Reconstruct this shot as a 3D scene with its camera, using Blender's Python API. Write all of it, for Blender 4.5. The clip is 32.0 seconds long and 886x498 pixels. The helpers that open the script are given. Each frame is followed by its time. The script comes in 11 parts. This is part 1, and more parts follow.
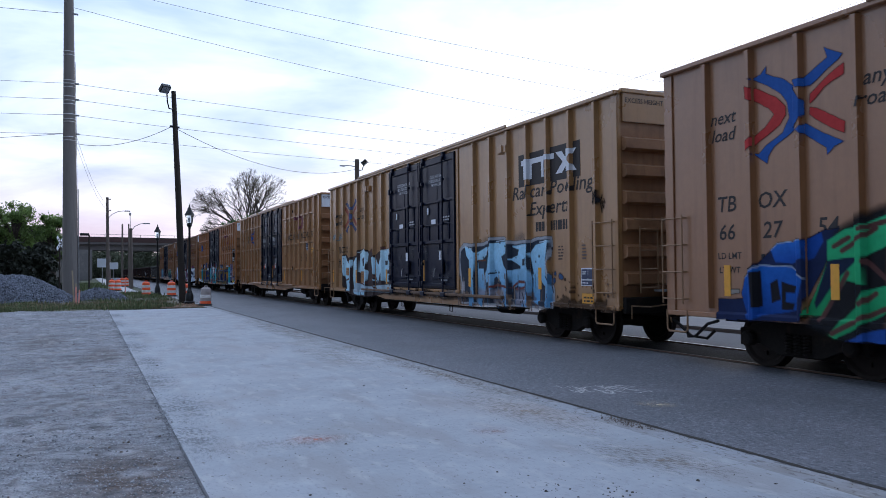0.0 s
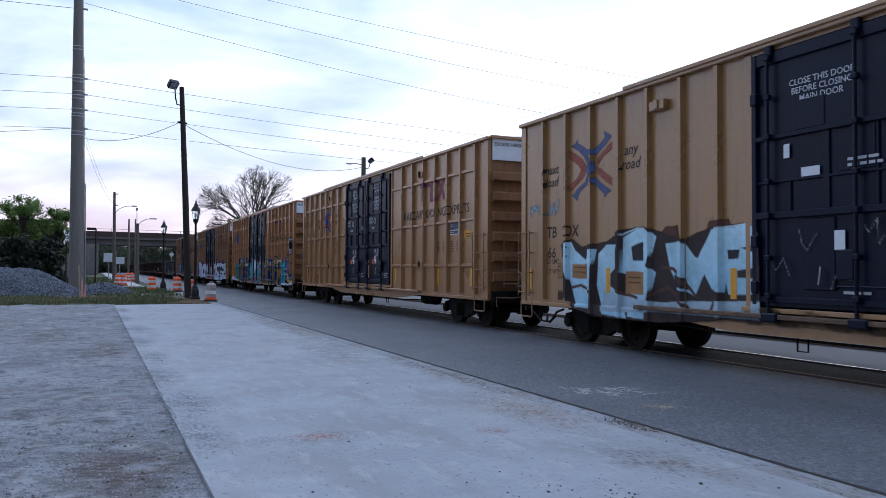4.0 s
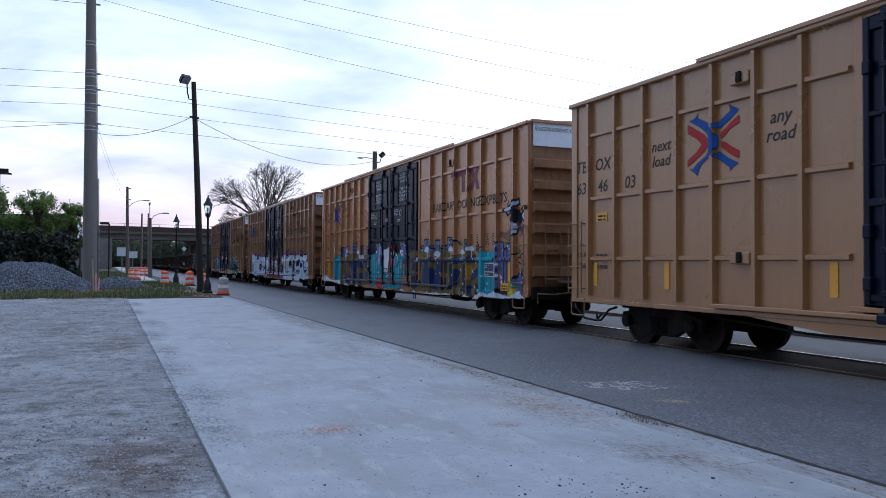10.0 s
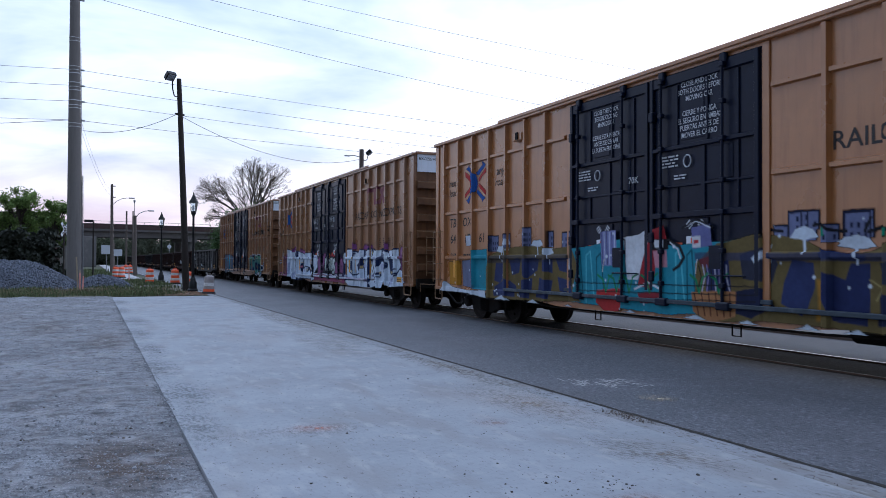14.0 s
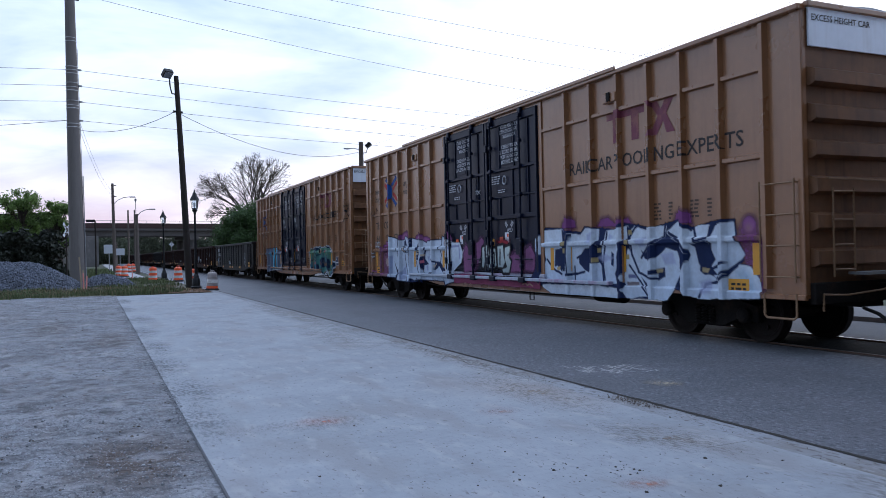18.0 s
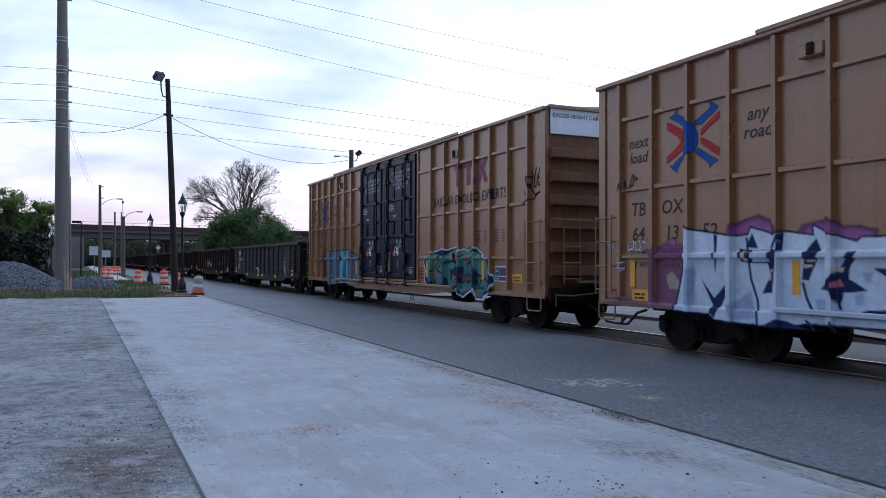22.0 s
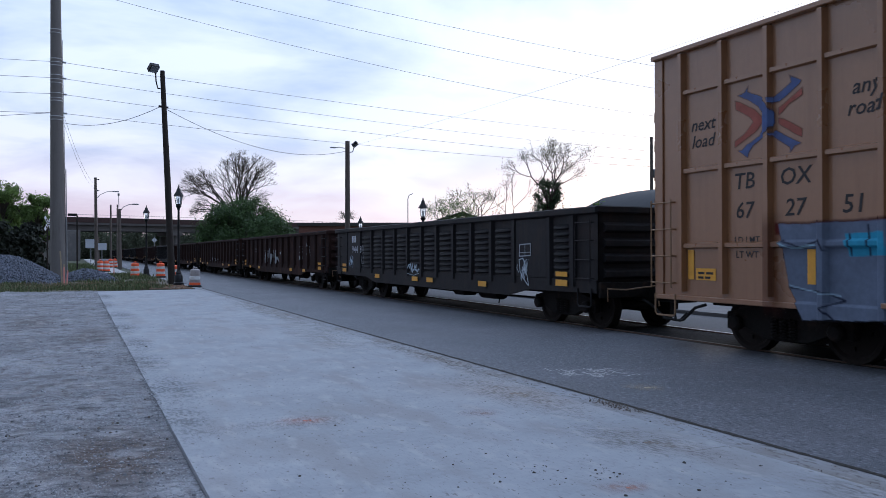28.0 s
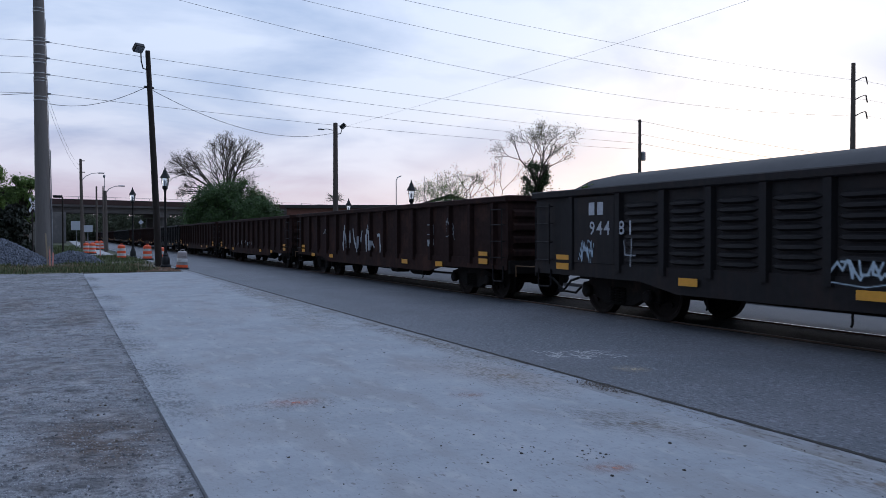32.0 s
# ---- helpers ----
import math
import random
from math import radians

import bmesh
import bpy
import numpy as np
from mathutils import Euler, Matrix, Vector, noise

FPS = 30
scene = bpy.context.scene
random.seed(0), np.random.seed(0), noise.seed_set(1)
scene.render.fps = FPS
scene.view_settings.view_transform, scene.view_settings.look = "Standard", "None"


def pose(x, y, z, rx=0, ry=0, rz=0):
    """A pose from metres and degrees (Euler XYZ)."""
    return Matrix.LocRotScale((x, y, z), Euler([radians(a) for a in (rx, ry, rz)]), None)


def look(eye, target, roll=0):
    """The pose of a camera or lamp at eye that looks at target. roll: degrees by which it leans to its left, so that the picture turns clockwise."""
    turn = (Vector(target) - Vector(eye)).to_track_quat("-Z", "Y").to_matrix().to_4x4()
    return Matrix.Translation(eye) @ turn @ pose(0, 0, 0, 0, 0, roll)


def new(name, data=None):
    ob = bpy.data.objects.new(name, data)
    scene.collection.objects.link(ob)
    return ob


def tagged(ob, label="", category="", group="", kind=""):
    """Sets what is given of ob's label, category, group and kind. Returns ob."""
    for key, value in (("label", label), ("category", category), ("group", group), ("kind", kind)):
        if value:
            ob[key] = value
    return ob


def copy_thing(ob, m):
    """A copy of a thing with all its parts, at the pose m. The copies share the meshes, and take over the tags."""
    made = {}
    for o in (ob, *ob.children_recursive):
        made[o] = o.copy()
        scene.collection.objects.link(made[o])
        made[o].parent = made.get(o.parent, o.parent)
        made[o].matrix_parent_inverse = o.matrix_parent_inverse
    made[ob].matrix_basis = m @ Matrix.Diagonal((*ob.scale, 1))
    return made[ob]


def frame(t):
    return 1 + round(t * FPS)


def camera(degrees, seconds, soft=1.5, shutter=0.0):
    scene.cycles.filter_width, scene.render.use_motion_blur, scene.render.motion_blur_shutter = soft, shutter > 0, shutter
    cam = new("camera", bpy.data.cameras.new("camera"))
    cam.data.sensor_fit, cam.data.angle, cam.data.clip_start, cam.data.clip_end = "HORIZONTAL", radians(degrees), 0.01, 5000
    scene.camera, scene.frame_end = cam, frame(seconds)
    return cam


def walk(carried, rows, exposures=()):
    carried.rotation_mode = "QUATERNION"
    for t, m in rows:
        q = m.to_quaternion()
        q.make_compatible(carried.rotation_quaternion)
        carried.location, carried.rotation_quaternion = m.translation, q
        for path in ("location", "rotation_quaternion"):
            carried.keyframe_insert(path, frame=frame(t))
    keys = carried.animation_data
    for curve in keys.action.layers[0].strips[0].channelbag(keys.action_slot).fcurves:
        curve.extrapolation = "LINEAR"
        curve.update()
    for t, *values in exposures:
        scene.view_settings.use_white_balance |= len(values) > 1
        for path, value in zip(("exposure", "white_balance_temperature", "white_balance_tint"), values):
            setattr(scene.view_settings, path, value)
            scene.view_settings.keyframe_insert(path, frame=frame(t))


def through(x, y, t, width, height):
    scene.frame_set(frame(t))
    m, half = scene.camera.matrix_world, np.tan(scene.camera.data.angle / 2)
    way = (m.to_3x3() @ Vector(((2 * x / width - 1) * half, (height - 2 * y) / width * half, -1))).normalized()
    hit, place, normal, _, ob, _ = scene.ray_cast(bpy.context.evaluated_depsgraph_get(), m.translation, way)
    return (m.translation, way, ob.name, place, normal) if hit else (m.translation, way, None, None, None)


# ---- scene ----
# ---------------------------------------------------------------- camera
cam = camera(60.0, 32.0, soft=0.55, shutter=0.14)
EYE = 1.57
EXPOSURES = [(0, 0.09, 5750, 10), (26.5, 0.04, 5750, 10), (28.5, -0.22, 5700, 10), (29.0, -0.30, 5700, 10), (32.0, -0.45, 5700, 10)]
# seconds, yaw, pitch, roll
PATH = [
    (0, -24.81, 1.55, 0.52), (0.5, -24.76, 1.54, 0.58), (1, -24.63, 1.65, 0.62), (1.5, -24.51, 1.19, 0.65),
    (2, -24.42, 1.02, 0.56), (2.5, -24.36, 1.18, -0.07), (3, -24.36, 1.36, -0.27), (3.5, -24.32, 1.50, -0.23),
    (5.5, -24.99, 1.41, -0.44), (6, -24.93, 1.72, -0.40), (6.5, -24.83, 1.99, -0.22), (7, -24.71, 2.13, -0.18),
    (7.5, -24.49, 2.00, -0.18), (8, -23.85, 1.36, 0.02), (8.5, -23.29, 0.90, 0.23), (9, -23.31, 0.76, 0.08),
    (9.5, -23.49, 1.02, -0.12), (10, -23.59, 1.04, -0.24), (10.5, -23.60, 1.02, -0.39), (11, -23.68, 1.03, -0.51),
    (11.5, -23.79, 0.87, -0.53), (12, -23.91, 0.91, -0.41), (12.5, -24.16, 0.72, -0.46), (13, -24.76, 0.50, -0.35),
    (13.5, -24.76, 0.66, -0.31), (14, -24.57, 0.90, -0.26), (14.5, -24.27, 0.94, -0.25), (16.5, -24.59, 0.72, 0.81),
    (17, -24.68, 0.51, 1.03), (17.5, -24.53, 0.32, 1.16), (18, -24.40, 0.20, 1.25), (18.5, -24.24, 0.01, 1.29),
    (19, -23.96, 0.03, 1.30), (19.5, -23.98, 0.09, 1.30), (20, -23.88, 0.05, 1.23), (20.5, -24.02, -0.05, 1.06),
    (21, -24.49, 0.20, 0.60), (21.5, -24.93, 0.80, 0.08), (22, -25.31, 0.94, -0.14), (22.5, -26.18, 0.95, -0.35),
    (23, -26.48, 0.80, -0.52), (23.5, -26.09, 0.67, -0.46), (24, -25.52, 0.75, -0.26), (24.5, -25.04, 0.84, -0.04),
    (25, -24.72, 0.84, -0.19), (25.5, -24.84, 0.75, -0.23), (26, -25.04, 0.60, -0.09), (26.5, -25.14, 0.55, 0.04),
    (28.5, -25.78, 0.11, 0.08), (29, -26.07, -0.05, -0.07), (29.5, -26.24, -0.17, -0.13), (30, -26.23, -0.22, -0.18),
    (30.5, -26.22, -0.48, -0.12), (31, -26.24, -0.73, -0.16), (31.5, -26.39, -0.79, 0.05), (32, -26.41, -1.05, 0.11),
]
# distance that the train has rolled, second by second
TRAVEL = [
    (0, 0.00), (1, 3.78), (2, 7.55), (3, 11.31), (3.5, 13.19), (5.5, 20.62),
    (6, 22.47), (7, 26.16), (8, 29.87), (9, 33.57), (10, 37.22), (11, 40.83),
    (12, 44.41), (13, 47.97), (14, 51.51), (14.5, 53.29), (16.5, 60.41), (17, 62.20),
    (18, 65.79), (19, 69.38), (20, 72.98), (21, 76.60), (22, 80.25), (23, 83.91),
    (24, 87.64), (25, 91.41), (26, 95.18), (26.5, 97.06), (28.5, 104.54), (29, 106.39),
    (30, 110.07), (31, 113.70), (32, 117.31),
]
walk(cam, [(t, pose(0, 0, EYE, 90 + pitch, roll, yaw)) for t, yaw, pitch, roll in PATH], EXPOSURES)

# ---------------------------------------------------------------- world and sun
SUN_AZ, SUN_EL = 48.0, 9.0      # degrees from +y towards +x, and above the horizon


def make_world():
    world = bpy.data.worlds.new("dusk_sky")
    world.use_nodes = True
    scene.world = world
    nt = world.node_tree
    nt.nodes.clear()
    N, L = nt.nodes.new, nt.links.new
    out, bg = N("ShaderNodeOutputWorld"), N("ShaderNodeBackground")
    L(bg.outputs[0], out.inputs[0])
    sky = N("ShaderNodeTexSky")
    sky.sky_type = "NISHITA"
    sky.sun_disc = False
    sky.sun_elevation, sky.sun_rotation = radians(SUN_EL), radians(SUN_AZ)
    sky.air_density, sky.dust_density, sky.ozone_density = 1.2, 2.0, 2.0
    tc = N("ShaderNodeTexCoord")
    sep = N("ShaderNodeSeparateXYZ")
    L(tc.outputs["Generated"], sep.inputs[0])

    def math_node(op, a, b=None, clamp=False):
        m = N("ShaderNodeMath")
        m.operation, m.use_clamp = op, clamp
        for i, v in enumerate((a, b)):
            if v is None:
                continue
            if isinstance(v, (int, float)):
                m.inputs[i].default_value = v
            else:
                L(v, m.inputs[i])
        return m.outputs[0]

    def ramp(value, stops):
        r = N("ShaderNodeValToRGB")
        L(value, r.inputs[0])
        while len(r.color_ramp.elements) < len(stops):
            r.color_ramp.elements.new(0.5)
        for e, (p, c) in zip(r.color_ramp.elements, stops):
            e.position, e.color = p, (*c, 1) if len(c) == 3 else c
        return r.outputs[0]

    def mix(fac, a, b, mode="MIX"):
        m = N("ShaderNodeMixRGB")
        m.blend_type = mode
        for i, v in enumerate((fac, a, b)):
            if isinstance(v, (int, float)):
                m.inputs[i].default_value = v
            elif isinstance(v, tuple):
                m.inputs[i].default_value = (*v, 1)
            else:
                L(v, m.inputs[i])
        return m.outputs[0]

    up = math_node("MAXIMUM", sep.outputs[2], 0.0)
    # flat cloud layer: the direction divided by its height
    den = math_node("ADD", up, 0.16)
    px, py = math_node("DIVIDE", sep.outputs[0], den), math_node("DIVIDE", sep.outputs[1], den)
    comb = N("ShaderNodeCombineXYZ")
    L(px, comb.inputs[0])
    L(py, comb.inputs[1])
    n1 = N("ShaderNodeTexNoise")
    L(comb.outputs[0], n1.inputs["Vector"])
    n1.inputs["Scale"].default_value, n1.inputs["Detail"].default_value, n1.inputs["Roughness"].default_value = 1.15, 6, 0.52
    n1.inputs["Distortion"].default_value = 0.35
    cloud = ramp(n1.outputs[0], [(0.37, (0, 0, 0)), (0.57, (1, 1, 1))])
    # clear-to-hazy gradient by height: pink band, lilac, pale blue
    grad = ramp(up, [(0.0, (0.80, 0.57, 0.62)), (0.07, (0.78, 0.66, 0.76)), (0.14, (0.54, 0.62, 0.82)), (0.32, (0.41, 0.55, 0.80)), (0.6, (0.68, 0.86, 1.18)), (1.0, (1.0, 1.16, 1.50))])
    lit = ramp(up, [(0.0, (0.92, 0.68, 0.69)), (0.08, (0.98, 0.91, 0.98)), (0.18, (0.94, 0.97, 1.07)), (0.5, (1.0, 1.09, 1.28)), (1.0, (1.36, 1.48, 1.8))])
    veil = mix(cloud, grad, lit)
    # brighter round the hidden sun, darker opposite
    ax, ay = math.sin(radians(SUN_AZ - 6)), math.cos(radians(SUN_AZ - 6))
    dot = math_node("ADD", math_node("MULTIPLY", sep.outputs[0], ax), math_node("MULTIPLY", sep.outputs[1], ay))
    dot = math_node("ADD", dot, math_node("MULTIPLY", up, 0.25))
    glow = ramp(dot, [(0.78, (0, 0, 0)), (1.04, (1, 1, 1))])
    bright = mix(math_node("MULTIPLY", glow, 0.34), veil, mix(0.5, veil, (1.24, 1.26, 1.36), "MIX"))
    side = N("ShaderNodeMapRange")
    L(dot, side.inputs["Value"])
    for key, v in (("From Min", -0.85), ("From Max", 0.32), ("To Min", 0.09), ("To Max", 1.0)):
        side.inputs[key].default_value = v
    total = mix(1.0, bright, side.outputs[0], "MULTIPLY")
    part_sky = mix(1.0, sky.outputs[0], (0.02, 0.02, 0.02), "MULTIPLY")
    total = mix(1.0, total, part_sky, "ADD")
    L(total, bg.inputs[0])
    bg.inputs[1].default_value = 1.0


make_world()
sun_data = bpy.data.lights.new("sun", "SUN")
sun_data.energy, sun_data.angle, sun_data.color = 0.35, radians(30), (1.0, 0.86, 0.78)
sun = new("sun", sun_data)
sun.matrix_world = look((math.sin(radians(SUN_AZ)) * 60, math.cos(radians(SUN_AZ)) * 60, math.tan(radians(SUN_EL)) * 60), (0, 0, 0))


# ---------------------------------------------------------------- materials
def material(name, color, rough=0.6, metal=0.0, grain=40.0, var=0.15, stain=None, stain_scale=1.5, stain_cut=(0.5, 0.75), bump=0.15, bump_scale=60.0,
             streak=None, streak_amt=0.5, stretch=(1, 1, 1), island=0.0, spread=0.0, spec=0.5, through=0.0, specks=(), lumps=0.02):
    """Two scales of variation, an optional stain colour in patches, optional vertical streaks, and fine relief."""
    m = bpy.data.materials.new(name)
    m.use_nodes = True
    nt = m.node_tree
    N, L = nt.nodes.new, nt.links.new
    p = nt.nodes["Principled BSDF"]
    p.inputs["Roughness"].default_value, p.inputs["Metallic"].default_value = rough, metal
    p.inputs["Specular IOR Level"].default_value = spec
    tc = N("ShaderNodeTexCoord")
    mp = N("ShaderNodeMapping")
    mp.inputs["Scale"].default_value = stretch
    L(tc.outputs["Object"], mp.inputs[0])

    def noise_tex(scale, detail=4, vec=None, rough_=0.55):
        n = N("ShaderNodeTexNoise")
        n.inputs["Scale"].default_value, n.inputs["Detail"].default_value, n.inputs["Roughness"].default_value = scale, detail, rough_
        L(vec or mp.outputs[0], n.inputs["Vector"])
        return n.outputs[0]

    def mixc(fac, a, b):
        x = N("ShaderNodeMixRGB")
        for i, v in enumerate((fac, a, b)):
            if isinstance(v, (int, float)):
                x.inputs[i].default_value = v
            elif isinstance(v, tuple):
                x.inputs[i].default_value = (*v, 1)
            else:
                L(v, x.inputs[i])
        return x.outputs[0]

    def cut(value, lo, hi):
        r = N("ShaderNodeMapRange")
        r.inputs["From Min"].default_value, r.inputs["From Max"].default_value = lo, hi
        L(value, r.inputs["Value"])
        return r.outputs[0]

    dark, light = tuple(c * (1 - var) for c in color), tuple(min(1, c * (1 + var)) for c in color)
    col = mixc(cut(noise_tex(grain, 5), 0.3, 0.7), dark, light)
    big = noise_tex(grain / 22 + 0.15, 5)
    col2 = mixc(cut(big, 0.35, 0.7), tuple(c * (1 - var * 0.9) for c in color), tuple(min(1, c * (1 + var * 0.6)) for c in color))
    col = mixc(0.5, col, col2)
    if stain:
        col = mixc(cut(noise_tex(stain_scale, 6, rough_=0.62), *stain_cut), col, stain)
    mp3 = N("ShaderNodeMapping")
    mp3.inputs["Scale"].default_value = (1, 0.4, 1)
    L(tc.outputs["Object"], mp3.inputs[0])
    for tint, scale, lo, hi, amount in specks:
        k = N("ShaderNodeMath")
        k.operation = "MULTIPLY"
        L(cut(noise_tex(scale, 2, mp3.outputs[0], 0.5), lo, hi), k.inputs[0])
        k.inputs[1].default_value = amount
        col = mixc(k.outputs[0], col, tint)
    if streak:
        mp2 = N("ShaderNodeMapping")
        mp2.inputs["Scale"].default_value = (6, 6, 0.5)
        L(tc.outputs["Object"], mp2.inputs[0])
        k = N("ShaderNodeMath")
        k.operation = "MULTIPLY"
        L(cut(noise_tex(1.4, 5, mp2.outputs[0]), 0.5, 0.78), k.inputs[0])
        k.inputs[1].default_value = streak_amt
        col = mixc(k.outputs[0], col, streak)
    if spread:
        info = N("ShaderNodeObjectInfo")
        hsv = N("ShaderNodeHueSaturation")
        L(cut(info.outputs["Random"], 0, 1), hsv.inputs["Value"])
        r = hsv.inputs["Value"].links[0].from_node
        r.inputs["To Min"].default_value, r.inputs["To Max"].default_value = 1 - spread, 1 + spread
        L(col, hsv.inputs["Color"])
        col = hsv.outputs[0]
    if island:
        geo = N("ShaderNodeNewGeometry")
        hsv = N("ShaderNodeHueSaturation")
        r = N("ShaderNodeMapRange")
        r.inputs["To Min"].default_value, r.inputs["To Max"].default_value = 1 - island, 1 + island
        L(geo.outputs["Random Per Island"], r.inputs["Value"])
        L(r.outputs[0], hsv.inputs["Value"])
        L(col, hsv.inputs["Color"])
        col = hsv.outputs[0]
    L(col, p.inputs["Base Color"])
    if through:
        tl, mx = N("ShaderNodeBsdfTranslucent"), N("ShaderNodeMixShader")
        L(col, tl.inputs["Color"])
        mx.inputs[0].default_value = through
        L(p.outputs[0], mx.inputs[1])
        L(tl.outputs[0], mx.inputs[2])
        L(mx.outputs[0], nt.nodes["Material Output"].inputs[0])
    rr = N("ShaderNodeMapRange")
    rr.inputs["To Min"].default_value, rr.inputs["To Max"].default_value = max(0.05, rough - 0.12), min(1, rough + 0.12)
    L(big, rr.inputs["Value"])
    L(rr.outputs[0], p.inputs["Roughness"])
    if bump:
        b = N("ShaderNodeBump")
        b.inputs["Strength"].default_value, b.inputs["Distance"].default_value = bump, lumps
        L(noise_tex(bump_scale, 5), b.inputs["Height"])
        L(b.outputs[0], p.inputs["Normal"])
    return m


def glow_glass(name, color, rough=0.05):
    m = bpy.data.materials.new(name)
    m.use_nodes = True
    p = m.node_tree.nodes["Principled BSDF"]
    p.inputs["Base Color"].default_value = (*color, 1)
    p.inputs["Transmission Weight"].default_value = 0.9
    p.inputs["Roughness"].default_value = rough
    return m


def paint_attribute(name):
    """Sprayed paint: colour and cover from the mesh's own colour layer."""
    m = bpy.data.materials.new(name)
    m.use_nodes = True
    nt = m.node_tree
    N, L = nt.nodes.new, nt.links.new
    p, out = nt.nodes["Principled BSDF"], nt.nodes["Material Output"]
    at = N("ShaderNodeVertexColor")
    at.layer_name = "spray"
    n = N("ShaderNodeTexNoise")
    n.inputs["Scale"].default_value, n.inputs["Detail"].default_value = 14, 5
    tc = N("ShaderNodeTexCoord")
    L(tc.outputs["Object"], n.inputs["Vector"])
    hsv = N("ShaderNodeHueSaturation")
    r = N("ShaderNodeMapRange")
    r.inputs["To Min"].default_value, r.inputs["To Max"].default_value = 0.75, 1.15
    L(n.outputs[0], r.inputs["Value"])
    L(r.outputs[0], hsv.inputs["Value"])
    L(at.outputs["Color"], hsv.inputs["Color"])
    L(hsv.outputs[0], p.inputs["Base Color"])
    p.inputs["Roughness"].default_value = 0.6
    p.inputs["Specular IOR Level"].default_value = 0.12
    tr, mx = N("ShaderNodeBsdfTransparent"), N("ShaderNodeMixShader")
    L(at.outputs["Alpha"], mx.inputs[0])
    L(tr.outputs[0], mx.inputs[1])
    L(p.outputs[0], mx.inputs[2])
    L(mx.outputs[0], out.inputs[0])
    return m


M = {}
M["tan_gold"] = material("tan_gold_paint", (0.352, 0.188, 0.070), 0.30, grain=9, var=0.10, stain=(0.258, 0.125, 0.048), stain_scale=1.1, stain_cut=(0.55, 0.8), bump=0.05, streak=(0.208, 0.095, 0.037), streak_amt=0.5, spec=0.95)
M["tan_brown"] = material("tan_brown_paint", (0.285, 0.133, 0.055), 0.30, grain=9, var=0.12, stain=(0.226, 0.099, 0.038), stain_scale=1.0, stain_cut=(0.5, 0.8), bump=0.05, streak=(0.181, 0.075, 0.028), streak_amt=0.55, spec=0.95)
M["tan_clean"] = material("tan_clean_paint", (0.356, 0.177, 0.067), 0.30, grain=8, var=0.07, stain=(0.301, 0.144, 0.049), stain_scale=0.9, stain_cut=(0.5, 0.85), bump=0.04, streak=(0.260, 0.123, 0.041), streak_amt=0.35, spec=0.95)
M["tan_orange"] = material("tan_orange_paint", (0.399, 0.166, 0.054), 0.30, grain=8, var=0.11, stain=(0.283, 0.108, 0.028), stain_scale=1.0, stain_cut=(0.5, 0.8), bump=0.05, streak=(0.243, 0.080, 0.021), streak_amt=0.6, spec=0.95)
M["tan_faded"] = material("tan_faded_paint", (0.280, 0.131, 0.056), 0.30, grain=9, var=0.10, stain=(0.230, 0.105, 0.040), stain_scale=1.2, stain_cut=(0.5, 0.8), bump=0.05, streak=(0.191, 0.076, 0.029), streak_amt=0.5, spec=0.95)
# end paints: soot stains, and a base darkened for the shade between wagons
M["tan_end"] = material("grimy_shaded_tan_end_paint", (0.194, 0.089, 0.035), 0.6, grain=7, var=0.18, stain=(0.081, 0.037, 0.016), stain_scale=1.1, stain_cut=(0.42, 0.75), bump=0.06, streak=(0.056, 0.025, 0.012), streak_amt=0.75)
M["tan_end_light"] = material("sooty_shaded_tan_end_paint", (0.300, 0.150, 0.066), 0.5, grain=7, var=0.16, stain=(0.150, 0.072, 0.033), stain_scale=1.1, stain_cut=(0.45, 0.78), bump=0.06, streak=(0.11, 0.054, 0.028), streak_amt=0.6)
M["door_black"] = material("door_black_paint", (0.0042, 0.0086, 0.0260), 0.36, grain=12, var=0.3, stain=(0.010, 0.015, 0.030), stain_scale=1.5, stain_cut=(0.55, 0.85), bump=0.04, spec=0.20)
M["painted_rail"] = material("painted_over_rail", (0.028, 0.045, 0.065), 0.6, grain=6, var=0.4, stain=(0.09, 0.12, 0.15), stain_scale=3, stain_cut=(0.5, 0.7), bump=0.05)
M["rusty_rail"] = material("rusty_tan_rail", (0.16, 0.095, 0.055), 0.7, grain=8, var=0.3, stain=(0.05, 0.035, 0.03), stain_scale=3, stain_cut=(0.45, 0.7), bump=0.08)
M["violet_rail"] = material("violet_oversprayed_rail", (0.44, 0.50, 0.60), 0.6, grain=6, var=0.2, stain=(0.36, 0.20, 0.36), stain_scale=2.2, stain_cut=(0.5, 0.7), bump=0.05)
M["white_panel"] = material("white_end_panel", (0.78, 0.84, 0.93), 0.5, grain=10, var=0.05, streak=(0.50, 0.50, 0.50), streak_amt=0.3, bump=0.03)
M["grime"] = material("black_running_gear", (0.012, 0.010, 0.009), 0.85, grain=20, var=0.45, stain=(0.035, 0.022, 0.015), stain_scale=4, stain_cut=(0.55, 0.75), bump=0.3, spec=0.22)
M["wheel"] = material("wheel_steel", (0.022, 0.017, 0.015), 0.7, 0.1, grain=25, var=0.3, bump=0.15, spec=0.22)
M["rail"] = material("rail_steel", (0.62, 0.63, 0.66), 0.3, 0.9, grain=30, var=0.1, bump=0.03)
# near rail: dark colour stands in for the train mirrored in polished steel
M["rail_darkened"] = material("darkened_rail_steel", (0.10, 0.09, 0.085), 0.5, 0.6, grain=30, var=0.3, bump=0.1)
M["rail_web"] = material("rail_rust", (0.09, 0.05, 0.035), 0.8, grain=30, var=0.3, bump=0.2)
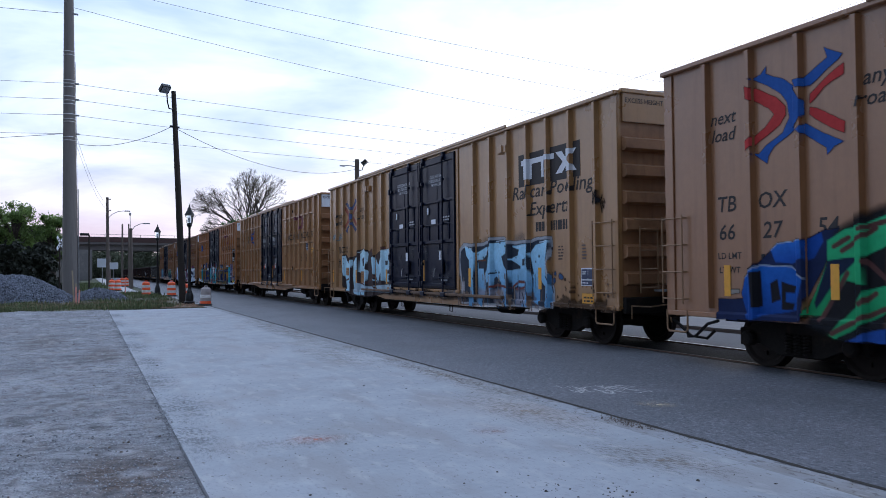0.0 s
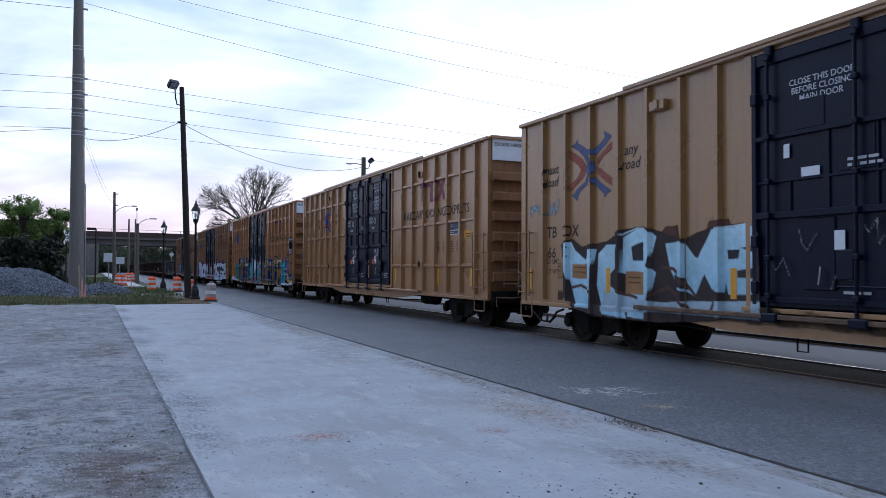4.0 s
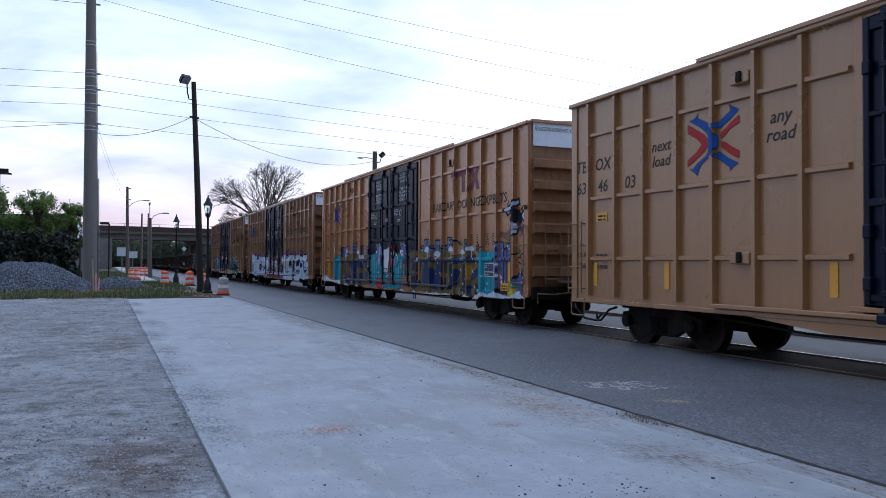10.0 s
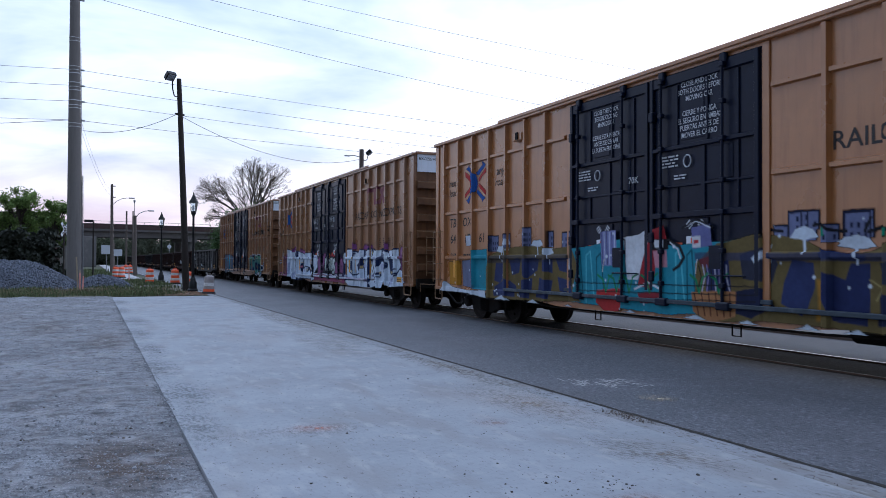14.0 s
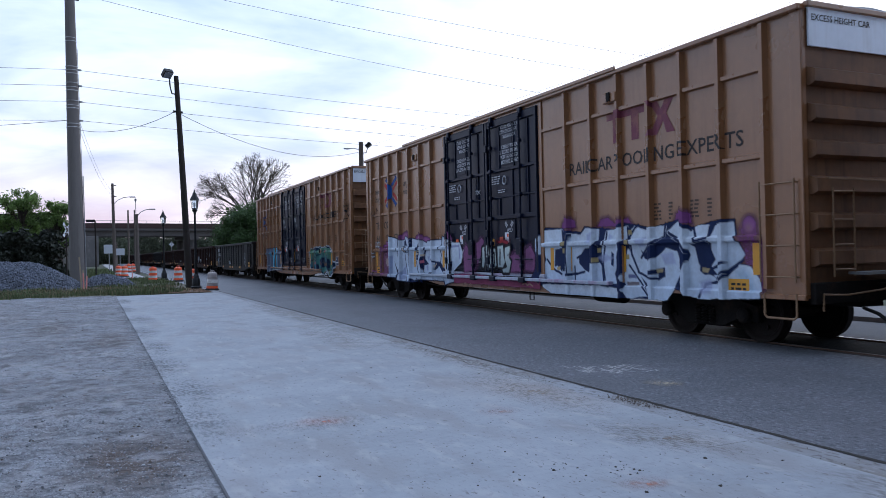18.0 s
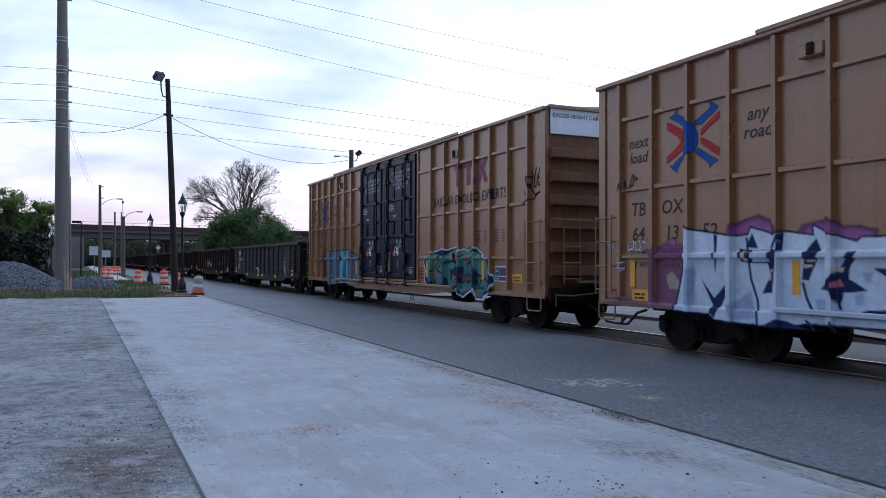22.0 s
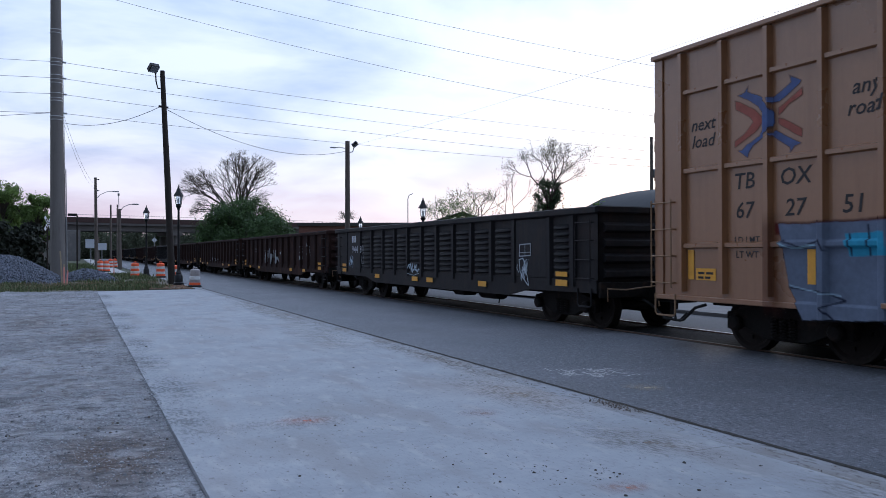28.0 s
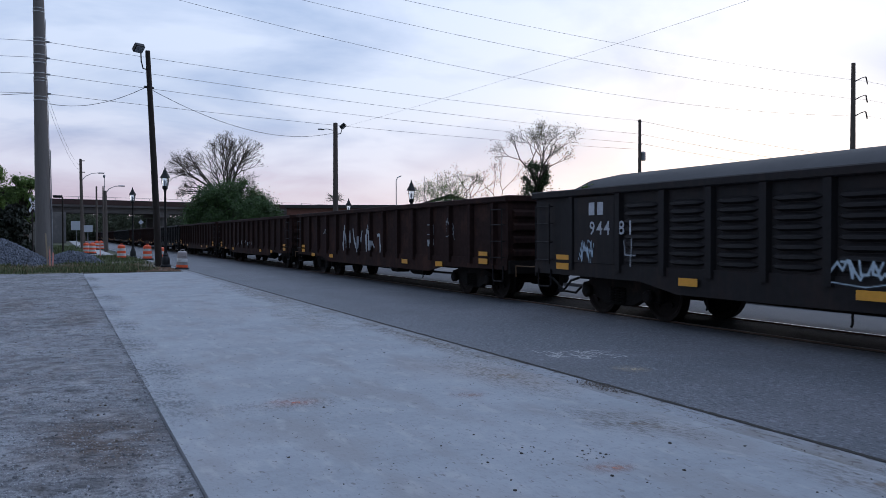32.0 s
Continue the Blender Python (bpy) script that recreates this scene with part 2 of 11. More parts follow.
M["gon_black"] = material("gondola_black_paint", (0.0135, 0.0125, 0.0140), 0.6, grain=9, var=0.35, stain=(0.028, 0.018, 0.016), stain_scale=1.4, stain_cut=(0.5, 0.75), bump=0.12, streak=(0.035, 0.024, 0.02), streak_amt=0.5, spec=0.24)
M["gon_brown"] = material("gondola_brown_paint", (0.034, 0.019, 0.017), 0.8, grain=8, var=0.35, stain=(0.075, 0.036, 0.026), stain_scale=1.3, stain_cut=(0.5, 0.75), bump=0.15, streak=(0.02, 0.014, 0.013), streak_amt=0.7, spec=0.10)
M["dark_letter"] = material("black_lettering", (0.022, 0.018, 0.018), 0.6, grain=30, var=0.25, bump=0)
M["faint_letter"] = material("faded_dark_stencil", (0.085, 0.05, 0.032), 0.6, grain=30, var=0.3, bump=0)
M["purple_letter"] = material("faded_purple_marking", (0.20, 0.045, 0.075), 0.6, grain=14, var=0.25, stain=(0.34, 0.14, 0.09), stain_scale=3, stain_cut=(0.5, 0.75), bump=0)
M["white_letter"] = material("white_lettering", (0.72, 0.74, 0.78), 0.6, grain=30, var=0.12, bump=0)
M["door_letter"] = material("worn_white_lettering", (0.52, 0.55, 0.60), 0.6, grain=30, var=0.2, stain=(0.25, 0.27, 0.3), stain_scale=6, stain_cut=(0.5, 0.8), bump=0)
M["chalk"] = material("worn_chalk", (0.50, 0.50, 0.50), 0.9, grain=20, var=0.3, bump=0)
M["yellow"] = material("yellow_reflector", (0.75, 0.36, 0.03), 0.4, grain=14, var=0.12, bump=0)
M["orange_sticker"] = material("orange_red_sticker", (0.75, 0.12, 0.03), 0.45, grain=14, var=0.1, bump=0)
M["white_sticker"] = material("white_sticker", (0.72, 0.76, 0.82), 0.45, grain=14, var=0.08, bump=0)
M["dark_sticker"] = material("dark_blue_sticker", (0.03, 0.045, 0.10), 0.45, grain=14, var=0.1, bump=0)
M["rung"] = material("ladder_steel", (0.26, 0.155, 0.080), 0.55, grain=20, var=0.2, bump=0.05)
M["spray"] = paint_attribute("sprayed_paint")
M["asphalt"] = material("asphalt", (0.087, 0.097, 0.112), 0.62, grain=60, var=0.2, stain=(0.146, 0.149, 0.167), stain_scale=0.35, stain_cut=(0.4, 0.75), bump=0.9, bump_scale=40, specks=(((0.042, 0.044, 0.054), 30, 0.52, 0.64, 0.8), ((0.254, 0.260, 0.289), 42, 0.55, 0.68, 0.7), ((0.263, 0.270, 0.300), 19, 0.60, 0.70, 0.5), ((0.066, 0.066, 0.073), 0.9, 0.52, 0.72, 0.35)))
# asphalt beyond the track, toned down in colour for the train's shade
M["asphalt_far"] = material("shaded_far_side_asphalt", (0.077, 0.079, 0.084), 0.8, grain=40, var=0.25, stain=(0.102, 0.101, 0.104), stain_scale=0.5, bump=0.5, bump_scale=50)
# dark track paving, its colour lowered further for the shade under the train
M["asphalt_dark"] = material("shaded_track_asphalt", (0.011, 0.011, 0.012), 0.9, grain=140, var=0.4, stain=(0.035, 0.032, 0.03), stain_scale=0.8, bump=0.5, bump_scale=90, spec=0.22)
M["concrete"] = material("slab_concrete", (0.278, 0.297, 0.321), 0.82, grain=12, var=0.14, stain=(0.325, 0.344, 0.371), stain_scale=0.9, stain_cut=(0.40, 0.66), bump=0.3, bump_scale=45, stretch=(0.8, 1.1, 1), specks=(((0.242, 0.238, 0.239), 1.9, 0.50, 0.66, 0.6), ((0.399, 0.400, 0.408), 6, 0.55, 0.70, 0.5), ((0.142, 0.135, 0.138), 26, 0.665, 0.70, 0.75), ((0.228, 0.225, 0.239), 34, 0.56, 0.68, 0.45), ((0.314, 0.280, 0.265), 0.5, 0.56, 0.74, 0.4)))
M["kerb"] = material("gutter_concrete", (0.272, 0.288, 0.312), 0.88, grain=40, var=0.15, stain=(0.205, 0.196, 0.188), stain_scale=1.8, stain_cut=(0.44, 0.66), bump=0.5, bump_scale=40, stretch=(1, 0.5, 1), specks=(((0.10, 0.09, 0.085), 22, 0.55, 0.66, 0.7), ((0.36, 0.36, 0.37), 14, 0.58, 0.7, 0.5)))
M["kerb_dark"] = material("joint_dirt", (0.16, 0.155, 0.15), 0.95, grain=30, var=0.3, bump=0)
M["far_pave"] = material("far_pavement", (0.14, 0.137, 0.137), 0.85, grain=40, var=0.12, stain=(0.22, 0.21, 0.2), stain_scale=0.6, bump=0.2)
def lot_material():
    """Trodden gravel and dirt: grit, pale dust and brown damp patches with blurred rims."""
    m = bpy.data.materials.new("gravel_lot")
    m.use_nodes = True
    nt = m.node_tree
    N, L = nt.nodes.new, nt.links.new
    p = nt.nodes["Principled BSDF"]
    p.inputs["Roughness"].default_value = 0.95
    p.inputs["Specular IOR Level"].default_value = 0.2
    tc = N("ShaderNodeTexCoord")

    def noise_tex(scale, stretch=(1, 1, 1), detail=4):
        mp, n = N("ShaderNodeMapping"), N("ShaderNodeTexNoise")
        mp.inputs["Scale"].default_value = stretch
        L(tc.outputs["Object"], mp.inputs[0])
        L(mp.outputs[0], n.inputs["Vector"])
        n.inputs["Scale"].default_value, n.inputs["Detail"].default_value = scale, detail
        return n.outputs[0]

    def cut(v, lo, hi, to=1.0):
        r = N("ShaderNodeMapRange")
        r.inputs["From Min"].default_value, r.inputs["From Max"].default_value, r.inputs["To Max"].default_value = lo, hi, to
        L(v, r.inputs["Value"])
        return r.outputs[0]

    def mixc(fac, a, b):
        x = N("ShaderNodeMixRGB")
        for i, v in enumerate((fac, a, b)):
            if isinstance(v, tuple):
                x.inputs[i].default_value = (*v, 1)
            else:
                L(v, x.inputs[i])
        return x.outputs[0]

    def join(op, a, b):
        k = N("ShaderNodeMath")
        k.operation = op
        L(a, k.inputs[0])
        L(b, k.inputs[1])
        return k.outputs[0]
    col = mixc(cut(noise_tex(0.55, detail=5), 0.38, 0.66), (0.235, 0.242, 0.256), (0.350, 0.362, 0.385))
    col = mixc(cut(noise_tex(2.2, detail=5), 0.50, 0.68, 0.45), col, (0.225, 0.205, 0.20))
    for x, y, rx, ry, amount in ((0.26, 6.55, 0.66, 1.25, 1.0), (0.30, 16.3, 0.55, 2.0, 0.7), (-0.9, 20.0, 0.6, 2.6, 0.55), (-3.2, 12.0, 1.3, 2.2, 0.35), (-2.6, 24.0, 1.6, 3.5, 0.4)):
        mp, ln = N("ShaderNodeMapping"), N("ShaderNodeVectorMath")
        mp.vector_type = "TEXTURE"
        mp.inputs["Location"].default_value, mp.inputs["Scale"].default_value = (x, y, 0), (rx, ry, 100)
        L(tc.outputs["Object"], mp.inputs[0])
        ln.operation = "LENGTH"
        L(mp.outputs[0], ln.inputs[0])
        f = join("MULTIPLY", cut(ln.outputs["Value"], 1.0, 0.35, amount), cut(noise_tex(2.6, detail=6), 0.28, 0.46))
        col = mixc(f, col, (0.135, 0.108, 0.094))
    for tint, scale, lo, hi, amount in (((0.105, 0.105, 0.115), 48, 0.53, 0.62, 0.6), ((0.12, 0.12, 0.13), 22, 0.56, 0.68, 0.5), ((0.46, 0.47, 0.49), 60, 0.56, 0.66, 0.6), ((0.15, 0.128, 0.117), 6, 0.54, 0.70, 0.5), ((0.42, 0.40, 0.395), 3.1, 0.54, 0.70, 0.5)):
        col = mixc(cut(noise_tex(scale, (1, 0.5, 1), 3), lo, hi, amount), col, tint)
    for tint, scale, lo, hi, amount in (((0.125, 0.120, 0.122), 2.6, 0.53, 0.66, 0.6), ((0.44, 0.45, 0.47), 1.9, 0.55, 0.69, 0.5), ((0.10, 0.098, 0.10), 6.5, 0.56, 0.66, 0.55)):
        col = mixc(cut(noise_tex(scale, (0.8, 1.1, 1), 7), lo, hi, amount), col, tint)
    L(col, p.inputs["Base Color"])
    b = N("ShaderNodeBump")
    b.inputs["Strength"].default_value, b.inputs["Distance"].default_value = 1.0, 0.16
    L(noise_tex(9, (0.8, 1.2, 1), 9), b.inputs["Height"])
    L(b.outputs[0], p.inputs["Normal"])
    return m


M["lot"] = lot_material()
M["earth"] = material("ground_grass_earth", (0.06, 0.07, 0.035), 0.95, grain=20, var=0.35, stain=(0.10, 0.085, 0.06), stain_scale=0.2, bump=0.6, bump_scale=20)
M["strip"] = material("weedy_soil", (0.11, 0.10, 0.065), 0.95, grain=25, var=0.35, stain=(0.17, 0.145, 0.11), stain_scale=0.9, bump=0.7, bump_scale=25)
M["path"] = material("sidewalk_concrete", (0.42, 0.41, 0.41), 0.85, grain=30, var=0.1, bump=0.15)
M["stone_blue"] = material("blue_grey_stone", (0.13, 0.145, 0.18), 0.85, grain=14, var=0.3, bump=0.2, island=0.4)
M["stone_pale"] = material("pale_gravel", (0.255, 0.262, 0.280), 0.9, grain=20, var=0.2, bump=0.2, island=0.5)
M["debris"] = material("dark_debris", (0.045, 0.04, 0.035), 0.9, grain=20, var=0.3, bump=0.2, island=0.4)
M["stone_mud"] = material("muddy_stone", (0.13, 0.11, 0.095), 0.95, grain=20, var=0.3, bump=0.2, island=0.4)
M["litter"] = material("dead_leaf_litter", (0.20, 0.12, 0.075), 0.95, grain=20, var=0.3, bump=0.2, island=0.5)
M["grass"] = material("grass_blades", (0.112, 0.140, 0.056), 0.8, grain=6, var=0.3, bump=0, island=0.45)
M["dry_grass"] = material("dry_grass", (0.24, 0.19, 0.11), 0.85, grain=6, var=0.3, bump=0, island=0.35)
M["pole_grey"] = material("weathered_grey_pole", (0.20, 0.185, 0.175), 0.85, grain=10, var=0.15, stretch=(5, 5, 0.4), stain=(0.14, 0.13, 0.12), stain_scale=1.2, bump=0.25, bump_scale=14)
M["pole_dark"] = material("creosoted_pole", (0.032, 0.025, 0.021), 0.9, grain=12, var=0.35, stretch=(5, 5, 0.4), bump=0.35, bump_scale=14)
M["pole_wood"] = material("grey_wood_pole", (0.14, 0.115, 0.10), 0.9, grain=12, var=0.25, stretch=(5, 5, 0.4), bump=0.3, bump_scale=14)
M["iron"] = material("black_cast_iron", (0.012, 0.013, 0.015), 0.45, 0.3, grain=20, var=0.3, bump=0.1)
M["galv"] = material("galvanised_steel", (0.35, 0.36, 0.38), 0.5, 0.6, grain=20, var=0.15, bump=0.05)
M["band"] = material("bright_steel_band", (0.55, 0.55, 0.56), 0.4, 0.7, grain=20, var=0.1, bump=0)
M["wire"] = material("wire_black", (0.09, 0.09, 0.10), 0.6, grain=10, var=0.2, bump=0)
M["lens"] = material("lamp_lens", (0.30, 0.33, 0.38), 0.2, grain=10, var=0.1, bump=0.05)
M["lantern_glass"] = glow_glass("lantern_glass", (0.85, 0.88, 0.9), 0.15)
M["drum_orange"] = material("orange_drum_plastic", (0.80, 0.105, 0.025), 0.5, grain=10, var=0.12, stain=(0.42, 0.10, 0.05), stain_scale=4, stain_cut=(0.6, 0.8), bump=0.03)
M["drum_white"] = material("white_reflective_band", (0.70, 0.70, 0.70), 0.5, grain=10, var=0.1, stain=(0.42, 0.38, 0.36), stain_scale=4, stain_cut=(0.5, 0.8), bump=0.03)
M["drum_faded"] = material("dirty_grey_drum_band", (0.42, 0.385, 0.38), 0.6, grain=10, var=0.2, stain=(0.27, 0.23, 0.22), stain_scale=5, stain_cut=(0.45, 0.7), bump=0.03)
M["rubber"] = material("black_rubber", (0.02, 0.02, 0.02), 0.85, grain=20, var=0.2, bump=0.1)
M["bridge"] = material("bridge_concrete", (0.13, 0.12, 0.118), 0.9, grain=2.0, var=0.15, stain=(0.085, 0.078, 0.075), stain_scale=0.25, bump=0.1, streak=(0.10, 0.09, 0.085), streak_amt=0.5)
M["girder"] = material("bridge_girder_dark", (0.075, 0.068, 0.065), 0.8, grain=2.0, var=0.2, bump=0.1)
M["parapet"] = material("rusty_parapet", (0.065, 0.036, 0.034), 0.85, grain=2.0, var=0.25, bump=0.1)
M["wall_dark"] = material("ivy_dark_bank", (0.008, 0.009, 0.006), 0.95, grain=3.0, var=0.5, bump=0.6, bump_scale=4)
M["brick"] = material("dull_red_brick", (0.25, 0.115, 0.09), 0.9, grain=4.0, var=0.2, bump=0.15)
M["roof_metal"] = material("dark_metal_roof", (0.030, 0.031, 0.034), 0.8, 0.0, grain=1.5, var=0.25, stretch=(1, 1, 1), bump=0.05)
M["house_blue"] = material("blue_grey_siding", (0.20, 0.24, 0.30), 0.7, grain=3.0, var=0.1, bump=0.1)
M["bark"] = material("tree_bark", (0.075, 0.058, 0.048), 0.95, grain=6, var=0.3, stretch=(3, 3, 0.6), bump=0.4, bump_scale=10)
M["leaf"] = material("evergreen_leaves", (0.040, 0.070, 0.024), 0.6, grain=3, var=0.25, bump=0, island=0.55, through=0.25)
# hedge leaves: the deep shade is put into the leaf colour
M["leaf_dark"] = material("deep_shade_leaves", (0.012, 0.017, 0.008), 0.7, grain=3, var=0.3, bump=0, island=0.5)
M["leaf_mid"] = material("glossy_green_leaves", (0.070, 0.128, 0.038), 0.55, grain=3, var=0.25, bump=0, island=0.55, through=0.35)
M["leaf_spring"] = material("spring_leaves", (0.180, 0.262, 0.078), 0.65, grain=3, var=0.25, bump=0, island=0.5, through=0.5)
M["leaf_pale"] = material("pale_spring_blossom_leaves", (0.17, 0.165, 0.08), 0.7, grain=3, var=0.2, bump=0, island=0.4, through=0.45)
# far leaves: distance haze is mixed into the green as grey
M["leaf_far"] = material("hazy_far_leaves", (0.10, 0.115, 0.075), 0.8, grain=3, var=0.2, bump=0, island=0.35, through=0.3)
M["groove"] = material("gutter_groove_dirt", (0.03, 0.026, 0.022), 0.95, grain=30, var=0.4, bump=0.4)
M["pink_tape"] = material("pink_survey_stake", (0.80, 0.36, 0.30), 0.6, grain=10, var=0.15, bump=0)
M["stake"] = material("raw_pine_stake", (0.42, 0.34, 0.24), 0.8, grain=10, var=0.2, bump=0.1)
M["sign_white"] = material("white_sign_sheet", (0.62, 0.66, 0.72), 0.5, grain=10, var=0.06, bump=0)
M["coal"] = material("dark_scrap_load", (0.03, 0.026, 0.024), 0.9, grain=6, var=0.5, bump=0.6, bump_scale=8)


# ---------------------------------------------------------------- small mesh tools
def box(bm, x0, x1, y0, y1, z0, z1):
    vs = [bm.verts.new((x, y, z)) for x in (x0, x1) for y in (y0, y1) for z in (z0, z1)]
    for f in ((0, 1, 3, 2), (4, 6, 7, 5), (0, 4, 5, 1), (2, 3, 7, 6), (0, 2, 6, 4), (1, 5, 7, 3)):
        bm.faces.new([vs[i] for i in f])
    return bm


def bevelled(bm, width, segments=1):
    bmesh.ops.bevel(bm, geom=bm.edges[:], offset=width, segments=segments, affect="EDGES", profile=0.6)
    return bm


def box_bm(x0, x1, y0, y1, z0, z1, bevel=0.0):
    bm = box(bmesh.new(), x0, x1, y0, y1, z0, z1)
    return bevelled(bm, bevel) if bevel else bm


def tube(bm, points, radii, seg=8, cap=True):
    """A round bar through the points; radii: one number or one a point."""
    pts = [Vector(p) for p in points]
    if isinstance(radii, (int, float)):
        radii = [radii] * len(pts)
    rings = []
    side = None
    for i, p in enumerate(pts):
        d = (pts[min(i + 1, len(pts) - 1)] - pts[max(i - 1, 0)]).normalized()
        if side is None:
            side = d.orthogonal().normalized()
        side = (side - d * side.dot(d))
        side = side.normalized() if side.length > 1e-6 else d.orthogonal().normalized()
        other = d.cross(side)
        rings.append([bm.verts.new(p + (side * math.cos(a) + other * math.sin(a)) * radii[i]) for a in (2 * math.pi * k / seg for k in range(seg))])
    for a, b in zip(rings, rings[1:]):
        for k in range(seg):
            f = bm.faces.new((a[k], a[(k + 1) % seg], b[(k + 1) % seg], b[k]))
            f.smooth = True
    if cap:
        bm.faces.new(rings[0][::-1])
        bm.faces.new(rings[-1])
    return bm


def tube_bm(points, radii, seg=8):
    return tube(bmesh.new(), points, radii, seg)


def lathe(bm, profile, seg=16, centre=(0, 0, 0), smooth=True):
    """A turned form about z; profile: rows of (radius, height)."""
    cx, cy, cz = centre
    rings = [[bm.verts.new((cx + r * math.cos(2 * math.pi * k / seg), cy + r * math.sin(2 * math.pi * k / seg), cz + z)) for k in range(seg)] for r, z in profile]
    for a, b in zip(rings, rings[1:]):
        for k in range(seg):
            f = bm.faces.new((a[k], a[(k + 1) % seg], b[(k + 1) % seg], b[k]))
            f.smooth = smooth
    bm.faces.new(rings[0][::-1])
    bm.faces.new(rings[-1])
    return bm


def lathe_bm(profile, seg=16, centre=(0, 0, 0), smooth=True):
    return lathe(bmesh.new(), profile, seg, centre, smooth)


def extruded(bm, outline, axis, lo, hi):
    """A flat outline of two coordinates pushed along an axis (0, 1 or 2) from lo to hi."""
    def place(p, d):
        v = list(p)
        v.insert(axis, d)
        return bm.verts.new(v)
    a, b = [place(p, lo) for p in outline], [place(p, hi) for p in outline]
    bm.faces.new(a)
    bm.faces.new(b[::-1])
    for i in range(len(a)):
        j = (i + 1) % len(a)
        bm.faces.new((a[j], a[i], b[i], b[j]))
    return bm


def to_mesh(name, bm, mat):
    bmesh.ops.recalc_face_normals(bm, faces=bm.faces[:])
    me = bpy.data.meshes.new(name)
    bm.to_mesh(me)
    bm.free()
    me.set_sharp_from_angle(angle=radians(35))
    me.materials.append(mat)
    return me


def part(name, shape, mat, parent=None, label="", at=None):
    """Links a bmesh or a ready mesh as one object, under a thing or a part."""
    me = shape if isinstance(shape, bpy.types.Mesh) else to_mesh(name, shape, mat)
    ob = new(name, me)
    ob.parent = parent
    if at is not None:
        ob.matrix_basis = at
    if label:
        tagged(ob, label)
    return ob


def thing(name, label, category, at=None, group="", kind="", shape=None, mat=None):
    """A top-level thing: an Empty at its base, or one mesh."""
    if shape is None:
        ob = new(name)
        ob.empty_display_size = 0.2
    else:
        ob = part(name, shape, mat)
    if at is not None:
        ob.matrix_basis = at
    return tagged(ob, label, category, group, kind)


FONT_MESH = {}


def text_shape(words, height, shear=0.0, width=None, spacing=1.0, bold=0.014):
    """Flat lettering, centred, in its own plane: right is x, up is y."""
    key = (words, height, shear, width, spacing)
    if key not in FONT_MESH:
        cu = bpy.data.curves.new("lettering", "FONT")
        cu.body, cu.size, cu.shear, cu.align_x, cu.align_y = words, height / 0.70, shear, "CENTER", "CENTER"
        cu.offset = height * bold
        cu.resolution_u, cu.space_line, cu.space_character = 2, 0.95, spacing
        ob = bpy.data.objects.new("lettering", cu)
        me = bpy.data.meshes.new_from_object(ob)
        bpy.data.objects.remove(ob)
        co = np.empty(len(me.vertices) * 3)
        me.vertices.foreach_get("co", co)
        co = co.reshape(-1, 3)
        if width and len(co):
            co[:, 0] *= width / max(1e-6, np.ptp(co[:, 0]))
        pol = [tuple(p.vertices) for p in me.polygons]
        bpy.data.meshes.remove(me)
        FONT_MESH[key] = (co, pol)
    return FONT_MESH[key]


def side_plane(co, x, u, z):
    """Flat x-y shapes laid on a wagon's near side, which faces -x."""
    out = np.empty_like(co)
    out[:, 0], out[:, 1], out[:, 2] = x, u - co[:, 0], z + co[:, 1]
    return out


def end_plane(co, y, x, z):
    out = np.empty_like(co)
    out[:, 0], out[:, 1], out[:, 2] = x + co[:, 0], y, z + co[:, 1]
    return out


def flat_mesh(name, co, polys, mat):
    me = bpy.data.meshes.new(name)
    me.from_pydata([tuple(c) for c in co], [], polys)
    me.materials.append(mat)
    return me


def poly_shape(outlines):
    """Flat outlines of (right, up) points as one shape."""
    co, pol = [], []
    for o in outlines:
        pol.append(tuple(range(len(co), len(co) + len(o))))
        co += [(a, b, 0.0) for a, b in o]
    return np.array(co, float), pol

# ---------------------------------------------------------------- the train
TRACK_X, HW = 10.5, 1.45
BOX_LEN, EAVE, SILL, FLOOR = 18.86, 4.93, 0.80, 1.02
DOOR_A, DOOR_M, DOOR_B = 6.98, 9.48, 11.98
RIBS_NEAR = (0.66, 1.54, 2.40, 3.24, 4.11, 4.98, 5.87)
RIBS_FAR = (12.93, 13.80, 14.69, 15.55, 16.45, 17.31, 18.19)
RIBS_FAR_PLAIN = (12.66, 13.50, 14.36, 15.20, 16.09, 16.97, 17.86)
PLAIN = set()                   # wagons without cross bars
BARS = (1.67, 2.89, 4.18)
RIB_OUT, BAR_OUT = 0.095, 0.065
FACE = -HW
CACHE = {}
MOVERS, ROLLERS = [], []
WHEEL_R = 0.457


def cached(key, make):
    if key not in CACHE:
        CACHE[key] = make()
    return CACHE[key]


def ribs_of(car):
    return RIBS_NEAR + (RIBS_FAR_PLAIN if car.name in PLAIN else RIBS_FAR)


def side_depth(u, z, bars=True):
    """How far the near side stands out at (u, z), for paint that lies over ribs and doors."""
    d = np.zeros_like(u)
    for r in RIBS_NEAR + (RIBS_FAR if bars else RIBS_FAR_PLAIN):
        d = np.maximum(d, np.where(np.abs(u - r) < 0.055, RIB_OUT + 0.002, 0))
    if bars:
        for b in BARS:
            d = np.maximum(d, np.where((np.abs(z - b) < 0.045) & ((u < DOOR_A - 0.1) | (u > DOOR_B + 0.1)), BAR_OUT + 0.002, 0))
    d = np.maximum(d, np.where((u > DOOR_A - 0.02) & (u < DOOR_B + 0.02), 0.066, 0))
    d = np.maximum(d, np.where(z < SILL + 0.06, 0.05, 0))
    return d


